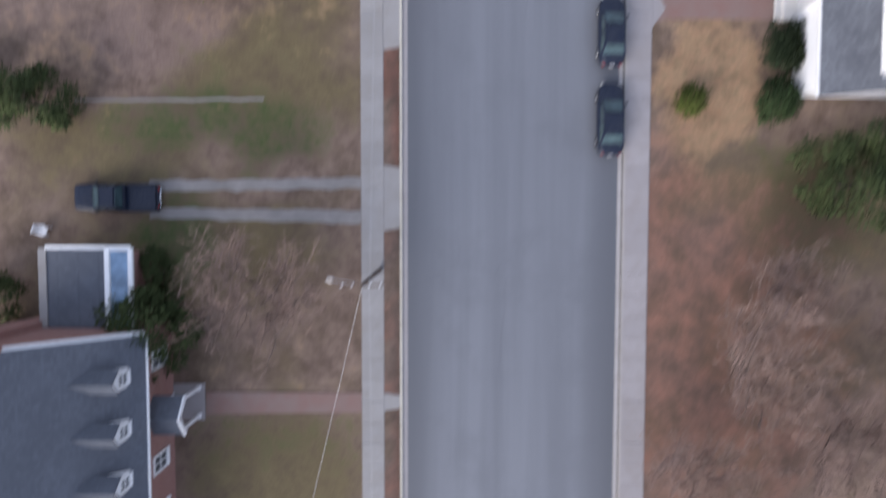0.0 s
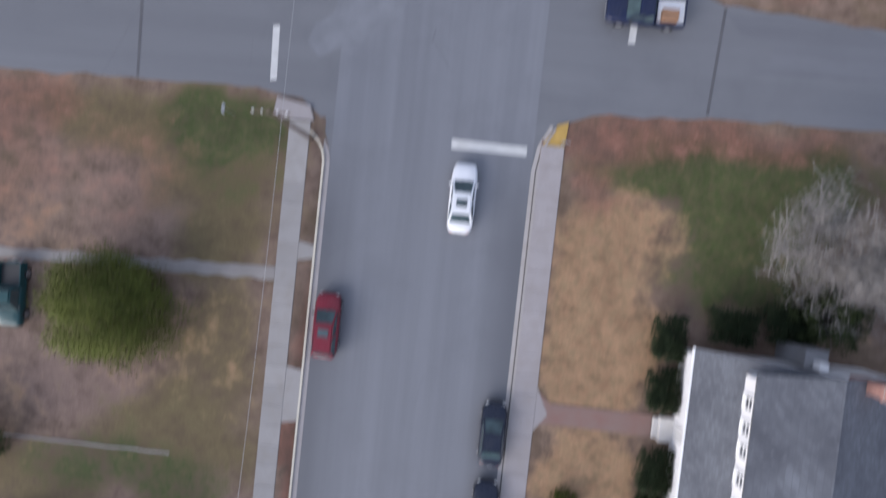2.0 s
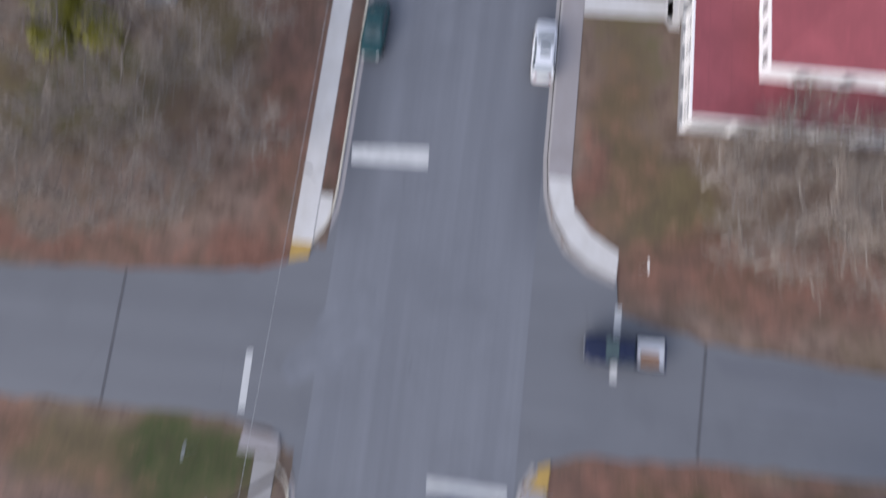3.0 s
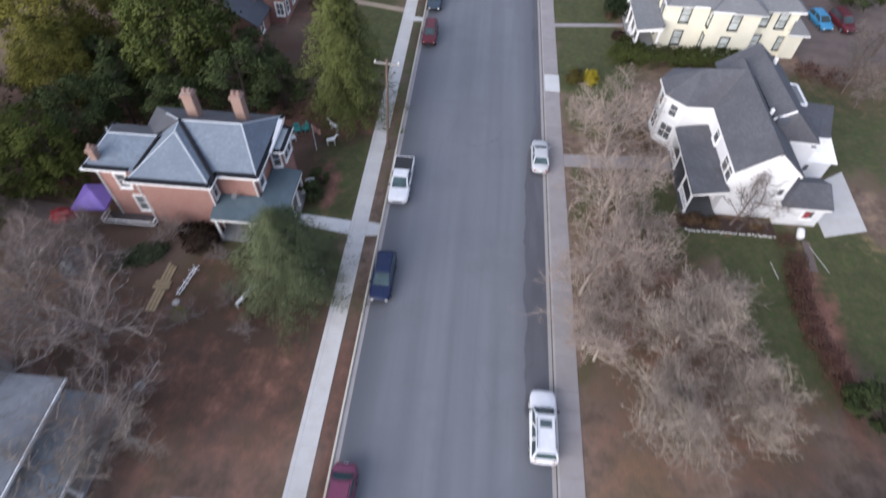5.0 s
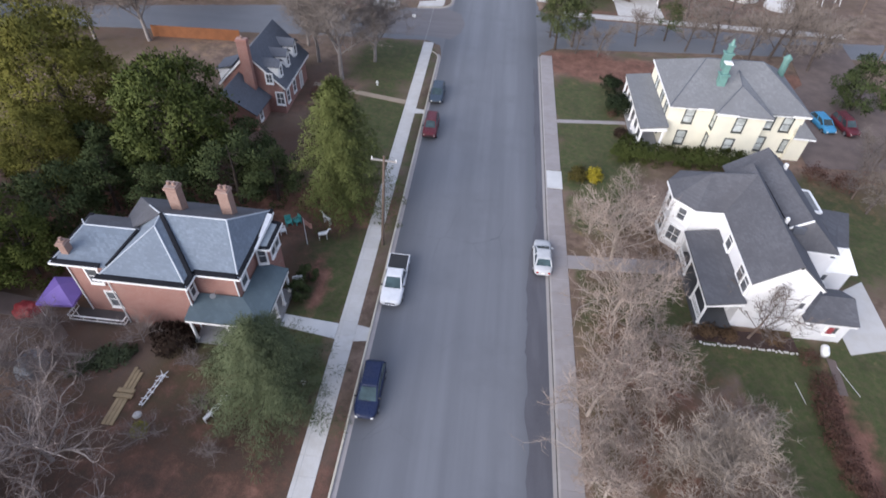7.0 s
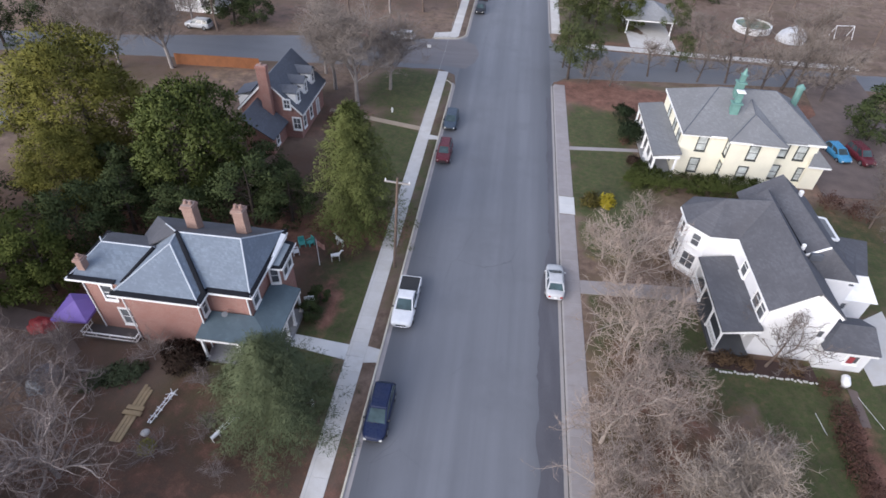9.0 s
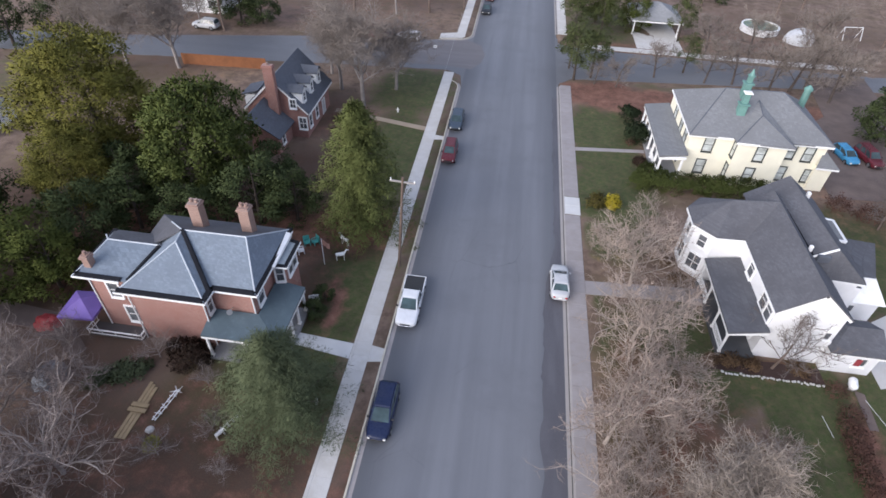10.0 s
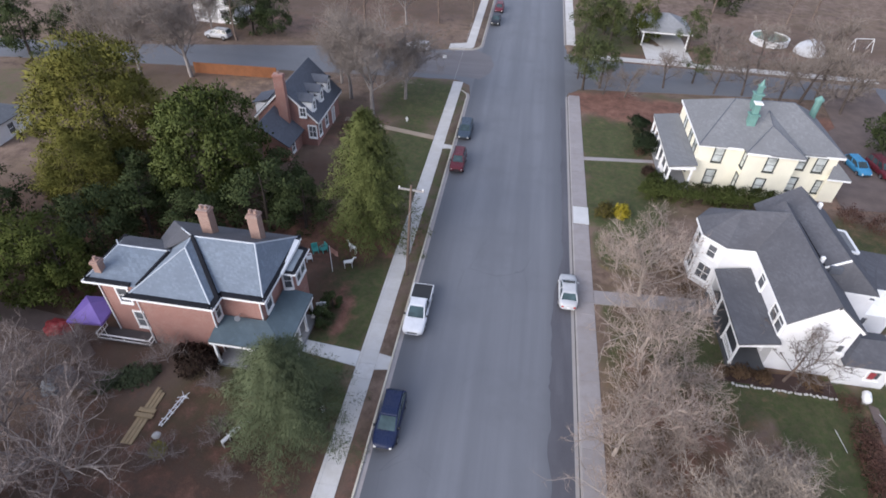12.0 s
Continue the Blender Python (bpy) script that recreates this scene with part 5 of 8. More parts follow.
def grey_gable_house():
    H = empty("grey_roofed_house")
    tagged(H, "white house with broad grey shingle roof and long dormer", "house")
    walls_prism(H, [(24.75, 8.9), (37.5, 8.9), (37.5, 20.9), (24.75, 20.9)], 0, 3.5, WHITE)
    for plane in ([(24.35, 8.15, 3.6), (27.0, 8.15, 5.35), (27.0, 21.55, 5.35), (24.35, 21.55, 3.6)], [(26.75, 8.9, 6.9), (31.2, 8.0, 8.0), (31.2, 21.4, 8.0), (26.75, 20.9, 6.9)], [(31.2, 8.0, 8.0), (38.2, 7.4, 4.2), (38.2, 21.3, 4.2), (31.2, 21.4, 8.0)]):
        roof_from(H, [plane], SHINGLE_WORN)
    roof_from(H, [[(27.0, 8.15, 5.35), (31.2, 8.0, 7.9), (31.2, 8.95, 7.9), (27.0, 8.95, 5.35)]], SHINGLE_WORN)
    roof_from(H, [[(27.0, 20.75, 5.35), (31.2, 20.75, 7.9), (31.2, 21.4, 7.9), (27.0, 21.55, 5.35)]], SHINGLE_WORN)
    part("wall", solid(bmesh.new(), [(24.75, 8.9, 3.4), (27.0, 8.9, 5.05), (31.2, 8.9, 7.6), (37.5, 8.9, 4.3), (24.75, 20.9, 3.4), (27.0, 20.9, 5.05), (31.2, 20.9, 7.6), (37.5, 20.9, 4.3)],
                       [(0, 1, 2, 3), (7, 6, 5, 4), (0, 4, 5, 1), (1, 5, 6, 2), (2, 6, 7, 3), (3, 7, 4, 0)]), WHITE, H)
    part("long_dormer", boxed(26.9, 29.5, 9.2, 20.5, 5.2, 6.8), WHITE, H, "long white dormer wall with a row of windows")
    for y in (10.9, 12.1, 14.1, 15.9, 17.3, 18.9):
        window(H, 26.9, y, 6.1, "w", .75, .8, panes=(1, 2))
    # front wall under the eave, and the stoop
    eaves(H, [(24.28, 8.15, 3.56), (24.28, 21.55, 3.56)], TRIM, "gutter", .13, .14)
    # grey bar added as the shadow line that the eave casts on the wall
    eaves(H, [(24.5, 8.7, 3.15), (24.5, 21.1, 3.15)], plain("eave_shade_grey", (.25, .25, .26)), "frieze", .1, .1)
    part("stoop", boxed(23.75, 24.8, 14.05, 15.85, 0, .6, .05), CONC, H)
    part("step", boxed(23.35, 23.8, 14.2, 15.7, 0, .3, .04), CONC, H)
    door(H, 24.75, 15, .6, "w", plain("white_door", (.7, .7, .7)))
    chimney(H, 33.6, 20.9, 5.5, 8.6, 1.2, .7, BRICK, 1)
    part("rear_stoop", boxed(31.4, 32.9, 21.0, 22.3, 0, 3.6, .05), plain("grey_stoop_paint", (.25, .25, .26)), H, "grey rear stoop")
    part("vent", boxed(31.9, 32.5, 21.1, 21.6, 3.6, 4.4, .05), TRIM, H, "white vent over the stoop")
    return H


def red_roof_house():
    H = empty("red_roofed_house")
    tagged(H, "white two-storey house with red metal roofs and porch", "house")
    walls_prism(H, [(26.6, 63.8), (38, 63.8), (38, 74.4), (26.6, 74.4)], 0, 6.3, WHITE)
    walls_prism(H, [(26.0, 70.9), (27.6, 70.2), (27.6, 74.6), (27.0, 74.6), (25.95, 72.8)], 0, 6.3, WHITE)
    roof_from(H, hip_planes(26.1, 38.6, 63.3, 74.85, 6.4, 9.6, (.9, .9)), RED_METAL)
    roof_from(H, [[(26.3, 70.4, 6.5), (29.4, 72.4, 8.15), (25.75, 72.9, 6.5)], [(25.75, 72.9, 6.5), (29.4, 72.4, 8.15), (26.9, 74.9, 6.5)], [(26.3, 70.4, 6.5), (28.9, 69.7, 6.5), (29.4, 72.4, 8.15)]], RED_METAL)
    eaves(H, [(26.15, 63.3, 6.4), (26.15, 70.2, 6.4)], TRIM, "cornice", .2, .3)
    eaves(H, [(26.15, 63.3, 6.4), (38.6, 63.3, 6.4)], TRIM, "cornice", .2, .3)
    eaves(H, [(26.25, 70.4, 6.48), (25.7, 72.9, 6.48), (26.85, 74.95, 6.48)], TRIM, "cornice", .2, .3)
    pr = bmesh.new()
    slab(pr, [(22.4, 61.0, 3.2), (26.7, 62.9, 3.9), (26.7, 74.0, 3.9), (22.4, 74.0, 3.2)], .16)
    slab(pr, [(22.4, 61.0, 3.2), (38.0, 61.0, 3.2), (38.0, 63.9, 3.9), (26.7, 63.9, 3.9)], .16)
    part("porch_roof", pr, RED_METAL, H)
    eaves(H, [(38, 61.0, 3.15), (22.4, 61.0, 3.15), (22.4, 74.0, 3.15), (26.6, 74.0, 3.7)], TRIM, "porch_beam", .26, .35)
    part("porch_floor", boxed(22.5, 26.6, 61.2, 73.8, .05, .5), plain("grey_porch_floor", (.3, .3, .31)), H)
    part("porch_floor", boxed(26.6, 37.8, 61.2, 63.8, .05, .5), plain("grey_porch_floor", (.3, .3, .31)), H)
    for y in (61.3, 63.8, 66.2, 68.6, 70.4, 72.2, 73.8):
        post(H, 22.7, y, .5, 3.0, .26)
    for x in (26, 29, 32, 35, 37.5):
        post(H, x, 61.3, .5, 3.0, .26)
    railing(H, (22.7, 61.3), (22.7, 70.2), .5)
    railing(H, (22.7, 61.3), (37, 61.3), .5)
    for st in range(3):
        part("step", boxed(21.4 + st * .4, 22.6, 70.4, 72.4, 0, .15 + st * .14), CONC, H)
    for y in (64.9, 66.9, 68.8):
        window(H, 26.6, y, 5.1, "w", .9, 1.5)
    window(H, 25.97, 71.85, 5.1, -91.5, .8, 1.5)
    window(H, 26.47, 73.7, 5.1, -120.3, .8, 1.5)
    for x in (29, 32, 35):
        window(H, x, 63.8, 5.0, "s", .9, 1.5)
    for y in (65.5, 68.5):
        window(H, 26.6, y, 1.9, "w", 1.0, 1.8)
    door(H, 26.6, 71.4, .5, "w", plain("dark_door", (.06, .05, .05)))
    # rear wing
    walls_prism(H, [(33.3, 74.2), (38, 74.2), (38, 77.2), (33.3, 77.2)], 0, 6.5, WHITE)
    roof_from(H, [[(33.0, 73.6, 6.9), (38.4, 73.6, 6.9), (38.4, 75.6, 8.0), (33.0, 75.6, 8.0)], [(33.0, 75.6, 8.0), (38.4, 75.6, 8.0), (38.4, 77.6, 6.9), (33.0, 77.6, 6.9)]], RED_METAL)
    eaves(H, [(33.0, 73.6, 6.95), (33.0, 75.6, 8.05), (33.0, 77.6, 6.95)], TRIM, "bargeboard", .16, .25)
    return H


def grey_hip_house():
    H = empty("grey_house", pose(-3.3, 1.2, 0))
    tagged(H, "pale grey house with grey hip roofs and brick chimneys", "house")
    grey = siding("pale_grey_siding", (.52, .54, .56))
    walls_prism(H, [(-28, 69.0), (-17.6, 69.0), (-17.6, 78.0), (-28, 78.0)], 0, 4.7, grey)
    roof_from(H, hip_planes(-28.5, -17.0, 68.4, 78.6, 4.8, 7.6, (.9, .9)), SHINGLE_PALE)
    roof_from(H, [[(-27.0, 77.6, 5.5), (-24.0, 77.6, 5.5), (-24.6, 81.0, 4.6), (-26.6, 81.0, 4.6)]], SHINGLE_PALE)
    walls_prism(H, [(-26.6, 77.8), (-24.4, 77.8), (-24.4, 80.8), (-26.6, 80.8)], 0, 4.5, grey)
    roof_from(H, [[(-32.0, 70.2, 4.4), (-25.0, 70.2, 6.6), (-25.0, 76.9, 6.6), (-32.0, 76.9, 4.4)]], BLUE_METAL)
    walls_prism(H, [(-31.6, 70.6), (-28, 70.6), (-28, 76.5), (-31.6, 76.5)], 0, 4.3, grey)
    pr = bmesh.new()
    slab(pr, [(-17.6, 67.5, 3.4), (-14.8, 67.5, 2.9), (-14.8, 78.4, 2.9), (-17.6, 78.4, 3.4)], .15)
    slab(pr, [(-24.0, 66.6, 2.9), (-14.8, 66.6, 2.9), (-17.6, 69.1, 3.4), (-24.0, 69.1, 3.4)], .15)
    part("porch_roof", pr, BLUE_METAL, H)
    eaves(H, [(-24, 66.6, 2.85), (-14.8, 66.6, 2.85), (-14.8, 78.4, 2.85)], TRIM, "porch_beam", .2, .25)
    for x, y in ((-24, 66.9), (-21, 66.9), (-18, 66.9), (-15.1, 66.9), (-15.1, 70), (-15.1, 72.5), (-15.1, 75), (-15.1, 78.2)):
        post(H, x, y, .3, 2.7, .2)
    part("porch_floor", boxed(-17.6, -14.9, 66.7, 78.3, .05, .3), plain("grey_porch_floor", (.3, .3, .31)), H)
    eaves(H, [(-28.5, 68.35, 4.75), (-16.95, 68.35, 4.75), (-16.95, 78.6, 4.75)], TRIM, "cornice", .14, .2)
    chimney(H, -29.2, 77.6, 4.0, 8.2, 1.1, .8, BRICK, 1)
    chimney(H, -25.2, 70.6, 5.0, 8.6, 1.1, .8, BRICK, 1)
    for y in (71, 75):
        window(H, -17.6, y, 1.9, "e", 1.0, 1.6)
    for x in (-26, -23, -20):
        window(H, x, 69.0, 1.9, "s", .9, 1.5)
    door(H, -17.6, 73.4, .3, "e", plain("dark_door", (.06, .05, .05)))
    return H


def far_white_house():
    H = empty("white_cottage")
    tagged(H, "small white gabled cottage across the far street", "house")
    walls_prism(H, [(-58, 172), (-50, 172), (-50, 181), (-58, 181)], 0, 3.2, WHITE)
    gable_wall(H, -58, -50, 172, 181, 3.2, 6.3, WHITE)
    roof_from(H, gable_planes(-58.5, -49.5, 171.6, 181.4, 3.1, 6.6), SHINGLE_GREY)
    for x in (-56.3, -52):
        window(H, x, 172, 1.8, "s", 1.4, 1.4, panes=(2, 2))
    door(H, -54, 172, .2, "s", plain("white_door", (.6, .6, .6)))
    return H


def pavilion():
    H = empty("open_carport")
    tagged(H, "open white-posted carport with grey hip roof", "carport")
    part("floor", boxed(27.3, 35.5, 173, 188.6, .0, .12), CONC, H)
    roof_from(H, hip_planes(26.6, 35.9, 179.5, 189.0, 2.9, 5.0, (.9, .9)), SHINGLE_PALE)
    for x in (27.2, 35.3):
        for y in (180, 188.5):
            post(H, x, y, .12, 2.85, .22)
    eaves(H, [(26.7, 188.9, 2.85), (26.7, 179.6, 2.85), (35.8, 179.6, 2.85), (35.8, 188.9, 2.85)], TRIM, "beam", .2, .3)
    part("back_wall", boxed(27.2, 35.3, 188.3, 188.6, .1, 2.8), WHITE, H)
    return H


def side_building(name, x0, x1, y0, y1, z, label):
    H = empty(name)
    tagged(H, label, "house")
    walls_prism(H, [(x0, y0), (x1, y0), (x1, y1), (x0, y1)], 0, z, WHITE)
    roof_from(H, hip_planes(x0 - .4, x1 + .4, y0 - .4, y1 + .4, z, z + 2.0, (.9, .9)), SHINGLE_GREY)
    window(H, (x0 + x1) / 2, y0, z / 2, "s", 1.0, 1.3)
    window(H, x1, (y0 + y1) / 2, z / 2, "e", 1.0, 1.3)
    return H


brick_house()
white_house()
yellow_house()
far_brick_house()
dormer_house()
grey_gable_house()
red_roof_house()
grey_hip_house()
far_white_house()
pavilion()
side_building("white_outbuilding", -68, -59.2, 122.5, 129, 2.6, "low white outbuilding behind the pines")


# ---- trees and shrubs ----
class Sticks:
    """Tapered branches gathered into one mesh."""

    def __init__(self):
        self.v, self.f = [], []

    def limb(self, pts, radii, sides):
        base = len(self.v)
        for k, (p, r) in enumerate(zip(pts, radii)):
            a, b = pts[max(0, k - 1)], pts[min(len(pts) - 1, k + 1)]
            d = (b - a).normalized()
            u = d.orthogonal().normalized()
            w = d.cross(u)
            for s in range(sides):
                t = 2 * math.pi * s / sides
                self.v.append(p + (u * math.cos(t) + w * math.sin(t)) * r)
        for k in range(len(pts) - 1):
            for s in range(sides):
                i, j = base + k * sides + s, base + k * sides + (s + 1) % sides
                self.f.append((i, j, j + sides, i + sides))


    def spike(self, p, q, r):
        d = (q - p).normalized()
        u = d.orthogonal().normalized() * r
        w = d.cross(u)
        i = len(self.v)
        self.v += [p + u, p - u * 0.5 + w * 0.87, p - u * 0.5 - w * 0.87, q]
        self.f += [(i, i + 1, i + 3), (i + 1, i + 2, i + 3), (i + 2, i, i + 3)]


def grow(rng, start, way, length, r0, r1, steps, wander, lift):
    pts, radii, p, d = [start.copy()], [r0], start.copy(), way.normalized()
    for k in range(steps):
        d = (d + Vector((rng.gauss(0, wander), rng.gauss(0, wander), rng.gauss(0, wander) + lift))).normalized()
        p = p + d * (length / steps)
        pts.append(p.copy())
        radii.append(r0 + (r1 - r0) * (k + 1) / steps)
    return pts, radii, d


def bare_tree(seed, height, spread, bark_mat, twig_mat, label, fork=0.22, limbs=8, fine=1.0, name="bare_tree", stout=1.0, rise=0.0, twigs=1.0):
    """A leafless tree: a short trunk, spreading limbs, branches and a haze of twigs."""
    rng = random.Random(seed)
    T = empty(name)
    tagged(T, label, "tree")
    wood, crown = Sticks(), Sticks()
    r = height * 0.019
    trunk, tr, d = grow(rng, Vector((0, 0, -0.1)), Vector((0, 0, 1)), height * (fork + 0.34), r, r * 0.45, 7, 0.07, 0.05)
    wood.limb(trunk, tr, 7)
    for i in range(limbs):
        u = fork / (fork + 0.34) + (1 - fork / (fork + 0.34)) * (i + 0.4) / limbs
        k = min(len(trunk) - 1, int(u * (len(trunk) - 1) + 0.5))
        ang = i * 2.399 + rng.uniform(-0.3, 0.3)
        up = 0.35 + rise + 0.75 * u + rng.uniform(-0.1, 0.15)
        way = Vector((math.cos(ang), math.sin(ang), up))
        ln = spread * rng.uniform(0.75, 1.1) * (1.1 - 0.35 * u)
        lp, lr, _ = grow(rng, trunk[k], way, ln, tr[k] * 0.55 * min(1.3, stout), 0.034 * stout, 8, 0.17, 0.03)
        wood.limb(lp, lr, 4)
        for b in range(int(9 * fine)):
            q = rng.randint(2, len(lp) - 1)
            side = Vector((rng.gauss(0, 1), rng.gauss(0, 1), rng.gauss(0.35, 0.6)))
            bw = (lp[q] - lp[q - 1]).normalized() * 0.7 + side.normalized() * 0.8
            bp, br, _ = grow(rng, lp[q], bw, ln * rng.uniform(0.3, 0.55), max(0.034 * stout, lr[q] * 0.5), 0.017, 5, 0.18, 0.03)
            wood.limb(bp, br, 3)
            for t in range(int(9 * fine * twigs)):
                c = rng.randint(1, len(bp) - 1)
                tw = (bp[c] - bp[c - 1]).normalized() * 0.6 + Vector((rng.gauss(0, 1), rng.gauss(0, 1), rng.gauss(0.3, 0.7))).normalized()
                tp, tr2, _ = grow(rng, bp[c], tw, ln * rng.uniform(0.12, 0.26), 0.017, 0.011, 1, 0.22, 0.04)
                crown.limb(tp, tr2, 3)
                for s in range(3):
                    e = rng.randint(1, len(tp) - 1)
                    sw = (tp[e] - tp[e - 1]).normalized() * 0.5 + Vector((rng.gauss(0, 1), rng.gauss(0, 1), rng.gauss(0.3, 0.7))).normalized()
                    sp, sr, _ = grow(rng, tp[e], sw, ln * rng.uniform(0.09, 0.20), 0.012, 0.008, 1, 0.2, 0.04)
                    crown.spike(sp[0], sp[-1], 0.0145)
    link_mesh("trunk", wood.v, wood.f, bark_mat, T, True)
    link_mesh("crown", crown.v, crown.f, twig_mat, T)
    return T


def leaf_mesh(name, rng, clumps, per, size, aspect, droop, mat, parent=None, flat_leaf=0.0):
    """Small folded leaves or sprays in clumps; clumps are (centre, radius, outward way)."""
    v, f, soft = [], [], []
    for c, rad, out in clumps:
        for _ in range(per):
            o = Vector((rng.gauss(0, 1), rng.gauss(0, 1), rng.gauss(0, 0.8)))
            p = c + o * rad * 0.45
            way = (out * 0.35 + o.normalized() * 0.95 + Vector((0, 0, -droop))).normalized()
            soften = (out * 0.8 + o.normalized() * 0.5 + Vector((0, 0, 0.25))).normalized()
            sd = way.cross(soften + Vector((rng.gauss(0, 1), rng.gauss(0, 1), rng.gauss(0, 1))) * (0.55 - 0.2 * flat_leaf)).normalized()
            s = size * rng.uniform(0.65, 1.35)
            w = s * aspect
            n = way.cross(sd)
            k = len(v)
            v += [p, p + way * s * 0.5 + sd * w * 0.5 + n * s * 0.12, p + way * s, p + way * s * 0.5 - sd * w * 0.5 + n * s * 0.12]
            f.append((k, k + 1, k + 2, k + 3) if n.dot(soften) < 0 else (k, k + 3, k + 2, k + 1))
            face = n if n.dot(soften) > 0 else -n
            soft += [(soften * 0.7 + face * 0.5).normalized()] * 4
    ob = link_mesh(name, v, f, mat, parent, True)
    ob.data.normals_split_custom_set_from_vertices(soft)
    return ob


def egg(rng, n, rx, rz, base, taper=0.0, lumps=0.25, shell=0.55):
    """Clumps spread through an uneven rounded crown."""
    out, seed = [], rng.uniform(0, 50)
    for _ in range(n):
        d = Vector((rng.gauss(0, 1), rng.gauss(0, 1), rng.gauss(0, 1))).normalized()
        k = rng.uniform(shell, 1) ** 0.6
        wob = 1 + lumps * noise.noise(d * 2.1 + Vector((seed, 0, 0))) * 1.6
        tp = 1 - taper * (d.z * 0.5 + 0.5)
        p = Vector((d.x * rx * k * wob * tp, d.y * rx * k * wob * tp, base + rz * (1 + d.z * k * wob)))
        out.append((p, rx * 0.16, d))
    return out


def boughs(rng, n, count, rx, rz, base, taper=0.0, lumps=0.3, size=0.2):
    """Clumps gathered on rounded boughs, with gaps between them."""
    out = []
    for c, _, d in egg(rng, n, rx, rz, base, taper, lumps, 0.7):
        rb = rx * size * rng.uniform(0.7, 1.25)
        for _ in range(count):
            o = Vector((rng.gauss(0, 1), rng.gauss(0, 1), rng.gauss(0.45, 0.8))).normalized()
            o = (o + d * 0.5).normalized()
            out.append((c + Vector((o.x * rb, o.y * rb, o.z * rb * 0.75)), rb * 0.42, o))
    return out


def cone_clumps(rng, n, rx, height, base, lumps=0.3, power=0.66):
    """Clumps on whorled boughs that shorten towards the tip."""
    out = []
    boughs = max(24, n // 9)
    for i in range(boughs):
        u = (i + rng.random()) / boughs
        z = base + (height - base) * u
        reach = rx * (1 - u) ** power * rng.uniform(1 - lumps, 1 + lumps * 0.5) + 0.15
        a = i * 2.399 + rng.uniform(-0.3, 0.3)
        for k in range(9):
            s = (k + 1) / 9
            way = Vector((math.cos(a), math.sin(a), 0.1))
            p = way * reach * s + Vector((rng.gauss(0, 0.12), rng.gauss(0, 0.12), z - 0.45 * reach * s * s * 0.6 + rng.gauss(0, 0.12)))
            out.append((p, 0.28 + reach * 0.10 * (1.2 - s), way))
    return out


def evergreen(seed, shape, rx, height, leaf, aspect, per, mat, label, n=420, droop=0.2, base=0.6, name="evergreen_tree", bark_mat=None, taper=0.25, lumps=0.3, lump=0.0, power=0.66):
    rng = random.Random(seed)
    T = empty(name)
    tagged(T, label, "tree")
    wood = Sticks()
    pts, rr, _ = grow(rng, Vector((0, 0, -0.1)), Vector((0, 0, 1)), height * 0.9, height * 0.028, 0.03, 8, 0.03, 0.1)
    wood.limb(pts, rr, 7)
    for i in range(14):
        k = rng.randint(2, 7)
        a = i * 2.4
        lp, lr, _ = grow(rng, pts[k], Vector((math.cos(a), math.sin(a), 0.3)), rx * 0.75 * (1.1 - k / 9), rr[k] * 0.4, 0.02, 4, 0.1, 0.0)
        wood.limb(lp, lr, 4)
    link_mesh("trunk", wood.v, wood.f, bark_mat or BARK_DARK, T, True)
    clumps = cone_clumps(rng, n, rx, height, base, lumps, power) if shape == "cone" else egg(rng, n, rx, (height - base) / 2, base, taper, lumps)
    if lump:
        clumps = boughs(rng, max(12, n // 10), 10, rx * (1 - lump * 0.6), (height - base) / 2 * (1 - lump * 0.5), base, taper, lumps, lump)
    leaf_mesh("crown", rng, clumps, per, leaf, aspect, droop, mat, T)
    return T


def shrub(seed, rx, ry, h, leaf, mat, label, n=90, per=16, name="shrub", box_like=False):
    rng = random.Random(seed)
    clumps = []
    for _ in range(n):
        if box_like:
            p = Vector((rng.uniform(-rx, rx), rng.uniform(-ry, ry), rng.uniform(0.1, h)))
            if rng.random() < 0.7:
                p.z = h * rng.uniform(0.86, 1.0)
            d = Vector((p.x / rx * 0.5, p.y / ry * 0.5, 0.6)).normalized()
        else:
            d = Vector((rng.gauss(0, 1), rng.gauss(0, 1), abs(rng.gauss(0, 1)))).normalized()
            k = rng.uniform(0.6, 1) * (1 + 0.2 * noise.noise(d * 2 + Vector((seed, 0, 0))))
            p = Vector((d.x * rx * k, d.y * ry * k, 0.12 + d.z * h * k))
        clumps.append((p, 0.24 if box_like else 0.32, d))
    T = empty(name)
    tagged(T, label, "shrub")
    wood = Sticks()
    for i in range(7):
        a = i * 0.9 + rng.uniform(-.2, .2)
        lp, lr, _ = grow(rng, Vector((0, 0, -.05)), Vector((math.cos(a) * rx, math.sin(a) * ry, h * 1.2)), max(rx, h) * 0.8, 0.035, 0.012, 4, 0.15, 0.0)
        wood.limb(lp, lr, 4)
    link_mesh("stem", wood.v, wood.f, BARK_BROWN, T)
    leaf_mesh("crown", rng, clumps, per, leaf, 0.6, 0.0, mat, T)
    return T


def place(kind, spots, group=""):
    """Set out copies of a plant: x, y, scale and turn each; the first spot takes the built one."""
    for k, (x, y, s, a) in enumerate(spots):
        m = pose(x, y, 0.08, 0, 0, a)
        ob = kind if k == 0 else copy_thing(kind, m)
        sx, sy, sz = s if isinstance(s, tuple) else (s, s, s * (0.94 + 0.12 * ((k * 7) % 5) / 4))
        ob.matrix_basis = m @ Matrix.Diagonal((sx, sy, sz, 1))
        if group:
            tagged(ob, group=group)


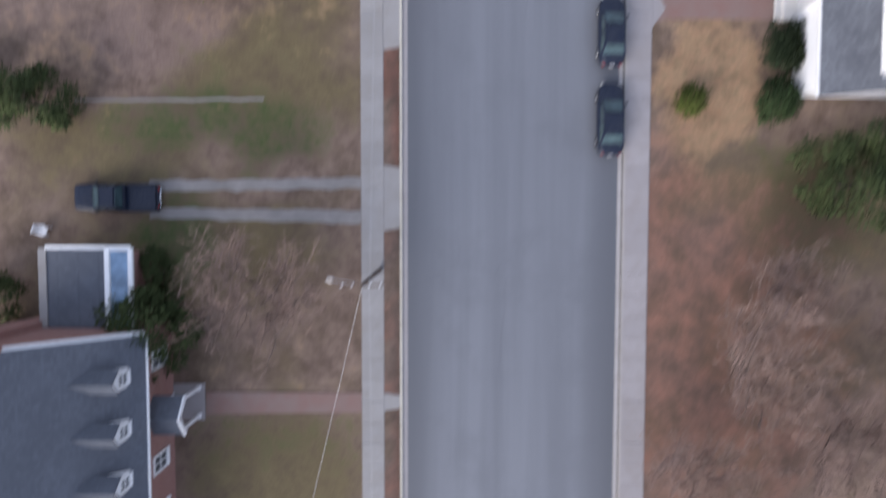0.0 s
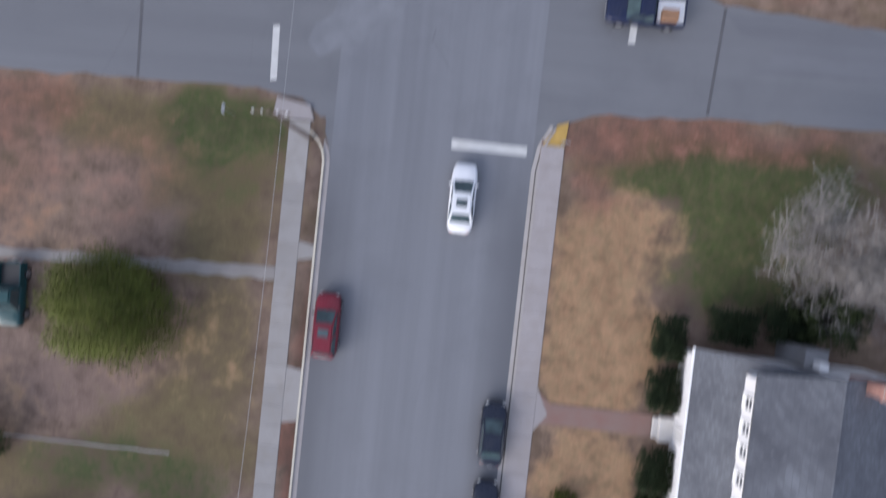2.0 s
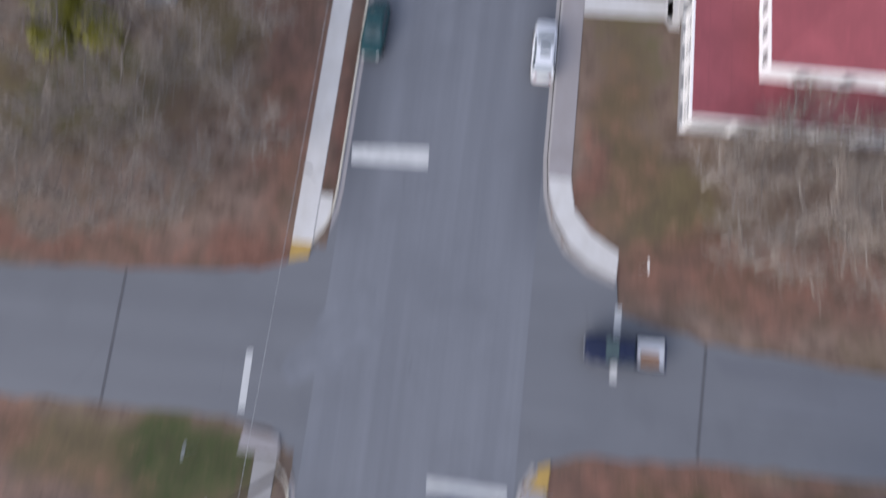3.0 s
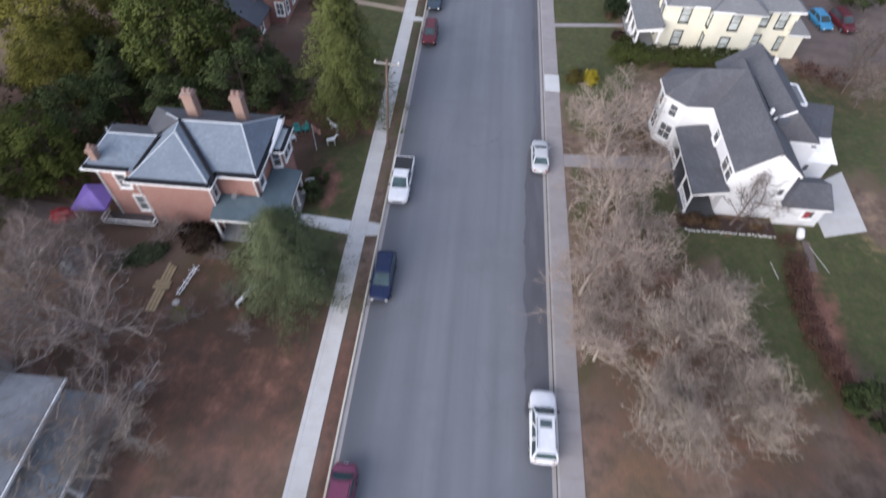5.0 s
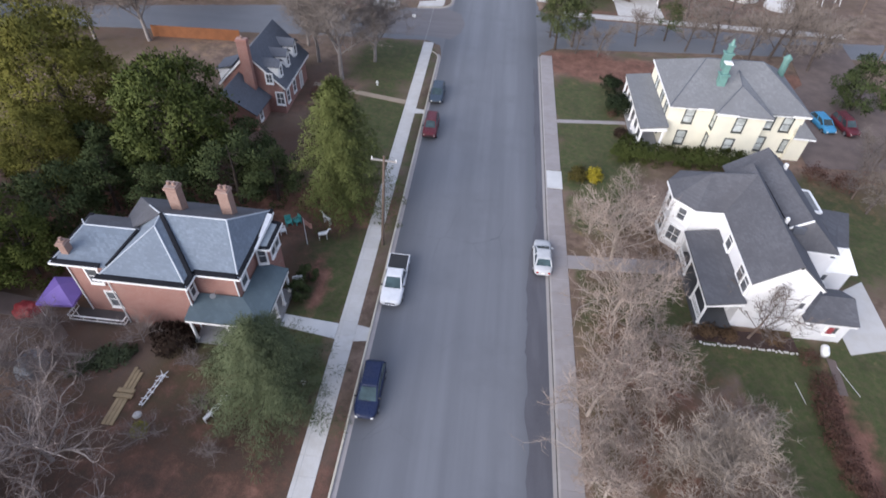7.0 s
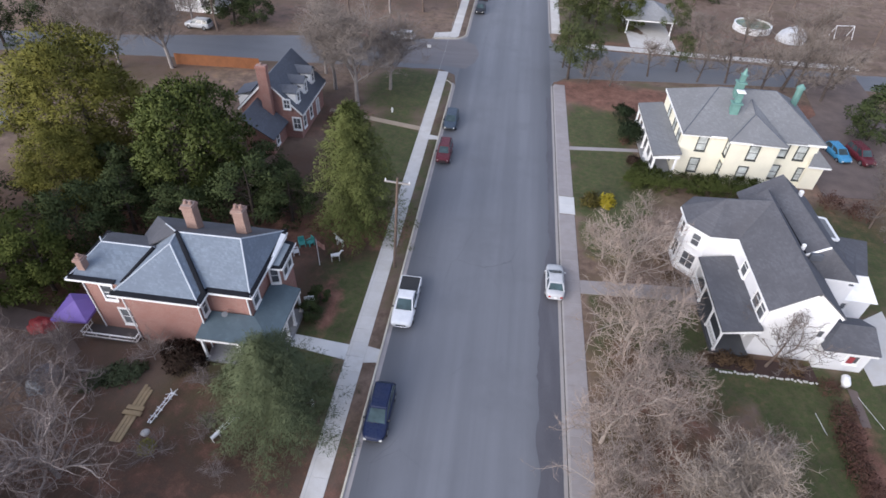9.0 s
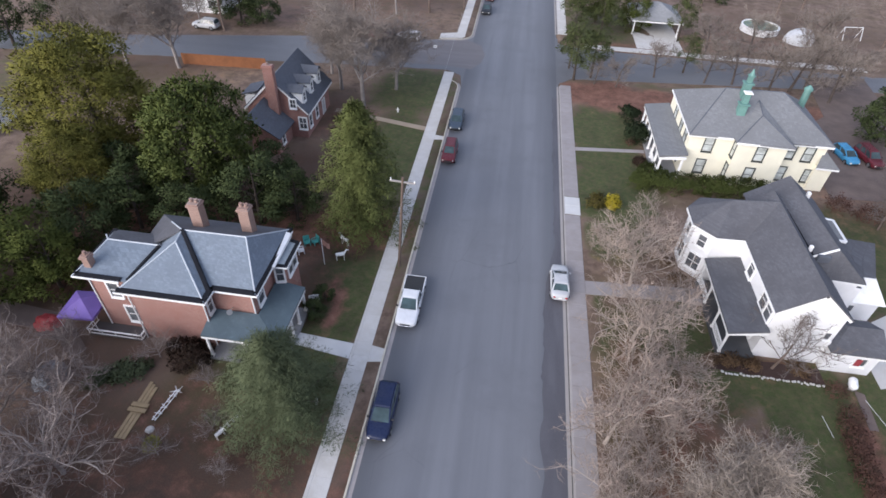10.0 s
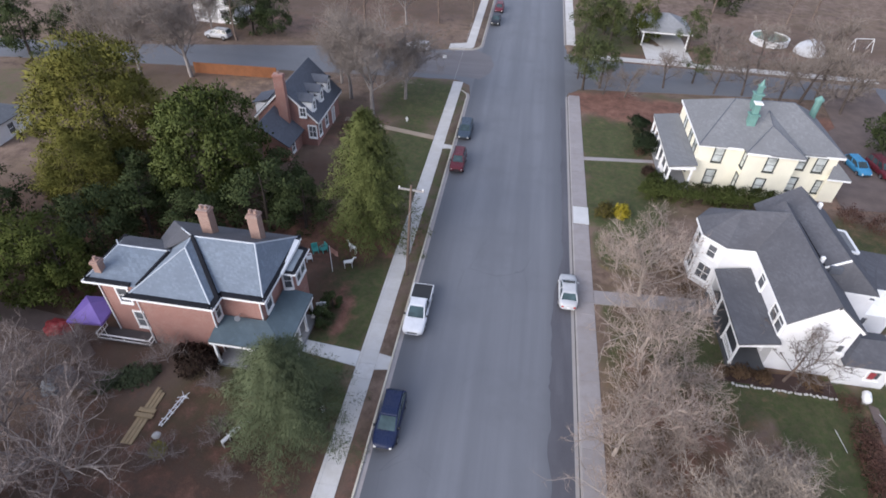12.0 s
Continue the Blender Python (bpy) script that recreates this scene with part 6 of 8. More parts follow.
PALE = "pale-barked leafless tree with a wide haze of twigs"
GREY = "grey leafless tree with spreading limbs and twigs"
REDDISH = "low leafless tree with reddish-brown twigs"
place(bare_tree(11, 8.2, 4.4, BARK_STREET, TWIG_STREET, PALE, .12, 10, 1.1, stout=.78, twigs=.8), [(18.6, 103.6, 1.15, 140), (19.2, 110.6, 1.1, 0), (16.8, 96.6, 1.05, 260), (21.6, 116.0, .85, 300), (15.5, 93.2, 1.05, 200), (20.6, 94.6, .8, 20), (15.4, 88.0, .85, 80)], "bare trees along the walk")
place(bare_tree(12, 7.8, 4.4, BARK_STREET, TWIG_STREET, PALE, .10, 10, 1.1, stout=.78, twigs=.8), [(21.4, 107.0, .8, 200), (21.2, 100.2, .85, 100), (16.2, 87.0, .8, 300), (17.4, 114.2, .7, 20), (18.4, 92.0, .75, 40)], "bare trees along the walk")
place(bare_tree(10, 7.0, 4.4, BARK_STREET, TWIG_TAN, "broad leafless tree with dense pinkish-grey twigs", .12, 11, 1.6, stout=.5), [(23.0, 89.4, (1.08, 1.08, .95), 30), (20.6, 82.0, .95, 290), (26.0, 83.2, .8, 130)], "dense bare trees")
place(bare_tree(41, 8.6, 5.6, bark("pinkish_grey_bark", (0.205, 0.17, 0.157), (0.40, 0.345, 0.315)), bark("pinkish_grey_twigs", (0.128, 0.098, 0.088), (0.225, 0.18, 0.162)), "wide leafless tree with a tangle of pinkish-grey twigs", .12, 11, 1.15, stout=1.3, twigs=.6), [(-22.0, 84.9, 1.05, 0), (-28.2, 87.0, .9, 120), (-25.6, 79.6, .95, 220), (-17.6, 78.4, .85, 300), (-31.8, 92.4, .6, 40), (-33.5, 82.0, .95, 170), (-28.4, 95.0, .42, 20), (-20.6, 95.2, .36, 70), (-24.4, 91.6, .40, 200), (-15.6, 93.4, .24, 30), (-13.4, 89.6, .26, 100), (-16.4, 87.2, .3, 250), (-25.8, 90.0, .55, 140), (-29.6, 91.2, .6, 60), (-29.2, 77.0, 1.0, 80), (-11.4, 86.6, .22, 10)], "tangled bare trees")
place(bare_tree(13, 9.0, 4.8, BARK_GREY, TWIG_GREY, GREY), [(44.5, 95, 0.9, 10), (46, 86, 0.9, 70), (-31.0, 76.5, 0.9, 10)], "grey bare trees")
place(bare_tree(14, 8.4, 4.6, BARK_PALE, TWIG_TAN, "tan-grey leafless tree with dense twigs", .18, 9, .9, twigs=.85), [(-14.4, 69.8, 0.8, 80), (-18.6, 59.0, 1.0, 300), (31.2, 54.6, 1.05, 20), (36.5, 50.8, 0.9, 190), (-24.0, 51.0, 0.95, 70), (-8.6, 56.8, 0.75, 10), (-31, 56, 1.0, 140), (26.0, 53.0, 0.7, 240), (-13.2, 61.6, 0.95, 200), (-23.8, 54.8, 0.95, 20), (27.2, 57.2, 0.9, 130), (33.0, 59.2, 0.9, 300), (24.5, 57.0, 0.85, 30), (29.5, 60.2, 0.95, 170), (36.5, 58.5, 1.0, 80), (-12.2, 54.0, 0.7, 150), (-9.8, 66.0, 0.75, 20), (-15.5, 63.5, 0.9, 260), (-18.6, 73.4, .9, 130), (-15.8, 77.2, .8, 220)] + [(-22.0, 58.0, 0.95, 330), (-27.0, 70.5, 0.8, 40), (-11.0, 60.0, 0.7, 100), (-24.5, 75.5, 0.7, 190), (-20.5, 66.0, 0.85, 100), (-29.5, 62.0, 1.0, 210), (-28.0, 50.5, 0.85, 60), (-17.0, 52.0, 0.85, 10), (-14.0, 50.6, 0.75, 80), (-20.5, 49.6, 0.75, 220), (-33.5, 67.0, 1.0, 120), (-26.0, 64.0, 0.9, 160), (-16.5, 56.5, 0.85, 310), (-33, 49.6, 0.8, 20), (28.4, 51.4, 0.8, 60), (34.4, 55.2, 0.95, 110)], "tan bare trees")
place(bare_tree(19, 7.2, 5.6, BARK_GREY, bark("silver_twigs", (0.185, 0.170, 0.160), (0.28, 0.26, 0.245)), "silver-grey leafless tree with a fine dense crown", .16, 11, 1.35, stout=.5), [(31.8, 28.6, 1.0, 50), (36.6, 27.0, .9, 200)])
place(bare_tree(15, 6.0, 4.6, BARK_BROWN, TWIG_RED, REDDISH, .14, 10), [(20.8, -9.4, 1.15, 0), (-11.4, -5.0, (1.2, 1.1, .9), 40), (27.5, -14.5, 1.1, 100), (24.0, -3.6, .75, 200), (35.8, -3.5, .8, 300), (17.5, -17, .9, 50), (31.5, -8.0, .95, 20), (23.5, -21, 1.0, 70), (35, -16, 1.0, 170), (27.6, 93.6, .42, 60), (26.2, 92.0, .3, 200)], "low bare trees beside the sidewalk")
TWIG_FAR = bark("tan_grey_twigs", (0.150, 0.124, 0.106), (0.235, 0.198, 0.172))
place(bare_tree(16, 13.5, 6.4, BARK_GREY, TWIG_FAR, "tall leafless tree with fine upright twigs by the far corner", .2, 11, 1.5, rise=.7), [(-15.1, 141.6, (1.35, 1.35, 1.08), 0), (-19.6, 146.0, (1.2, 1.2, .95), 140), (-11.6, 147.6, (1.1, 1.1, .85), 250), (-22.6, 151.0, .95, 310), (-46.4, 148.0, (1.3, 1.3, 1.05), 90), (-54, 146.4, 1.0, 200), (-18.2, 180.0, .9, 60), (-60.5, 149.0, .95, 30), (-52.0, 166.5, .7, 260)], "bare trees by the far street")
place(bare_tree(18, 13.0, 6.0, BARK_BROWN, TWIG_FAR, "tall brown leafless tree beyond the far street", .3, 8, .56), [(-12.0, 182.5, .95, 140), (-26.0, 178.0, 1.0, 60), (-58.0, 178.0, .9, 10), (60, 176, .85, 200), (-33, 190, 1.0, 100), (-68, 170, 1.0, 30), (-74, 182, 1.0, 80), (-47, 188, 1.0, 200), (-20, 196, 1.0, 300), (-8, 200, .9, 20), (30, 196, .9, 110), (44, 200, 1.0, 10), (58, 196, .9, 60), (74, 184, 1.0, 140), (66, 160, .8, 70), (-62, 186, .9, 250), (-82, 168, 1.0, 10), (-40, 200, 1.0, 170)] + [(22, 206, 1.0, 40), (-65.5, 150, .95, 120), (-60, 166, 1.0, 15), (-46.5, 164.6, .9, 115), (-70, 160.5, 1.0, 215), (-5.5, 186, .8, 80), (-30, 206, 1.0, 210), (-55, 200, 1.1, 330), (-90, 180, 1.1, 40), (66, 204, 1.0, 20), (84, 172, 1.0, 220), (-12, 212, 1.0, 130), (-72, 196, 1.1, 190)], "bare trees beyond the far street")
place(bare_tree(17, 8.0, 3.2, bark("dim_brown_bark", (0.060, 0.046, 0.040), (0.115, 0.092, 0.080)), TWIG_FAR, "slim leafless street tree", .16, 8, .9, stout=.7), [(28.6, 161.0, 1.15, 0), (22.0, 155.8, .9, 100), (36.5, 160.6, 1.1, 200), (41.0, 161.0, 1.3, 300), (45.6, 158.0, 1.45, 40), (49.6, 160.2, 1.7, 130), (54.5, 157.0, 1.5, 20), (52.6, 162.0, 1.5, 250), (46.8, 173.6, 1.5, 10), (57.0, 175.0, 1.6, 100), (39.5, 174.0, 1.3, 310), (56.0, 126.0, .9, 160), (48.5, 122.0, .8, 210), (52.5, 132, .9, 90), (58, 162, 1.3, 60), (18.6, 156.2, .75, 200)], "slim bare trees")

place(bare_tree(43, 5.6, 3.0, BARK_BROWN, bark("dark_fine_twigs", (0.10, 0.085, 0.08), (0.17, 0.145, 0.135)), "small open-branched leafless tree in the flower bed", .2, 7, .8, stout=.6, twigs=.7), [(30.2, 102.5, 1.25, 0), (48.0, 124.5, 1.1, 90), (51.5, 128.5, 1.2, 200)])
place(evergreen(21, "egg", 6.9, 13.2, .36, .5, 17, LEAF_MAGNOLIA, "broad dark magnolia with glossy leaves", 1900, .1, 1.0, "magnolia_tree", lumps=.3, lump=.19), [(-26.9, 117.4, (.86, .86, 1.02), 0)])
place(evergreen(22, "egg", 6.4, 17.0, .32, .36, 23, LEAF_PINE, "tall yellow-green evergreen with ragged crown", 1700, .0, 1.6, "evergreen_tree", taper=.42, lumps=.38, lump=.21), [(-40.4, 120.6, (1.2, 1.2, 1.02), 0), (-38.4, 112.6, (.72, .72, .6), 130)])
place(evergreen(23, "egg", 4.6, 9.5, .36, .42, 13, LEAF_DARK, "dark evergreen tree behind the brick house", 520, .1, .5, "evergreen_tree", lumps=.4, lump=.24), [(-19.2, 113.4, .95, 0), (-31.0, 110.4, .8, 60), (-33.6, 106.6, .85, 200), (-45.0, 107.2, .95, 90), (-34.0, 114.6, .8, 300), (-15.6, 114.6, .72, 20), (-25.0, 110.6, .72, 140), (-20.0, 119.0, .7, 220), (-45.0, 168.6, .95, 40), (-76.5, 150.5, 1.0, 80), (-70.5, 155.5, .9, 10), (56.5, 145.5, .9, 100), (28.3, 2.8, (.9, .85, .62), 0), (33.8, 24.2, .5, 30), (-41.0, 169.0, .85, 160), (-19.0, 107.6, .5, 90), (48, 204, 1.1, 20)])
place(evergreen(24, "egg", 4.4, 10.0, .38, .36, 13, LEAF_YARD, "green evergreen tree at the yard's edge", 620, .1, .6, "evergreen_tree", lumps=.45, lump=.24), [(-36.4, 101.4, 1.0, 0), (-41.5, 95.5, 1.0, 120), (-37.6, 92.4, .75, 40), (-47, 101, 1.1, 200), (-33.4, 101.0, .72, 80), (27.0, 182.5, .8, 20), (20.5, 184.5, .8, 100)])
place(evergreen(25, "cone", 5.7, 10.0, .30, .11, 48, LEAF_CEDAR, "broad blue-green cedar with drooping feathery sprays", 1700, .45, .4, "cedar_tree", lumps=.42, power=.52), [(-8.5, 91.4, .98, 0)])
place(evergreen(26, "cone", 5.5, 14.6, .34, .18, 32, LEAF_CONE, "conical green cedar with layered boughs", 1700, .4, .4, "cedar_tree", lumps=.38, power=.58), [(-8.3, 114.7, (1.0, 1.0, .98), 0)])
place(evergreen(27, "egg", 2.9, 7.8, .40, .22, 12, LEAF_PINE_BLUE, "open-crowned pine by the far corner", 260, .0, 2.4, "pine_tree", taper=.3, lumps=.6, lump=.3), [(15.4, 157.2, 1.1, 0), (18.2, 158.6, .95, 100), (14.8, 161.6, .75, 200), (21.0, 177.0, 1.1, 30), (17.4, 181.5, 1.2, 250), (33.8, 164.0, .8, 20), (15.8, 174.8, .95, 140), (35.2, 178.0, .9, 70)])
place(evergreen(28, "egg", 4.4, 5.4, .21, .28, 24, LEAF_LAWN, "rounded yellow-green evergreen on the lawn", 1500, .05, .1, "evergreen_tree", taper=.2, lumps=.32), [(-16.2, 19.6, (1.12, .94, .9), 0)])
place(evergreen(29, "egg", 2.6, 5.0, .30, .42, 15, LEAF_DARK, "small dark evergreen beside the house", 300, .1, .3, "evergreen_tree", lump=.24), [(-19.2, -7.5, 1.2, 0), (-26.2, 7.9, .95, 80), (-19.1, -3.4, (.4, .7, .5), 10), (-30.2, -5.2, .8, 20), (-31.0, 9.5, .8, 140), (35.8, 84.5, .8, 60), (-9.5, 101.6, .42, 30), (-9.2, 103.8, .38, 110)])

place(shrub(31, 1.1, 1.6, 1.5, .17, foliage("clipped_yew", (.010, .017, .009), (.030, .042, .020)), "clipped boxy dark green foundation shrub", 220, 24, "shrub", True), [(23.5, 21.6, .92, 0), (23.5, 17.9, .9, 4), (23.5, 12.1, .92, -3), (27.8, 22.9, .95, 86), (31.6, 23.5, 1.0, 92), (34.8, 24.0, .9, 90), (22.9, 139.6, 1.15, 0), (22.8, 145.4, .9, 30)], "foundation shrubs")
place(shrub(37, 1.5, 1.5, 1.7, .2, foliage("corner_laurel", (.016, .030, .012), (.046, .070, .028)), "rounded green shrub at the house corner", 130, 18), [(23.6, 8.6, 1.0, 0)])
place(shrub(39, 1.5, 1.5, 1.7, .18, foliage("dull_russet_leaf", (.018, .015, .010), (.052, .032, .024)), "dark russet shrub beside the porch", 120, 22), [(-17.9, 95.4, 1.1, 0), (-19.4, 96.2, .7, 50), (22.9, 133.4, .6, 20)])
place(shrub(38, 2.2, 1.3, .8, .26, LEAF_CEDAR, "heap of cut evergreen branches in the yard", 90, 20, "brush_pile"), [(-22.4, 93.4, .85, 28), (-24.2, 92.4, .6, 60)])
place(shrub(32, 1.4, 1.4, 1.5, .18, LEAF_RED, "rounded russet shrub losing its leaves", 90, 8), [(34.3, 97.5, .7, 10), (34.1, 95.3, .75, 40), (34.0, 93.0, .75, 70), (34.2, 90.4, .8, 120), (34.6, 87.8, .8, 10), (35.0, 98.6, .7, 30), (34.6, 96.4, .8, 100), (34.2, 94.2, .75, 160), (34.4, 91.8, .8, 200), (34.8, 89.2, .8, 260), (35.2, 86.6, .8, 260), (34.6, 100.8, .65, 20), (-17.2, 136.4, .8, 50), (22.2, 138.2, .5, 40), (44.8, 128.0, 1.0, 20), (47.6, 126.4, 1.1, 90)], "russet shrubs")
place(shrub(40, 1.1, .8, .6, .16, foliage("dry_bed_leaf", (.055, .035, .022), (.15, .095, .055)), "low dry brown perennials in the flower bed", 70, 14), [(26.8, 102.6, 1.0, 0), (28.6, 102.5, .8, 60), (32.4, 102.6, .9, 120), (25.2, 102.4, .7, 30), (23.9, 112.2, .9, 10), (23.4, 114.6, .8, 50)])
place(shrub(33, 3.9, 1.5, 1.7, .17, LEAF_BOX, "long clipped green hedge", 420, 24, "hedge", True), [(26.4, 128.2, 1.0, -5), (33.2, 128.2, 1.0, 2), (22.9, 129.6, .7, 60)], "hedge by the yellow house")
place(shrub(34, 1.1, 1.1, 1.5, .2, LEAF_HEDGE, "olive green round shrub beside the walk"), [(17.6, 8.6, .9, 10)])
place(shrub(42, 1.0, 1.0, 1.6, .18, foliage("bronze_leaf", (.038, .034, .010), (.095, .080, .024)), "bronze-green shrub beside the golden one"), [(16.7, 123.5, 1.0, 0)])
place(shrub(35, .8, .8, 1.5, .2, LEAF_YELLOW, "golden-yellow upright shrub beside the walk"), [(18.6, 123.6, 1.0, 0)])
place(shrub(36, .75, .75, .7, .18, foliage("lime_shrub", (.16, .16, .02), (.30, .28, .05)), "low yellow-green shrub in the yard"), [(-17.2, 87.8, .68, 0), (-26.2, 66.6, 2.6, 0), (-28.6, 67.8, 2.2, 50), (-23.6, 65.0, 1.9, 100), (-27.4, 64.2, 2.0, 10)])


# ---- vehicles ----
def loft(stations, ring):
    bm = bmesh.new()
    rings = []
    for s in stations:
        rings.append([bm.verts.new(p) for p in ring(*s)])
    n = len(rings[0])
    for a, b in zip(rings, rings[1:]):
        for k in range(n):
            bm.faces.new((a[k], a[(k + 1) % n], b[(k + 1) % n], b[k]))
    bm.faces.new(rings[0][::-1])
    bm.faces.new(rings[-1])
    return bm


def body_ring(y, w, zb, zt):
    half = [(w * 0.82, zb), (w * 0.97, zb + 0.1), (w, zb + (zt - zb) * 0.5), (w * 0.98, zt - 0.16), (w * 0.93, zt - 0.05), (w * 0.80, zt), (w * 0.4, zt + 0.025)]
    return [(x, y, z) for x, z in half] + [(-x, y, z) for x, z in half[::-1]]


def panel(parent, name, quad, mat, inset=0.06, lift=0.012):
    """A pane on a four-cornered face, drawn in from its edges and a little proud."""
    q = [Vector(p) for p in quad]
    c = sum(q, Vector()) / 4
    n = (q[1] - q[0]).cross(q[3] - q[0]).normalized()
    if n.dot(c - Vector((0, c.y * 0.6, 0.9))) < 0:
        n = -n
    ins = [p + (c - p).normalized() * inset for p in q]
    bm = bmesh.new()
    top = [bm.verts.new(p + n * lift) for p in ins]
    low = [bm.verts.new(p - n * 0.01) for p in ins]
    bm.faces.new(top)
    bm.faces.new(low[::-1])
    for k in range(4):
        bm.faces.new((top[k], low[k], low[(k + 1) % 4], top[(k + 1) % 4]))
    return part(name, bm, mat, parent)


# cabin base (rear, front), cabin roof (rear, front), belt and roof heights, body stations
SEDAN_FORM = (.13, .76, .27, .56, .93, 1.42, [(0, .58, .42, .74), (.012, .74, .32, .86), (.05, .88, .26, .94), (.12, .97, .22, .97), (.3, 1, .2, .96), (.62, 1, .2, .94), (.78, .99, .2, .90), (.88, .94, .22, .84), (.95, .84, .26, .76), (.985, .70, .34, .70), (1, .52, .42, .62)])
HATCH_FORM = (.03, .76, .10, .55, .95, 1.5, [(0, .66, .42, .86), (.012, .82, .3, .96), (.05, .92, .24, 1.0), (.12, .98, .22, 1.0), (.3, 1, .2, .98), (.62, 1, .2, .96), (.78, .99, .2, .92), (.88, .95, .22, .86), (.95, .85, .26, .78), (.985, .72, .34, .72), (1, .54, .42, .62)])
SUV_FORM = (.02, .74, .06, .58, 1.08, 1.80, [(0, .88, .5, 1.0), (.012, .95, .38, 1.1), (.08, .99, .3, 1.12), (.3, 1, .28, 1.1), (.62, 1, .28, 1.09), (.76, 1, .28, 1.06), (.90, .96, .3, .99), (.96, .88, .34, .93), (.988, .78, .4, .86), (1, .64, .5, .76)])
PICKUP_FORM = (.40, .76, .43, .61, 1.08, 1.82, [(0, .90, .5, .78), (.012, .96, .42, .82), (.08, 1, .36, .82), (.38, 1, .34, .82), (.395, 1, .34, 1.06), (.62, 1, .34, 1.08), (.76, 1, .34, 1.06), (.92, .97, .36, .98), (.97, .91, .4, .93), (.99, .83, .44, .88), (1, .72, .52, .78)])
STYLES = {"sedan": SEDAN_FORM, "hatch": HATCH_FORM, "suv": SUV_FORM, "pickup": PICKUP_FORM}


def car(style, x, y, heading, L, W, paint, label, name="car", bed=None, sunroof=False, lights_on=False, topper=None):
    """heading: degrees anticlockwise from facing up the street."""
    cb0, cb1, cr0, cr1, belt, top, st = STYLES[style]
    C = empty(name, pose(x, y, 0.0, 0, 0, heading))
    tagged(C, label, "truck" if style == "pickup" else "car")
    hw = W / 2
    part("body", loft([(-L / 2 + u * L, w * hw, zb, zt) for u, w, zb, zt in st], body_ring), paint, C, smooth=True)
    Y = lambda u: -L / 2 + u * L
    bw, rw = hw * .93, hw * .74
    base = [(-bw, Y(cb0), belt), (bw, Y(cb0), belt), (bw * .9, Y(cb1), belt - .03), (-bw * .9, Y(cb1), belt - .03)]
    roof = [(-rw, Y(cr0), top - .02), (rw, Y(cr0), top - .02), (rw * .96, Y(cr1), top - .03), (-rw * .96, Y(cr1), top - .03)]
    bm = solid(bmesh.new(), base + roof, [(0, 1, 2, 3), (4, 5, 6, 7), (0, 1, 5, 4), (1, 2, 6, 5), (2, 3, 7, 6), (3, 0, 4, 7)])
    bmesh.ops.bevel(bm, geom=[e for e in bm.edges if all(v.co.z > belt + .1 for v in e.verts)], offset=.09, segments=2, affect="EDGES")
    cab = part("cabin", bm, topper or paint, C, smooth=False)
    panel(cab, "windshield", [base[3], base[2], roof[2], roof[3]], WINDSHIELD, .13)
    panel(cab, "rear_window", [base[0], base[1], roof[1], roof[0]], WINDSHIELD, .14)
    mid = (cb0 * .45 + cb1 * .55)
    for sx in (0, 1):
        a, b, c, d = ((base[1], base[2], roof[2], roof[1]) if sx else (base[0], base[3], roof[3], roof[0]))
        A, B, Cc, D = Vector(a), Vector(b), Vector(c), Vector(d)
        cuts = (0, .52, 1) if style in ("sedan", "pickup", "hatch") else (0, .34, .66, 1)
        for u, v in zip(cuts, cuts[1:]):
            panel(cab, "side_window", [A.lerp(B, u), A.lerp(B, v), D.lerp(Cc, v), D.lerp(Cc, u)], CARGLASS, .10)
    if sunroof:
        part("sunroof", boxed(-rw * .55, rw * .55, Y(cr1) - .95, Y(cr1) - .4, top - .03, top + .004), CARGLASS, cab)
    if style == "suv":
        for sx in (-1, 1):
            part("roof_rail", rod((sx * rw * .86, Y(cr0) + .3, top + .05), (sx * rw * .86, Y(cr1) - .3, top + .05), .025, sides=6), BLACKPLASTIC, cab)
    wheel_r = .33 if style in ("sedan", "hatch") else .39
    for sx in (-1, 1):
        for wy in (Y(.19), Y(.81)):
            t = part("wheel", rod((sx * (hw - .22), wy, wheel_r), (sx * (hw + .005), wy, wheel_r), wheel_r, wheel_r, 16), RUBBER, C)
            part("rim", rod((sx * (hw - .05), wy, wheel_r), (sx * (hw + .02), wy, wheel_r), wheel_r * .62, wheel_r * .55, 12), RIM, t)
        hl = part("headlight", boxed(sx * hw * .58 - .15, sx * hw * .58 + .15, L / 2 - .17, L / 2 - .015, st[-1][3] - .16, st[-1][3] + .03, .03), LAMP, C)
        part("tail_light", boxed(sx * hw * .6 - .12, sx * hw * .6 + .12, -L / 2 - .005, -L / 2 + .09, st[0][3] - .16, st[0][3] + .03, .02), TAIL, C)
        part("mirror", boxed(sx * (hw + .02) - .09, sx * (hw + .02) + .09, Y(cb1) - .42, Y(cb1) - .26, belt - .02, belt + .14, .03), BLACKPLASTIC if style != "sedan" else paint, C)
    part("front_bumper", boxed(-hw * .6, hw * .6, L / 2 - .09, L / 2 + .03, .38, .52, .03), BLACKPLASTIC if style in ("suv", "hatch") else CHROME if style == "pickup" else paint, C)
    part("grille", boxed(-hw * .45, hw * .45, L / 2 - .05, L / 2 + .012, .54, st[-1][3] - .03, .02), BLACKPLASTIC, C)
    part("rear_bumper", boxed(-hw * .66, hw * .66, -L / 2 - .04, -L / 2 + .09, .42, .56, .03), CHROME if style == "pickup" else paint, C)
    part("number_plate", boxed(-.16, .16, -L / 2 - .052, -L / 2 - .02, .58, .70), TRIM, C)
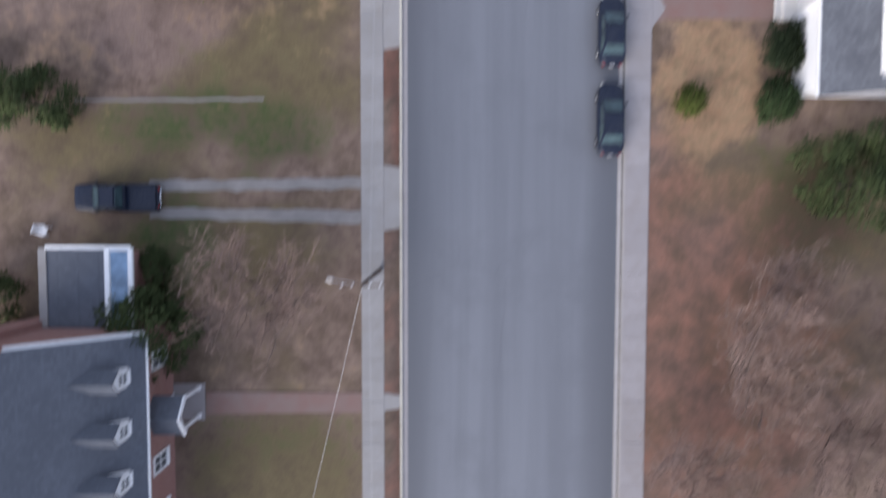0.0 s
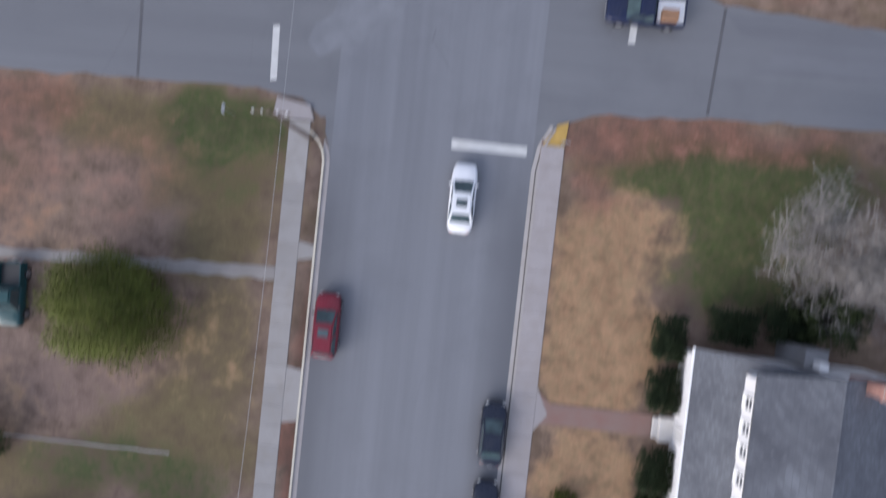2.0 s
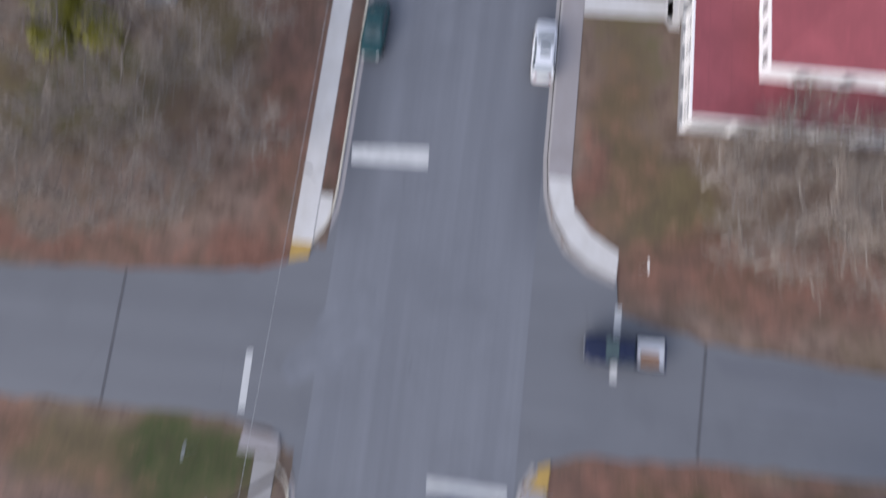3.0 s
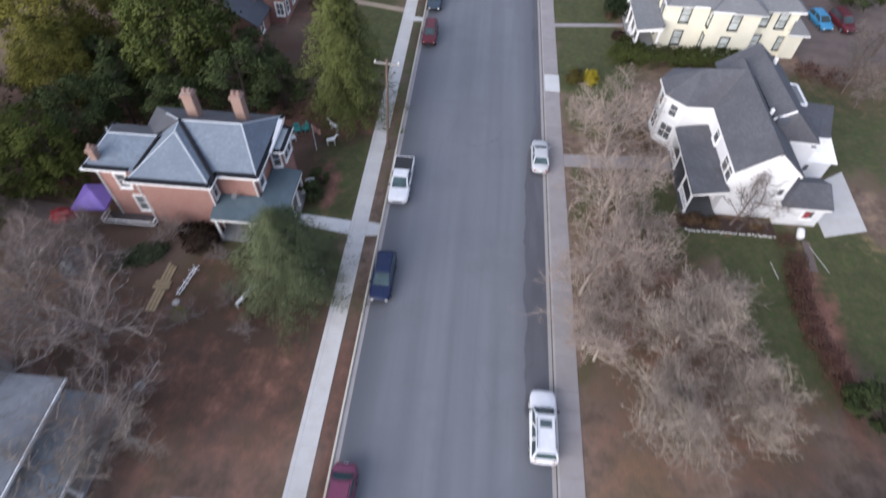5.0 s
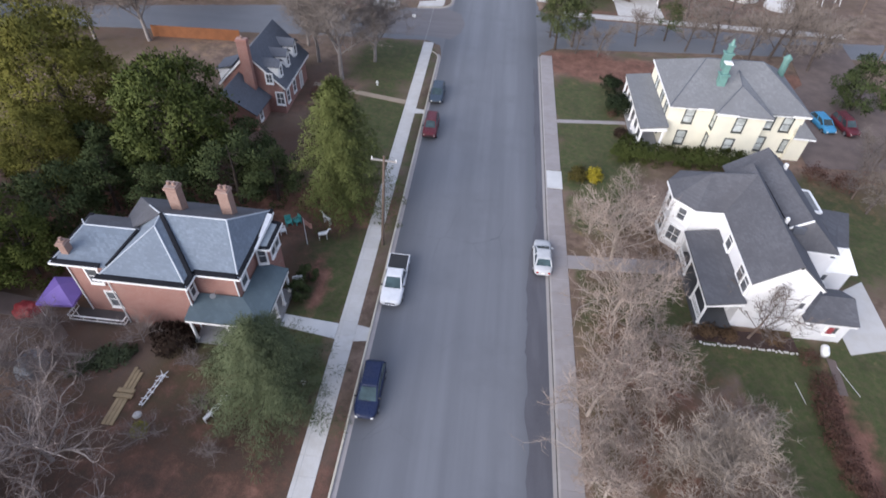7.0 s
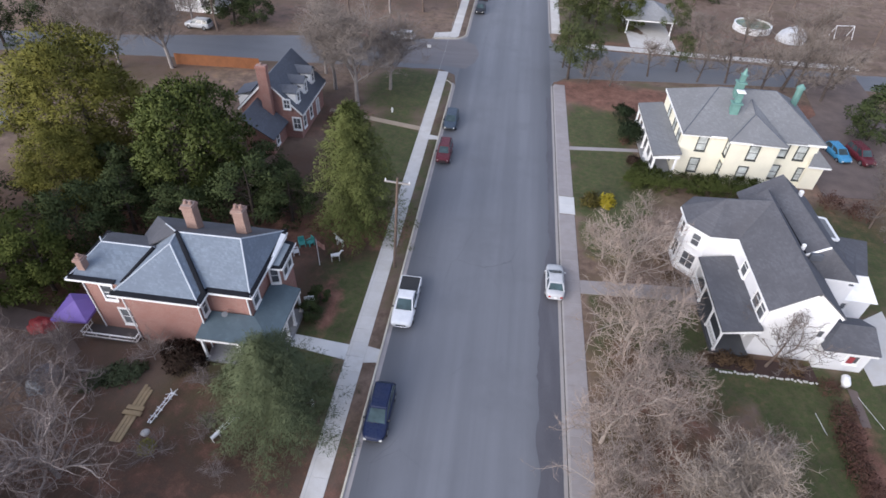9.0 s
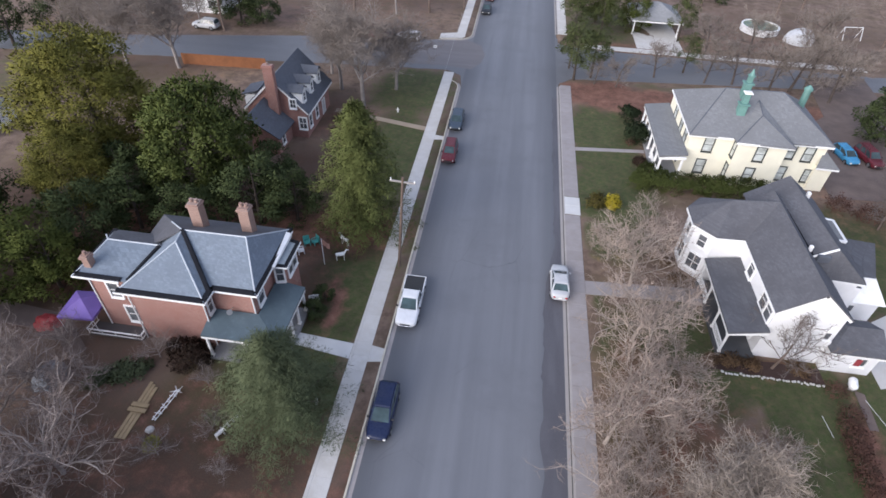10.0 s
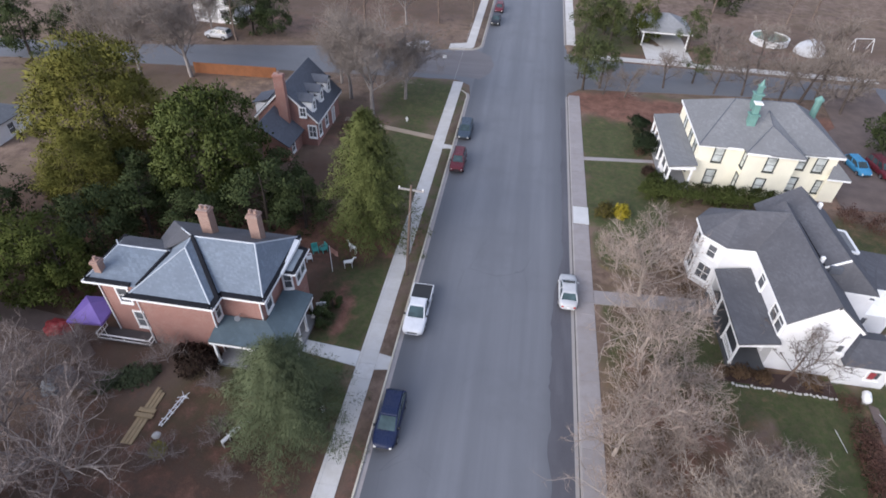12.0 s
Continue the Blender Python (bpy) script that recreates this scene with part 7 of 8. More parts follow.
    for sx in (-.22, .22):
        part("wiper", rod((sx, Y(cb1) + .02, belt + .02), (sx + .4, Y(cb1) - .12, belt + .1), .012, sides=4), BLACKPLASTIC, C)
    if style == "pickup":
        b0, b1 = Y(.015), Y(.385)
        bw2 = hw * .97
        for q in ((-bw2, -bw2 + .1, b0, b1), (bw2 - .1, bw2, b0, b1), (-bw2, bw2, b0 - .02, b0 + .07), (-bw2, bw2, b1 - .08, b1)):
            part("bed_wall", boxed(q[0], q[1], q[2], q[3], .62, 1.13, .02), paint, C)
        part("bed_floor", boxed(-bw2 + .1, bw2 - .1, b0 + .07, b1 - .08, .80, .86 if bed is None else bed[0]), bed[1] if bed else BLACKPLASTIC, C)
    return C


NAVY = car_paint("navy_paint", (.007, .013, .045))
DEEPBLUE = car_paint("deep_blue_paint", (.008, .017, .060))
BLACKP = car_paint("black_paint", (.012, .014, .020))
WHITEP = car_paint("white_paint", (.74, .75, .78))
SILVER = car_paint("silver_paint", (.52, .53, .55))
REDP = car_paint("red_paint", (.17, .014, .028))
INK = car_paint("ink_blue_paint", (.008, .013, .030))
MAROON = car_paint("maroon_paint", (.12, .016, .026))
TEALP = car_paint("teal_paint", (.010, .056, .062))
PURPLE = car_paint("plum_paint", (.16, .04, .085))
BLUEGREY = car_paint("steel_blue_paint", (.045, .068, .10))
SKYBLUE = car_paint("sky_blue_paint", (.06, .28, .50))
G = "cars parked along the kerb"
tagged(car("sedan", 11.95, 13.2, 0, 4.6, 1.85, INK, "dark sedan parked at the kerb, pale sky in its glass"), group=G)
tagged(car("sedan", 11.95, 7.25, 0, 4.9, 1.85, INK, "dark navy sedan parked behind another"), group=G)
tagged(car("hatch", -.95, 19.7, 0, 4.75, 1.9, REDP, "dark red hatchback parked at the kerb", sunroof=True), group=G)
car("sedan", 7.95, 29.95, 0, 4.95, 1.9, WHITEP, "white sedan waiting at the stop line", sunroof=True)
car("pickup", -21.9, 1.75, 90, 5.7, 1.95, INK, "blue-black pickup truck on the gravel driveway", "pickup_truck", bed=(.86, INK))
car("pickup", -24.7, 19.4, 182, 4.9, 1.85, TEALP, "old teal pickup parked on the grass", "pickup_truck")
car("pickup", 19.35, 44.3, 90, 5.5, 1.95, NAVY, "dark pickup with cargo stopped at the crossing", "pickup_truck", bed=(.92, TRIM))
tagged(car("sedan", -1.4, 67.2, 178, 4.8, 1.85, TEALP, "teal sedan parked by the planting strip"), group=G)
tagged(car("sedan", -1.4, 74.9, 180, 4.8, 1.85, PURPLE, "plum sedan parked by the planting strip"), group=G)
tagged(car("hatch", 12.0, 66.5, 0, 4.8, 1.85, WHITEP, "white hatchback with dark glass at the kerb", sunroof=True), group=G)
tagged(car("suv", 12.05, 81.2, 0, 5.2, 2.0, WHITEP, "large white sport utility car with sunroof", sunroof=True), group=G)
tagged(car("hatch", -1.3, 93.0, 180, 4.95, 1.85, DEEPBLUE, "deep blue station wagon parked at the kerb"), group=G)
tagged(car("pickup", -1.3, 104.5, 180, 5.9, 2.0, WHITEP, "white pickup truck with a black bed cover", "pickup_truck", bed=(1.12, BLACKPLASTIC)), group=G)
tagged(car("sedan", 12.35, 109.5, 0, 4.6, 1.8, SILVER, "silver-white sedan parked at the kerb"), group=G)
tagged(car("suv", -1.15, 130.6, 180, 4.3, 1.8, MAROON, "dark red sport utility car at the kerb"), group=G)
tagged(car("hatch", -1.3, 139.2, 180, 4.7, 1.85, BLUEGREY, "steel-blue hatchback at the kerb"), group=G)
tagged(car("hatch", -.95, 185.8, 180, 4.6, 1.85, BLACKP, "dark car parked far down the street"), group=G)
tagged(car("hatch", -.85, 193.8, 180, 4.6, 1.85, REDP, "red car parked far down the street"), group=G)
car("hatch", -13.6, 168.2, 80, 4.5, 1.85, WHITEP, "white car parked on the far side street")
car("hatch", -18.6, 167.2, 82, 4.4, 1.85, REDP, "red car behind bare branches")
car("hatch", 50.4, 140.2, 190, 4.3, 1.8, SKYBLUE, "bright sky-blue car behind the yellow house")
car("suv", 53.2, 140.0, 190, 4.6, 1.85, MAROON, "dark maroon car behind the yellow house")
car("suv", -50.1, 165.0, 85, 4.8, 1.95, SILVER, "pale grey van in front of the cottage", "van")


# ---- poles, wires, yard things ----
def utility_pole(x, y, h, lamp_ways, label, arm=None, pins=(-1.0, -.45, .45, 1.0), lean=0):
    P = empty("utility_pole", pose(x, y, 0, 0, lean, 0))
    tagged(P, label, "utility pole")
    part("pole", rod((0, 0, -.2), (0, 0, h), .16, .11, 10), WOOD_POLE, P)
    part("crossarm", boxed(-1.15, 1.15, -.06, .06, h - .55, h - .41), arm or WOOD_POLE, P)
    for k in pins:
        part("insulator", rod((k, 0, h - .41), (k, 0, h - .2), .06, .04, 8), TRIM, P)
    for a, r, z in lamp_ways:
        d = Vector((math.cos(radians(a)), math.sin(radians(a)), 0))
        arm = part("lamp_arm", rod((0, 0, z), d * r + Vector((0, 0, z + .25)), .03, .03, 6), RIM, P)
        e = d * r + Vector((0, 0, z + .2))
        part("lamp_head", rod(e, e + d * .35 + Vector((0, 0, -.05)), .1, .06, 10), RIM, arm, "grey street lamp head")
    return P


POLES = [(-3.95, -3.2, 10.6), (-3.55, 33.2, 9.2), (-3.4, 109.35, 10.8)]
utility_pole(*POLES[0], [(170, 1.5, 10.0)], "brown wooden utility pole with a street lamp")
utility_pole(*POLES[1], [], "brown wooden utility pole at the crossing")
utility_pole(*POLES[2], [], "brown wooden utility pole with a pale crossarm", CONC_GREY, (-1.05, 1.05), 2.8)
WIRE = plain("aluminium_wire", (0.440, 0.440, 0.440), .5, .2, metal=.4)


def wire(p, q, sag, label="pale overhead wire slung between poles"):
    cu = bpy.data.curves.new("overhead_wire", "CURVE")
    cu.dimensions, cu.bevel_depth, cu.bevel_resolution = "3D", .012, 1
    s = cu.splines.new("POLY")
    s.points.add(24)
    p, q = Vector(p), Vector(q)
    for k in range(25):
        u = k / 24
        c = p.lerp(q, u) - Vector((0, 0, sag * 4 * u * (1 - u)))
        s.points[k].co = (*c, 1)
    cu.materials.append(WIRE)
    return tagged(new("overhead_wire", cu), label, "wire")


for (x0, y0, h0), (x1, y1, h1) in (((-3.9, -80, 9.4), POLES[0]), (POLES[0], POLES[1]), (POLES[1], POLES[2]), (POLES[2], (-3.8, 162, 9.2))):
    wire((x0 + (.75 if y0 == POLES[2][1] else .3), y0, h0 - 1.6), (x1 + (.75 if y1 == POLES[2][1] else .3), y1, h1 - 1.6), .5)
wire((-3.95, -3.2, 9.6), (-8.3, -19.5, 5.0), .2, "service wire running down from the pole")


def lumber_stack():
    T = empty("lumber", pose(-19.75, 90.4, .1, 0, 0, -1))
    tagged(T, "pale lumber boards stacked on the dead grass", "lumber")
    for k, (a, b) in enumerate(((-.42, -.15), (-.12, .15), (.18, .45))):
        part("board", boxed(a, b, -2.5, 2.4 - .2 * k, 0, .09, .01), WOOD, T)
    part("board", boxed(-.7, .75, -.35, .0, .10, .2, .01), WOOD, T)
    part("board", boxed(-.65, .7, .1, .45, .10, .2, .01), WOOD, T)


lumber_stack()


def garden_ornament(x, y, turn, size, label):
    """A white wire arch that lies in the yard."""
    T = empty("garden_arch", pose(x, y, .1, 0, 0, turn))
    tagged(T, label, "garden ornament")
    for s in (-.13, .13):
        part("rail", rod((s, -size, .1), (s, size, .35), .035, sides=6), TRIM, T)
    for k in range(11):
        yy = -size + size * 2 * k / 10
        out = .14 + .1 * (k % 3)
        part("scroll", rod((-out, yy, .1 + .02 * k), (out * .8, yy + .12 * (-1) ** k, .14 + .02 * k), .03, sides=6), TRIM, T)
    for a in range(5):
        w = Vector((math.cos(a * 1.26), math.sin(a * 1.26), .1)) * .5
        part("finial", rod((0, size, .35), Vector((0, size, .35)) + w, .04, .02, 6), TRIM, T)


garden_ornament(-17.8, 90.9, -14, 1.3, "white wire garden arch lying on the ground")
garden_ornament(-12.4, 90.2, -30, 1.0, "white wire garden arch under the cedar")


def lawn_figure(x, y, turn, s, label):
    """A plain pale animal-shaped lawn ornament."""
    bm = bmesh.new()
    cyl(bm, (-.45, 0, .75), (.4, 0, .8), .17, .2, 8)
    cyl(bm, (.38, 0, .85), (.62, 0, 1.25), .1, .07, 7)
    cyl(bm, (.58, 0, 1.25), (.85, 0, 1.2), .08, .04, 7)
    for a in (-.4, .33):
        for b in (-.1, .1):
            cyl(bm, (a, b, 0), (a, b * .8, .75), .035, .05, 6)
    ob = part("lawn_ornament", bm, TRIM)
    ob.matrix_basis = pose(x, y, .1, 0, 0, turn) @ Matrix.Diagonal((s, s, s, 1))
    return tagged(ob, label, "lawn ornament")


lawn_figure(-9.3, 109.3, 20, 1.0, "white animal-shaped lawn ornament on grass")
lawn_figure(-9.5, 111.6, 150, 1.0, "white animal-shaped lawn ornament on grass")
lawn_figure(-12.6, 89.2, 60, .8, "white animal-shaped lawn ornament by the cedar")


def garden_chair(x, y, turn, mat, label):
    T = empty("garden_chair", pose(x, y, .1, 0, 0, turn))
    tagged(T, label, "chair", group="garden chairs")
    part("seat", boxed(-.32, .32, -.32, .32, .34, .40, .02), mat, T)
    part("backrest", boxed(-.32, .32, .28, .36, .40, 1.0, .03), mat, T)
    for a in (-.28, .28):
        part("armrest", boxed(a - .05, a + .05, -.3, .3, .58, .63, .01), mat, T)
        for b in (-.27, .27):
            part("leg", boxed(a - .04, a + .04, b - .04, b + .04, 0, .58), mat, T)


TURQP = plain("turquoise_plastic", (0.080, 0.384, 0.352), .5, .1)
garden_chair(-13.3, 110.9, 30, TURQP, "turquoise garden chair behind the brick house")
garden_chair(-13.5, 109.6, 120, TRIM, "white garden chair behind the brick house")
garden_chair(-12.5, 111.2, -40, TURQP, "turquoise garden chair behind the brick house")
garden_chair(-27.2, -.5, 70, TRIM, "white garden chair beside the wing")


def yard_sign(x, y, turn):
    T = empty("yard_sign", pose(x, y, .1, 0, 0, turn))
    tagged(T, "small white sign on a post in the garden", "sign")
    part("post", boxed(-.04, .04, -.04, .04, 0, 1.5), TRIM, T)
    b = part("board", boxed(-.45, .45, -.05, -.015, .75, 1.45, .01), TRIM, T)
    for k in range(3):
        part("lettering", boxed(-.3, .3 - .1 * k, -.058, -.05, 1.25 - k * .17, 1.31 - k * .17), BLACKPLASTIC, b)


yard_sign(-9.9, 102.9, 20)


def flag_pole(x, y):
    T = empty("flag_pole", pose(x, y, .1))
    tagged(T, "slim white flagpole with a faded flag", "flagpole")
    part("pole", rod((0, 0, 0), (0, 0, 3.4), .04, .03, 8), TRIM, T)
    v, f = [], []
    for i in range(7):
        for k in range(2):
            v.append((.04 + i * .12, .08 * math.sin(i * 1.1), 3.2 - k * .7 - i * .07))
    for i in range(6):
        f.append((i * 2, i * 2 + 1, i * 2 + 3, i * 2 + 2))
    fl = link_mesh("flag", v, f, plain("faded_flag_cloth", (.45, .25, .2), .8, .35, 3), T)
    md = fl.modifiers.new("thickness", "SOLIDIFY")
    md.thickness = .01


flag_pole(-10.7, 108.4)


def canopy_tent(x, y):
    T = empty("canopy_tent", pose(x, y, .1, 0, 0, 5))
    tagged(T, "purple pop-up canopy tent beside the deck", "canopy")
    cloth = plain("purple_canopy_cloth", (.20, .13, .42), .7, .15, 1.2)
    for q in ([(-1.5, -1.5, 2.1), (1.5, -1.5, 2.1), (0, 0, 2.9)], [(1.5, -1.5, 2.1), (1.5, 1.5, 2.1), (0, 0, 2.9)], [(1.5, 1.5, 2.1), (-1.5, 1.5, 2.1), (0, 0, 2.9)], [(-1.5, 1.5, 2.1), (-1.5, -1.5, 2.1), (0, 0, 2.9)]):
        part("canopy_panel", slab(bmesh.new(), q, .03), cloth, T)
    for q in ((-1.5, 1.5, -1.52, -1.49), (-1.5, 1.5, 1.49, 1.52), (-1.52, -1.49, -1.5, 1.5), (1.49, 1.52, -1.5, 1.5)):
        part("valance", boxed(*q, 1.85, 2.1), cloth, T)
    for a in (-1.45, 1.45):
        for b in (-1.45, 1.45):
            part("leg", rod((a, b, 0), (a, b, 2.1), .025, sides=6), TRIM, T)


canopy_tent(-28.3, 97.9)


def tarp_heap(x, y):
    bm = bmesh.new()
    bmesh.ops.create_icosphere(bm, subdivisions=3, radius=1)
    for v in bm.verts:
        v.co = Vector((v.co.x * 1.3, v.co.y * .9, max(0, v.co.z) * .8)) * (1 + .25 * noise.noise(v.co * 2.2))
    ob = part("tarpaulin", bm, plain("red_tarp", (.32, .035, .04), .6, .25, 1.5))
    ob.location = (x, y, .08)
    tagged(ob, "crumpled red tarpaulin heap", "tarpaulin")


tarp_heap(-31.8, 97.0)


def white_tank(x, y):
    T = empty("propane_tank", pose(x, y, .1, 0, 0, 70) @ Matrix.Diagonal((.6, .7, .7, 1)))
    tagged(T, "white propane tank behind the house", "tank")
    bm = bmesh.new()
    bmesh.ops.create_uvsphere(bm, u_segments=16, v_segments=10, radius=.5)
    for v in bm.verts:
        v.co.x += .5 if v.co.x > 0 else -.5
        v.co.z += .75
    part("vessel", bm, TRIM, T, smooth=True)
    for a in (-.5, .5):
        part("foot", boxed(a - .08, a + .08, -.3, .3, 0, .35), CONC_OLD, T)
    part("dome", rod((0, 0, 1.2), (0, 0, 1.42), .15, .12), TRIM, T)


white_tank(36.2, 101.6)


def draped_tarpaulin(x, y):
    bm = bmesh.new()
    bmesh.ops.create_icosphere(bm, subdivisions=3, radius=1)
    for v in bm.verts:
        v.co = Vector((v.co.x * 1.15, v.co.y * 1.35, max(0, v.co.z) * 1.5)) * (1 + .2 * noise.noise(v.co * 1.9))
    ob = part("tarpaulin", bm, plain("grey_blue_tarp", (.25, .27, .31), .6, .25, 1.8))
    ob.location = (x, y, .08)
    tagged(ob, "pale grey-blue tarpaulin draped over a heap", "tarpaulin")


draped_tarpaulin(-27.9, 91.9)


def loose_bar(name, p, q, r, mat, label, category):
    ob = part(name, rod(p, q, r, r * .9, 8), mat)
    return tagged(ob, label, category)


loose_bar("plank", (-26.2, 93.2, .2), (-23.1, 93.4, .22), .11, plain("grey_plank", (.33, .29, .26), .85, .25), "weathered plank lying among branches", "lumber")
loose_bar("white_pipe", (32.8, 98.3, .16), (33.0, 96.4, .16), .018, TRIM, "slim white pipe lying on the lawn", "pipe")
loose_bar("white_pipe", (36.9, 100.4, .18), (37.7, 97.6, .18), .016, TRIM, "slim white pipe along the garden strip", "pipe")


def garden_stone(x, y, r, label):
    bm = bmesh.new()
    bmesh.ops.create_icosphere(bm, subdivisions=2, radius=r)
    for v in bm.verts:
        v.co = Vector((v.co.x * 1.1, v.co.y, max(-.1, v.co.z) * .7)) * (1 + .25 * noise.noise(v.co * 4))
    ob = part("garden_stone", bm, CONC)
    ob.location = (x, y, .1)
    tagged(ob, label, "stone")


garden_stone(-17.85, 81.5, .42, "pale round stone on the bare soil")
garden_stone(-18.0, 88.9, .3, "pale stone beside the yellow-green shrub")


def fence_run(a, b, h, mat, label, board=.14, gap=.01):
    a, b = Vector(a), Vector(b)
    d = b - a
    T = empty("board_fence", Matrix.Translation((a.x, a.y, .05)) @ pose(0, 0, 0, 0, 0, math.degrees(math.atan2(d.y, d.x))))
    tagged(T, label, "fence")
    n = int(d.length / (board + gap))
    me = None
    for k in range(n):
        ob = part("board", boxed(0, board, -.012, .012, .05, h, .0), mat, T) if me is None else new("board", me)
        me = ob.data
        ob.parent = T
        ob.location = (k * (board + gap), 0, .02 * ((k * 7) % 3))
    for k in range(int(d.length / 2.4) + 1):
        part("post", boxed(k * 2.4 - .05, k * 2.4 + .05, .012, .11, 0, h), mat, T)
    for z in (.4, h - .3):
        part("rail", boxed(0, d.length, .012, .06, z - .05, z + .05), mat, T)


fence_run((-46.5, 149.5), (-33.0, 150.3), 1.8, FENCE, "reddish-brown board fence near the far street")


def above_ground_pool(x, y, r):
    T = empty("swimming_pool", pose(x, y, .05))
    tagged(T, "round white above-ground pool with green water", "pool")
    n = 32
    ring = lambda q, z: [(q * math.cos(2 * math.pi * k / n), q * math.sin(2 * math.pi * k / n), z) for k in range(n)]
    v = ring(r, 0) + ring(r, 1.2) + ring(r - .25, 1.2) + ring(r - .25, .1)
    f = [(a * n + k, a * n + (k + 1) % n, (a + 1) * n + (k + 1) % n, (a + 1) * n + k) for a in range(3) for k in range(n)]
    link_mesh("pool_wall", v, f, TRIM, T)
    link_mesh("water", ring(r - .26, 1.0), [tuple(range(n))], plain("green_pool_water", (.10, .15, .06), .15, .3), T)


above_ground_pool(52.4, 187.5, 3.5)


def dome_shelter(x, y):
    bm = bmesh.new()
    bmesh.ops.create_icosphere(bm, subdivisions=3, radius=1)
    bmesh.ops.delete(bm, geom=[v for v in bm.verts if v.co.z < -.05], context="VERTS")
    for v in bm.verts:
        v.co = Vector((v.co.x * 2.8, v.co.y * 2.4, v.co.z * 2.6)) * (1 + .1 * noise.noise(v.co * 3))
    ob = part("tent", bm, plain("white_tent_cloth", (.66, .67, .69), .7, .25, .8))
    ob.location = (x, y, .05)
    tagged(ob, "rounded white tent in the far yard", "tent")


dome_shelter(58.5, 183.0)


def swing_set(x, y):
    T = empty("swing_set", pose(x, y, .05, 0, 0, 10))
    tagged(T, "white swing set frame in the far yard", "swing set")
    part("top_bar", rod((-1.8, 0, 2.3), (1.8, 0, 2.3), .06), TRIM, T)
    for a in (-1.8, 1.8):
        for b in (-.9, .9):
            part("leg", rod((a, b, 0), (a, 0, 2.3), .05), TRIM, T)
    for a in (-.7, .7):
        part("swing", boxed(a - .25, a + .25, -.1, .1, .5, .54), BLACKPLASTIC, T)
        for s in (-.2, .2):
            part("chain", rod((a + s, 0, .54), (a + s, 0, 2.3), .012, sides=4), RIM, T)


swing_set(69.0, 187.0)


def street_sign(x, y, turn, label, red=False):
    T = empty("street_sign", pose(x, y, .1, 0, 0, turn))
    tagged(T, label, "sign")
    part("post", rod((0, 0, 0), (0, 0, 2.3), .035, sides=6), RIM, T)
    if red:
        bm = rod((0, -.05, 2.1), (0, -.03, 2.1), .38, .38, 8)
        part("plate", bm, RIM, T)
    else:
        part("plate", boxed(-.32, .32, -.05, -.03, 1.75, 2.2, .01), TRIM, T)


street_sign(-7.6, 160.6, 0, "white street sign on a metal post")
street_sign(14.6, 34.4, 0, "eight-sided road sign on a metal post", True)
street_sign(-4.3, 54.6, 180, "eight-sided road sign on a metal post", True)
street_sign(20.2, 50.2, 90, "white street sign on a metal post")
street_sign(-9.4, 34.4, -90, "white street sign on a metal post")


def hydrant(x, y):
    T = empty("fire_hydrant", pose(x, y, .1))
    tagged(T, "small pale fire hydrant beside the sidewalk", "hydrant")
    part("barrel", rod((0, 0, 0), (0, 0, .6), .13, .12), LAMP, T)
    part("bonnet", rod((0, 0, .6), (0, 0, .75), .14, .05), LAMP, T)
    part("outlet", rod((-.22, 0, .42), (.22, 0, .42), .06), LAMP, T)


hydrant(-9.9, 140.6)
hydrant(-6.6, 93.0)


def stone_edging():
    T = empty("stone_edging")
    tagged(T, "row of pale stones edging the flower bed", "edging stones")
    rng = random.Random(5)
    bm = bmesh.new()
    bmesh.ops.create_icosphere(bm, subdivisions=1, radius=.15)
    first = part("stone", bm, CONC, T)
    for k in range(34):
        ob = first if k == 0 else new("stone", first.data)
        ob.parent = T
        ob.matrix_basis = pose(25.9 + k * .245 + rng.uniform(-.05, .05), 101.45 + rng.uniform(-.1, .1) - .004 * k, .12, 0, 0, rng.uniform(0, 180)) @ Matrix.Diagonal((rng.uniform(.7, 1.1), rng.uniform(.6, .9), .6, 1))


stone_edging()


def cargo():
    T = empty("cargo_crate", pose(20.9, 43.95, .93))
    tagged(T, "brown wooden crate in the truck's bed", "crate")
    part("side", boxed(-.55, .55, -.4, .4, 0, .45, .02), plain("crate_wood", (.30, .17, .10), .8, .3), T)
    for k in (-.3, 0, .3):
        part("slat", boxed(-.58, .58, k - .08, k + .08, .45, .48), plain("crate_wood", (.30, .17, .10), .8, .3), T)


cargo()


# ---- walks and other pieces, laid last ----
def paved(x0, x1, y0, y1, step, mat, name, label, z=.145, along="y", joint=.012, skip=()):
    """A walk of single slabs with open joints."""
    W = tagged(empty(name), label, "sidewalk", kind="structure")
    me = None
    n = int(round(((y1 - y0) if along == "y" else (x1 - x0)) / step))
    ln = ((y1 - y0) if along == "y" else (x1 - x0)) / n
    rng = random.Random(int(y0 * 10))
    for k in range(n):
        if along == "y":
            cx, cy, sx, sy = (x0 + x1) / 2, y0 + ln * (k + .5), x1 - x0, ln - joint
        else:
            cx, cy, sx, sy = x0 + ln * (k + .5), (y0 + y1) / 2, ln - joint, y1 - y0
        if any(a < cy < b for a, b in skip):
            continue
        if me is None:
            bm = boxed(-sx / 2, sx / 2, -sy / 2, sy / 2, -.14, 0, .012)
            ob = part("slab", bm, mat, W)
            me = ob.data
        else:
            ob = new("slab", me)
            ob.parent = W
        ob.matrix_basis = pose(cx, cy, z + rng.uniform(-.006, .006), rng.uniform(-.15, .15), rng.uniform(-.15, .15), rng.uniform(-.2, .2))
    return W


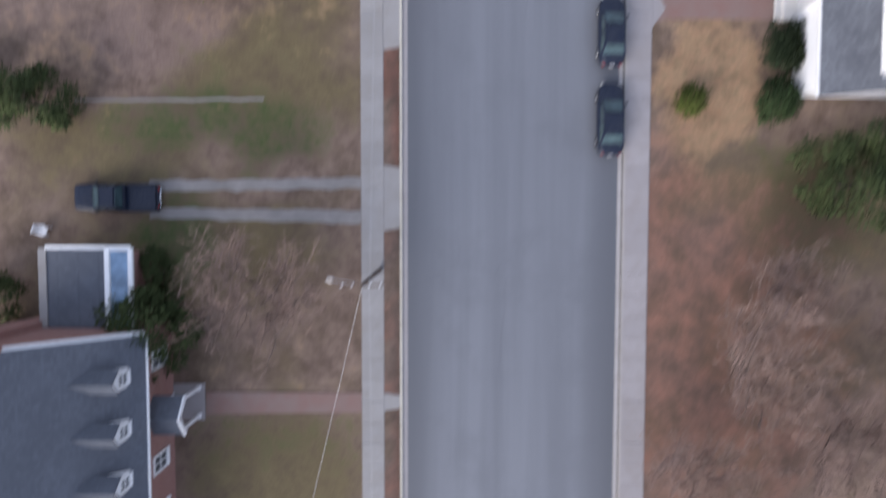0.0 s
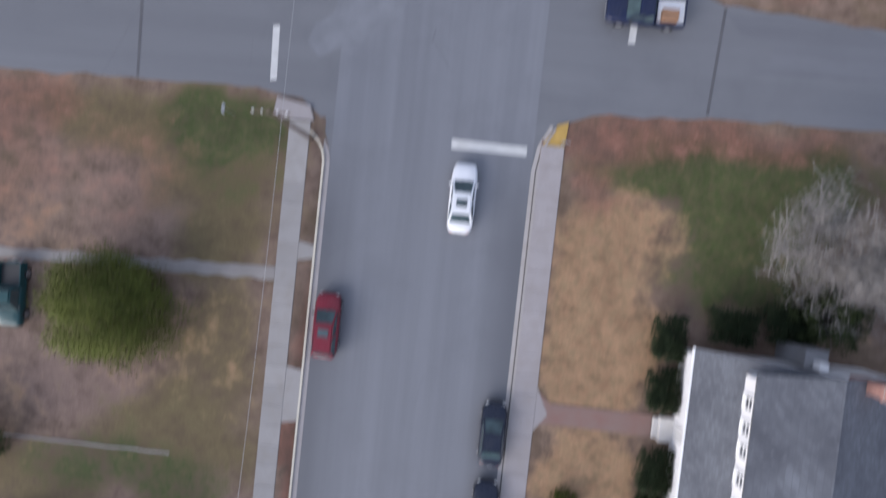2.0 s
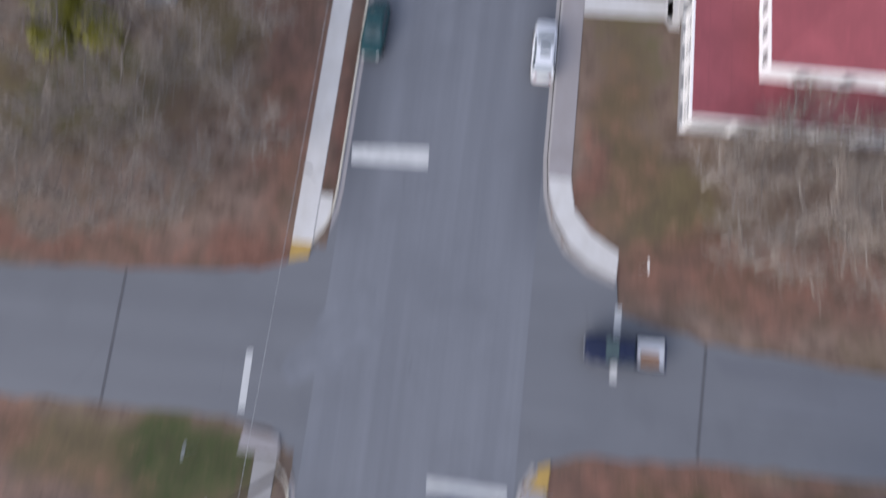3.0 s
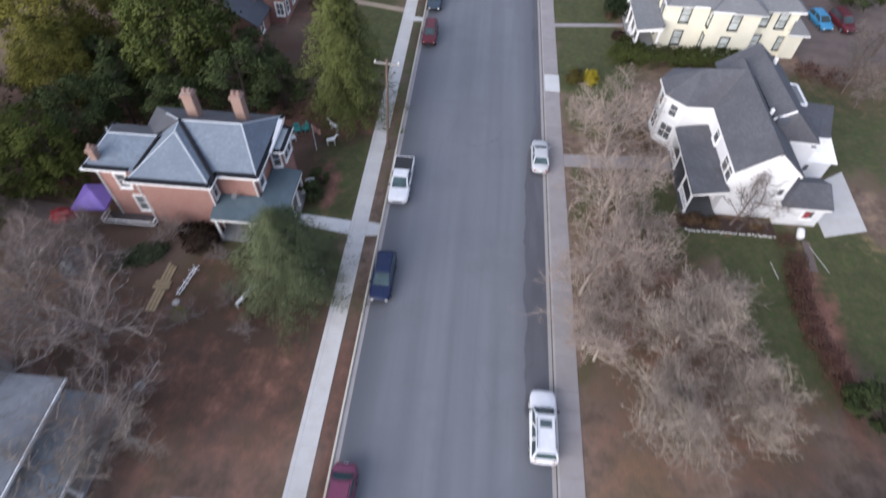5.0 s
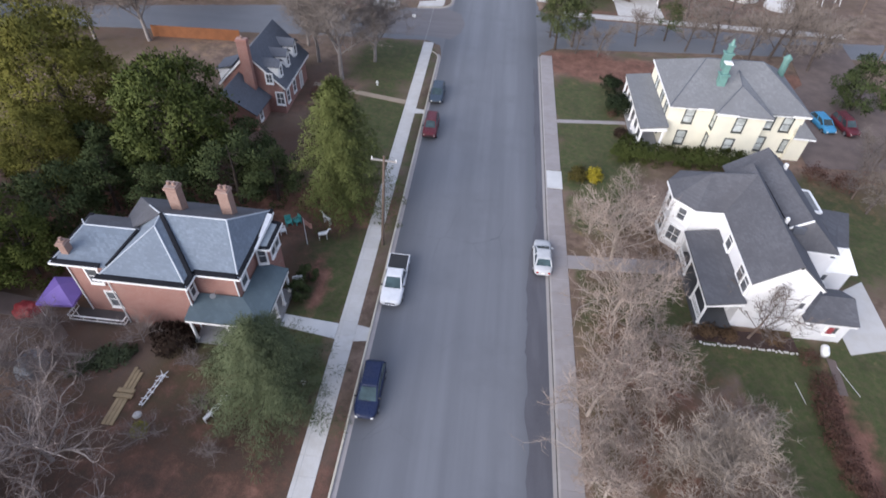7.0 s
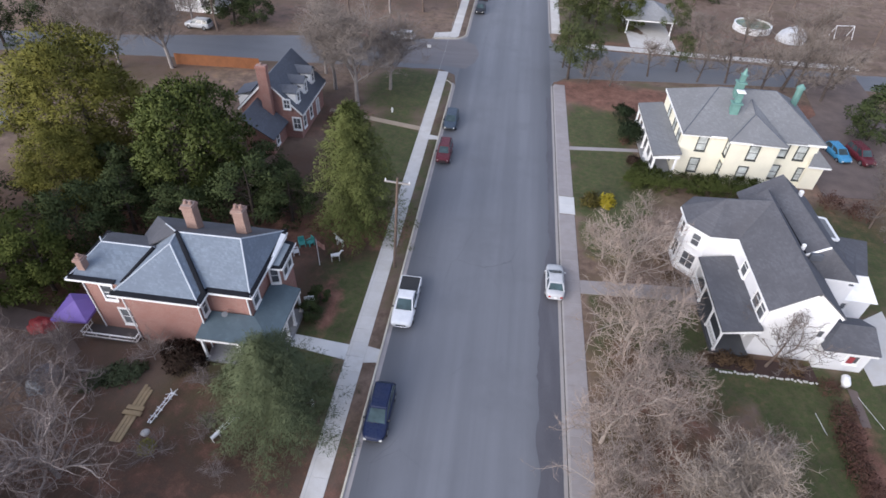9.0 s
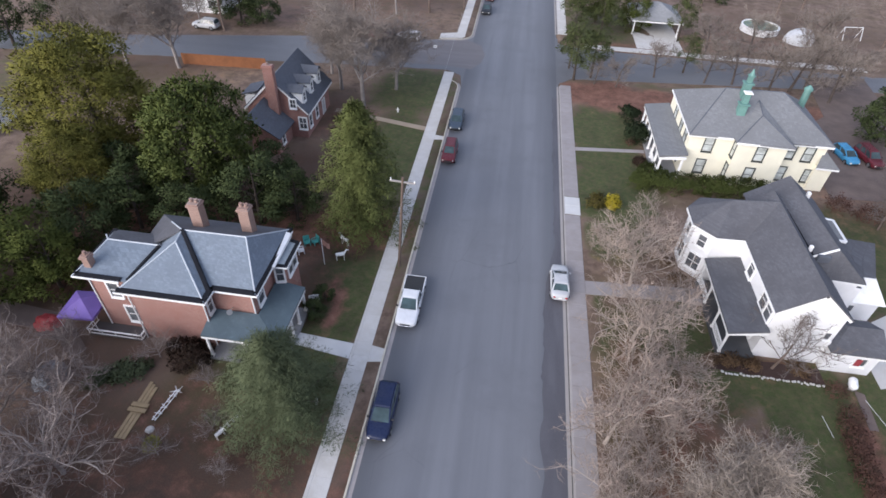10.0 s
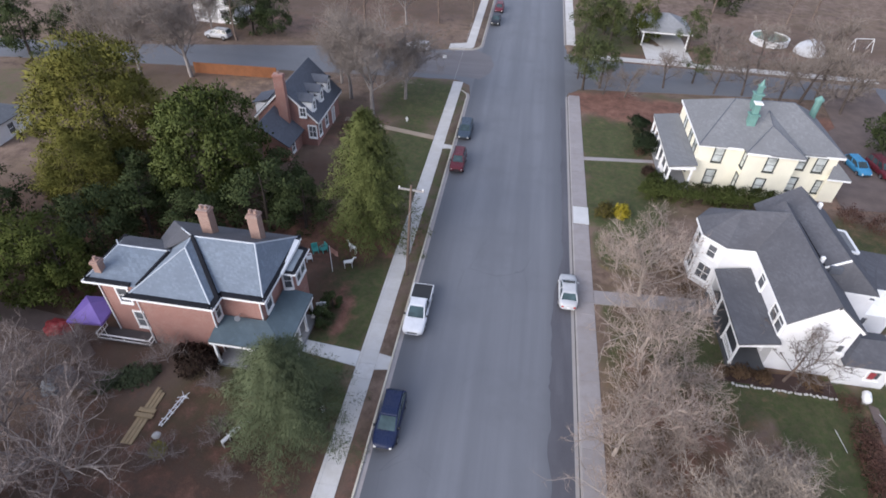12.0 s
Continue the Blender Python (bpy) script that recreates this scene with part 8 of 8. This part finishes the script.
SWL = (-5.3, -3.73)
SWR = (13.2, 14.87)
paved(*SWL, -90, 34.4, 1.52, CONC_GREY, "sidewalk_west_near", "pale concrete sidewalk of square slabs")
paved(*SWL, 49.6, 155.6, 1.52, CONC, "sidewalk_west", "pale concrete sidewalk of square slabs")
paved(*SWL, 171.5, 230, 1.52, CONC, "sidewalk_west_far", "pale concrete sidewalk of square slabs")
paved(*SWR, -90, 34.4, 1.52, CONC_OLD, "sidewalk_east_near", "worn grey concrete sidewalk of square slabs")
paved(*SWR, 56.5, 121.0, 1.52, CONC_OLD, "sidewalk_east", "worn grey concrete sidewalk of square slabs")
paved(*SWR, 124.5, 154.5, 1.52, CONC_OLD, "sidewalk_east_upper", "worn grey concrete sidewalk of square slabs")
paved(*SWR, 176.5, 230, 1.52, CONC, "sidewalk_east_far", "pale concrete sidewalk of square slabs")
paved(13.2, 14.95, 121.1, 124.4, 1.65, CONC_NEW, "fresh_slabs", "freshly poured white concrete slabs")
paved(17.6, 66, 170.9, 172.6, 1.8, CONC, "sidewalk_far_street", "pale sidewalk along the far street", along="x")
# flared corner walk
for pts in ([(13.2, 56.5), (14.87, 56.5), (15.3, 54.2), (14.0, 53.4), (13.5, 55)], [(14.0, 53.4), (15.3, 54.2), (16.6, 52.6), (15.2, 51.4)], [(15.2, 51.4), (16.6, 52.6), (18.7, 51.3), (18.6, 49.4), (16.7, 50.2)]):
    flat("corner_walk", pts, .145, CONC, "curved concrete corner of the sidewalk", "sidewalk", .14)
flat("ramp", [(13.25, 34.4), (14.87, 34.4), (15.0, 36.2), (14.2, 35.9)], .08, YELLOW, "yellow warning pad at the kerb ramp", "kerb ramp", .1)
flat("ramp", [(-5.3, 48.2), (-3.9, 48.6), (-3.73, 49.6), (-5.3, 49.6)], .08, YELLOW, "yellow warning pad at the kerb ramp", "kerb ramp", .1)
flat("corner_slab", [(-6.6, 34.5), (-3.5, 34.5), (-3.9, 35.6), (-6.4, 36.0)], .13, CONC_OLD, "broken concrete at the street corner", "sidewalk", .1)
flat("corner_slab", [(-3.7, 50.0), (-2.75, 51.4), (-2.75, 53.4), (-3.7, 53.4)], .12, CONC, "pale concrete at the street corner", "sidewalk", .1)
flat("corner_slab", [(-8.2, 169.6), (-4.2, 170.6), (-3.73, 171.4), (-5.3, 173.0), (-8.2, 172.0)], .12, CONC, "pale concrete at the far corner", "sidewalk", .1)
# aprons through the planting strip, house walks and drives
for y0, y1 in ((-.5, 4.1), (12.0, 16.25), (97.55, 99.3), (134.2, 135.4), (72.9, 74.5), (-13.3, -12.0), (24.2, 25.6)):
    flat("apron", [(-3.72, y0), (-2.6, y0 + .2), (-2.6, y1 - .2), (-3.72, y1)], .13, CONC if y0 > 40 else CONC_GREY, "concrete apron across the planting strip", "apron", .1)
flat("house_walk", [(-10.2, 98.3), (-5.32, 97.6), (-5.32, 99.2), (-10.2, 99.6)], .15, CONC_NEW, "pale concrete walk to the brick house", "walk", .1)
flat("house_walk", [(14.89, 108.7), (25.0, 109.3), (25.2, 111.2), (14.89, 110.5)], .15, CONC_OLD, "grey concrete walk to the white house", "walk", .1)
flat("house_walk", [(14.89, 135.1), (23.9, 136.2), (23.9, 136.9), (14.89, 135.9)], .15, CONC_OLD, "narrow concrete walk to the yellow house", "walk", .1)
flat("house_walk", [(-18.6, 139.0), (-5.32, 136.3), (-5.32, 137.3), (-18.6, 140.0)], .15, plain("sand_walk", (.36, .29, .22), .9, .2), "tan walk to the brick cottage", "walk", .1)
flat("house_walk", [(14.89, 70.4), (21.2, 70.6), (21.6, 69.8), (22.4, 69.8), (22.4, 74.0), (21.7, 74.0), (21.2, 72.3), (14.89, 72.2)], .15, CONC, "pale concrete walk to the red-roofed house", "walk", .1)
flat("house_walk", [(-12.6, 73.1), (-5.32, 72.9), (-5.32, 74.5), (-12.6, 74.2)], .15, CONC_GREY, "grey concrete walk to the grey house", "walk", .1)
flat("house_walk", [(-16.3, -13.5), (-5.32, -13.4), (-5.32, -12.0), (-16.3, -11.9)], .15, BRICKPATH, "red brick walk to the dormer house", "walk", .1)
flat("house_walk", [(14.89, 13.9), (15.9, 14.25), (23.3, 14.2), (23.3, 15.8), (15.9, 15.75), (14.89, 16.6)], .15, BRICKPATH, "dull brick walk to the grey-roofed house", "walk", .1)
flat("walk_throat", [(14.88, 13.6), (15.8, 14.9), (14.88, 16.8)], .155, CONC_OLD, "widened concrete at the brick walk", "walk", .1)
GDRIVE = plain("gravel_track", (0.264, 0.244, 0.232), .95, .3, .6, 12, bumpy=.5)
flat("drive_track", ragged([(-20, 2.2), (-5.32, 2.45), (-5.32, 3.2), (-20, 3.0)], .12, .5), .14, GDRIVE, "gravel wheel track of the driveway", "driveway", .08)
flat("drive_track", ragged([(-20, .35), (-5.32, .0), (-5.32, .95), (-20, 1.1)], .12, .5), .14, GDRIVE, "gravel wheel track of the driveway", "driveway", .08)
flat("yard_lane", ragged([(-60, 21.2), (-28.4, 21.9), (-5.32, 22.5), (-5.32, 23.5), (-28.4, 22.7), (-60, 22.0)], .12, .5), .14, GDRIVE, "grey gravel lane across the yard", "driveway", .08)
flat("garden_wall_line", ragged([(-25, 8.35), (-12, 8.5), (-12, 8.68), (-25, 8.53)], .06, .5), .13, GDRIVE, "low stone line between the yards", "edging", .2)
flat("flower_bed", ragged([(25.0, 101.6), (34.2, 101.5), (34.2, 103.1), (28.7, 103.1), (25.6, 103.0)], .12, .6), .135, SOIL_DARK, "dark mulched flower bed along the house", "flower bed", .08)
flat("concrete_pad", [(38.7, 101.8), (43.0, 103.0), (43.4, 111.0), (39.3, 108.4), (38.7, 107.0)], .14, CONC, "concrete pad beside the house", "pad", .08)
flat("gravel_drive", [(45, 130), (58, 131), (62, 150), (64, 168), (54, 166), (52, 152), (46, 146)], .15, GRAVEL, "grey gravel drive behind the yellow house", "driveway", .1)
flat("gravel_yard", [(-70, 98), (-31, 96.2), (-27.6, 93.8), (-27.0, 95.0), (-31, 98.2), (-70, 102)], .15, GRAVEL, "gravel lane behind the brick house", "driveway", .1)
flat("garden_path", [(36.1, 97.6), (36.8, 97.6), (37.1, 101.0), (36.4, 101.3)], .14, GRAVEL, "old concrete strip along the shrubs", "walk", .08)
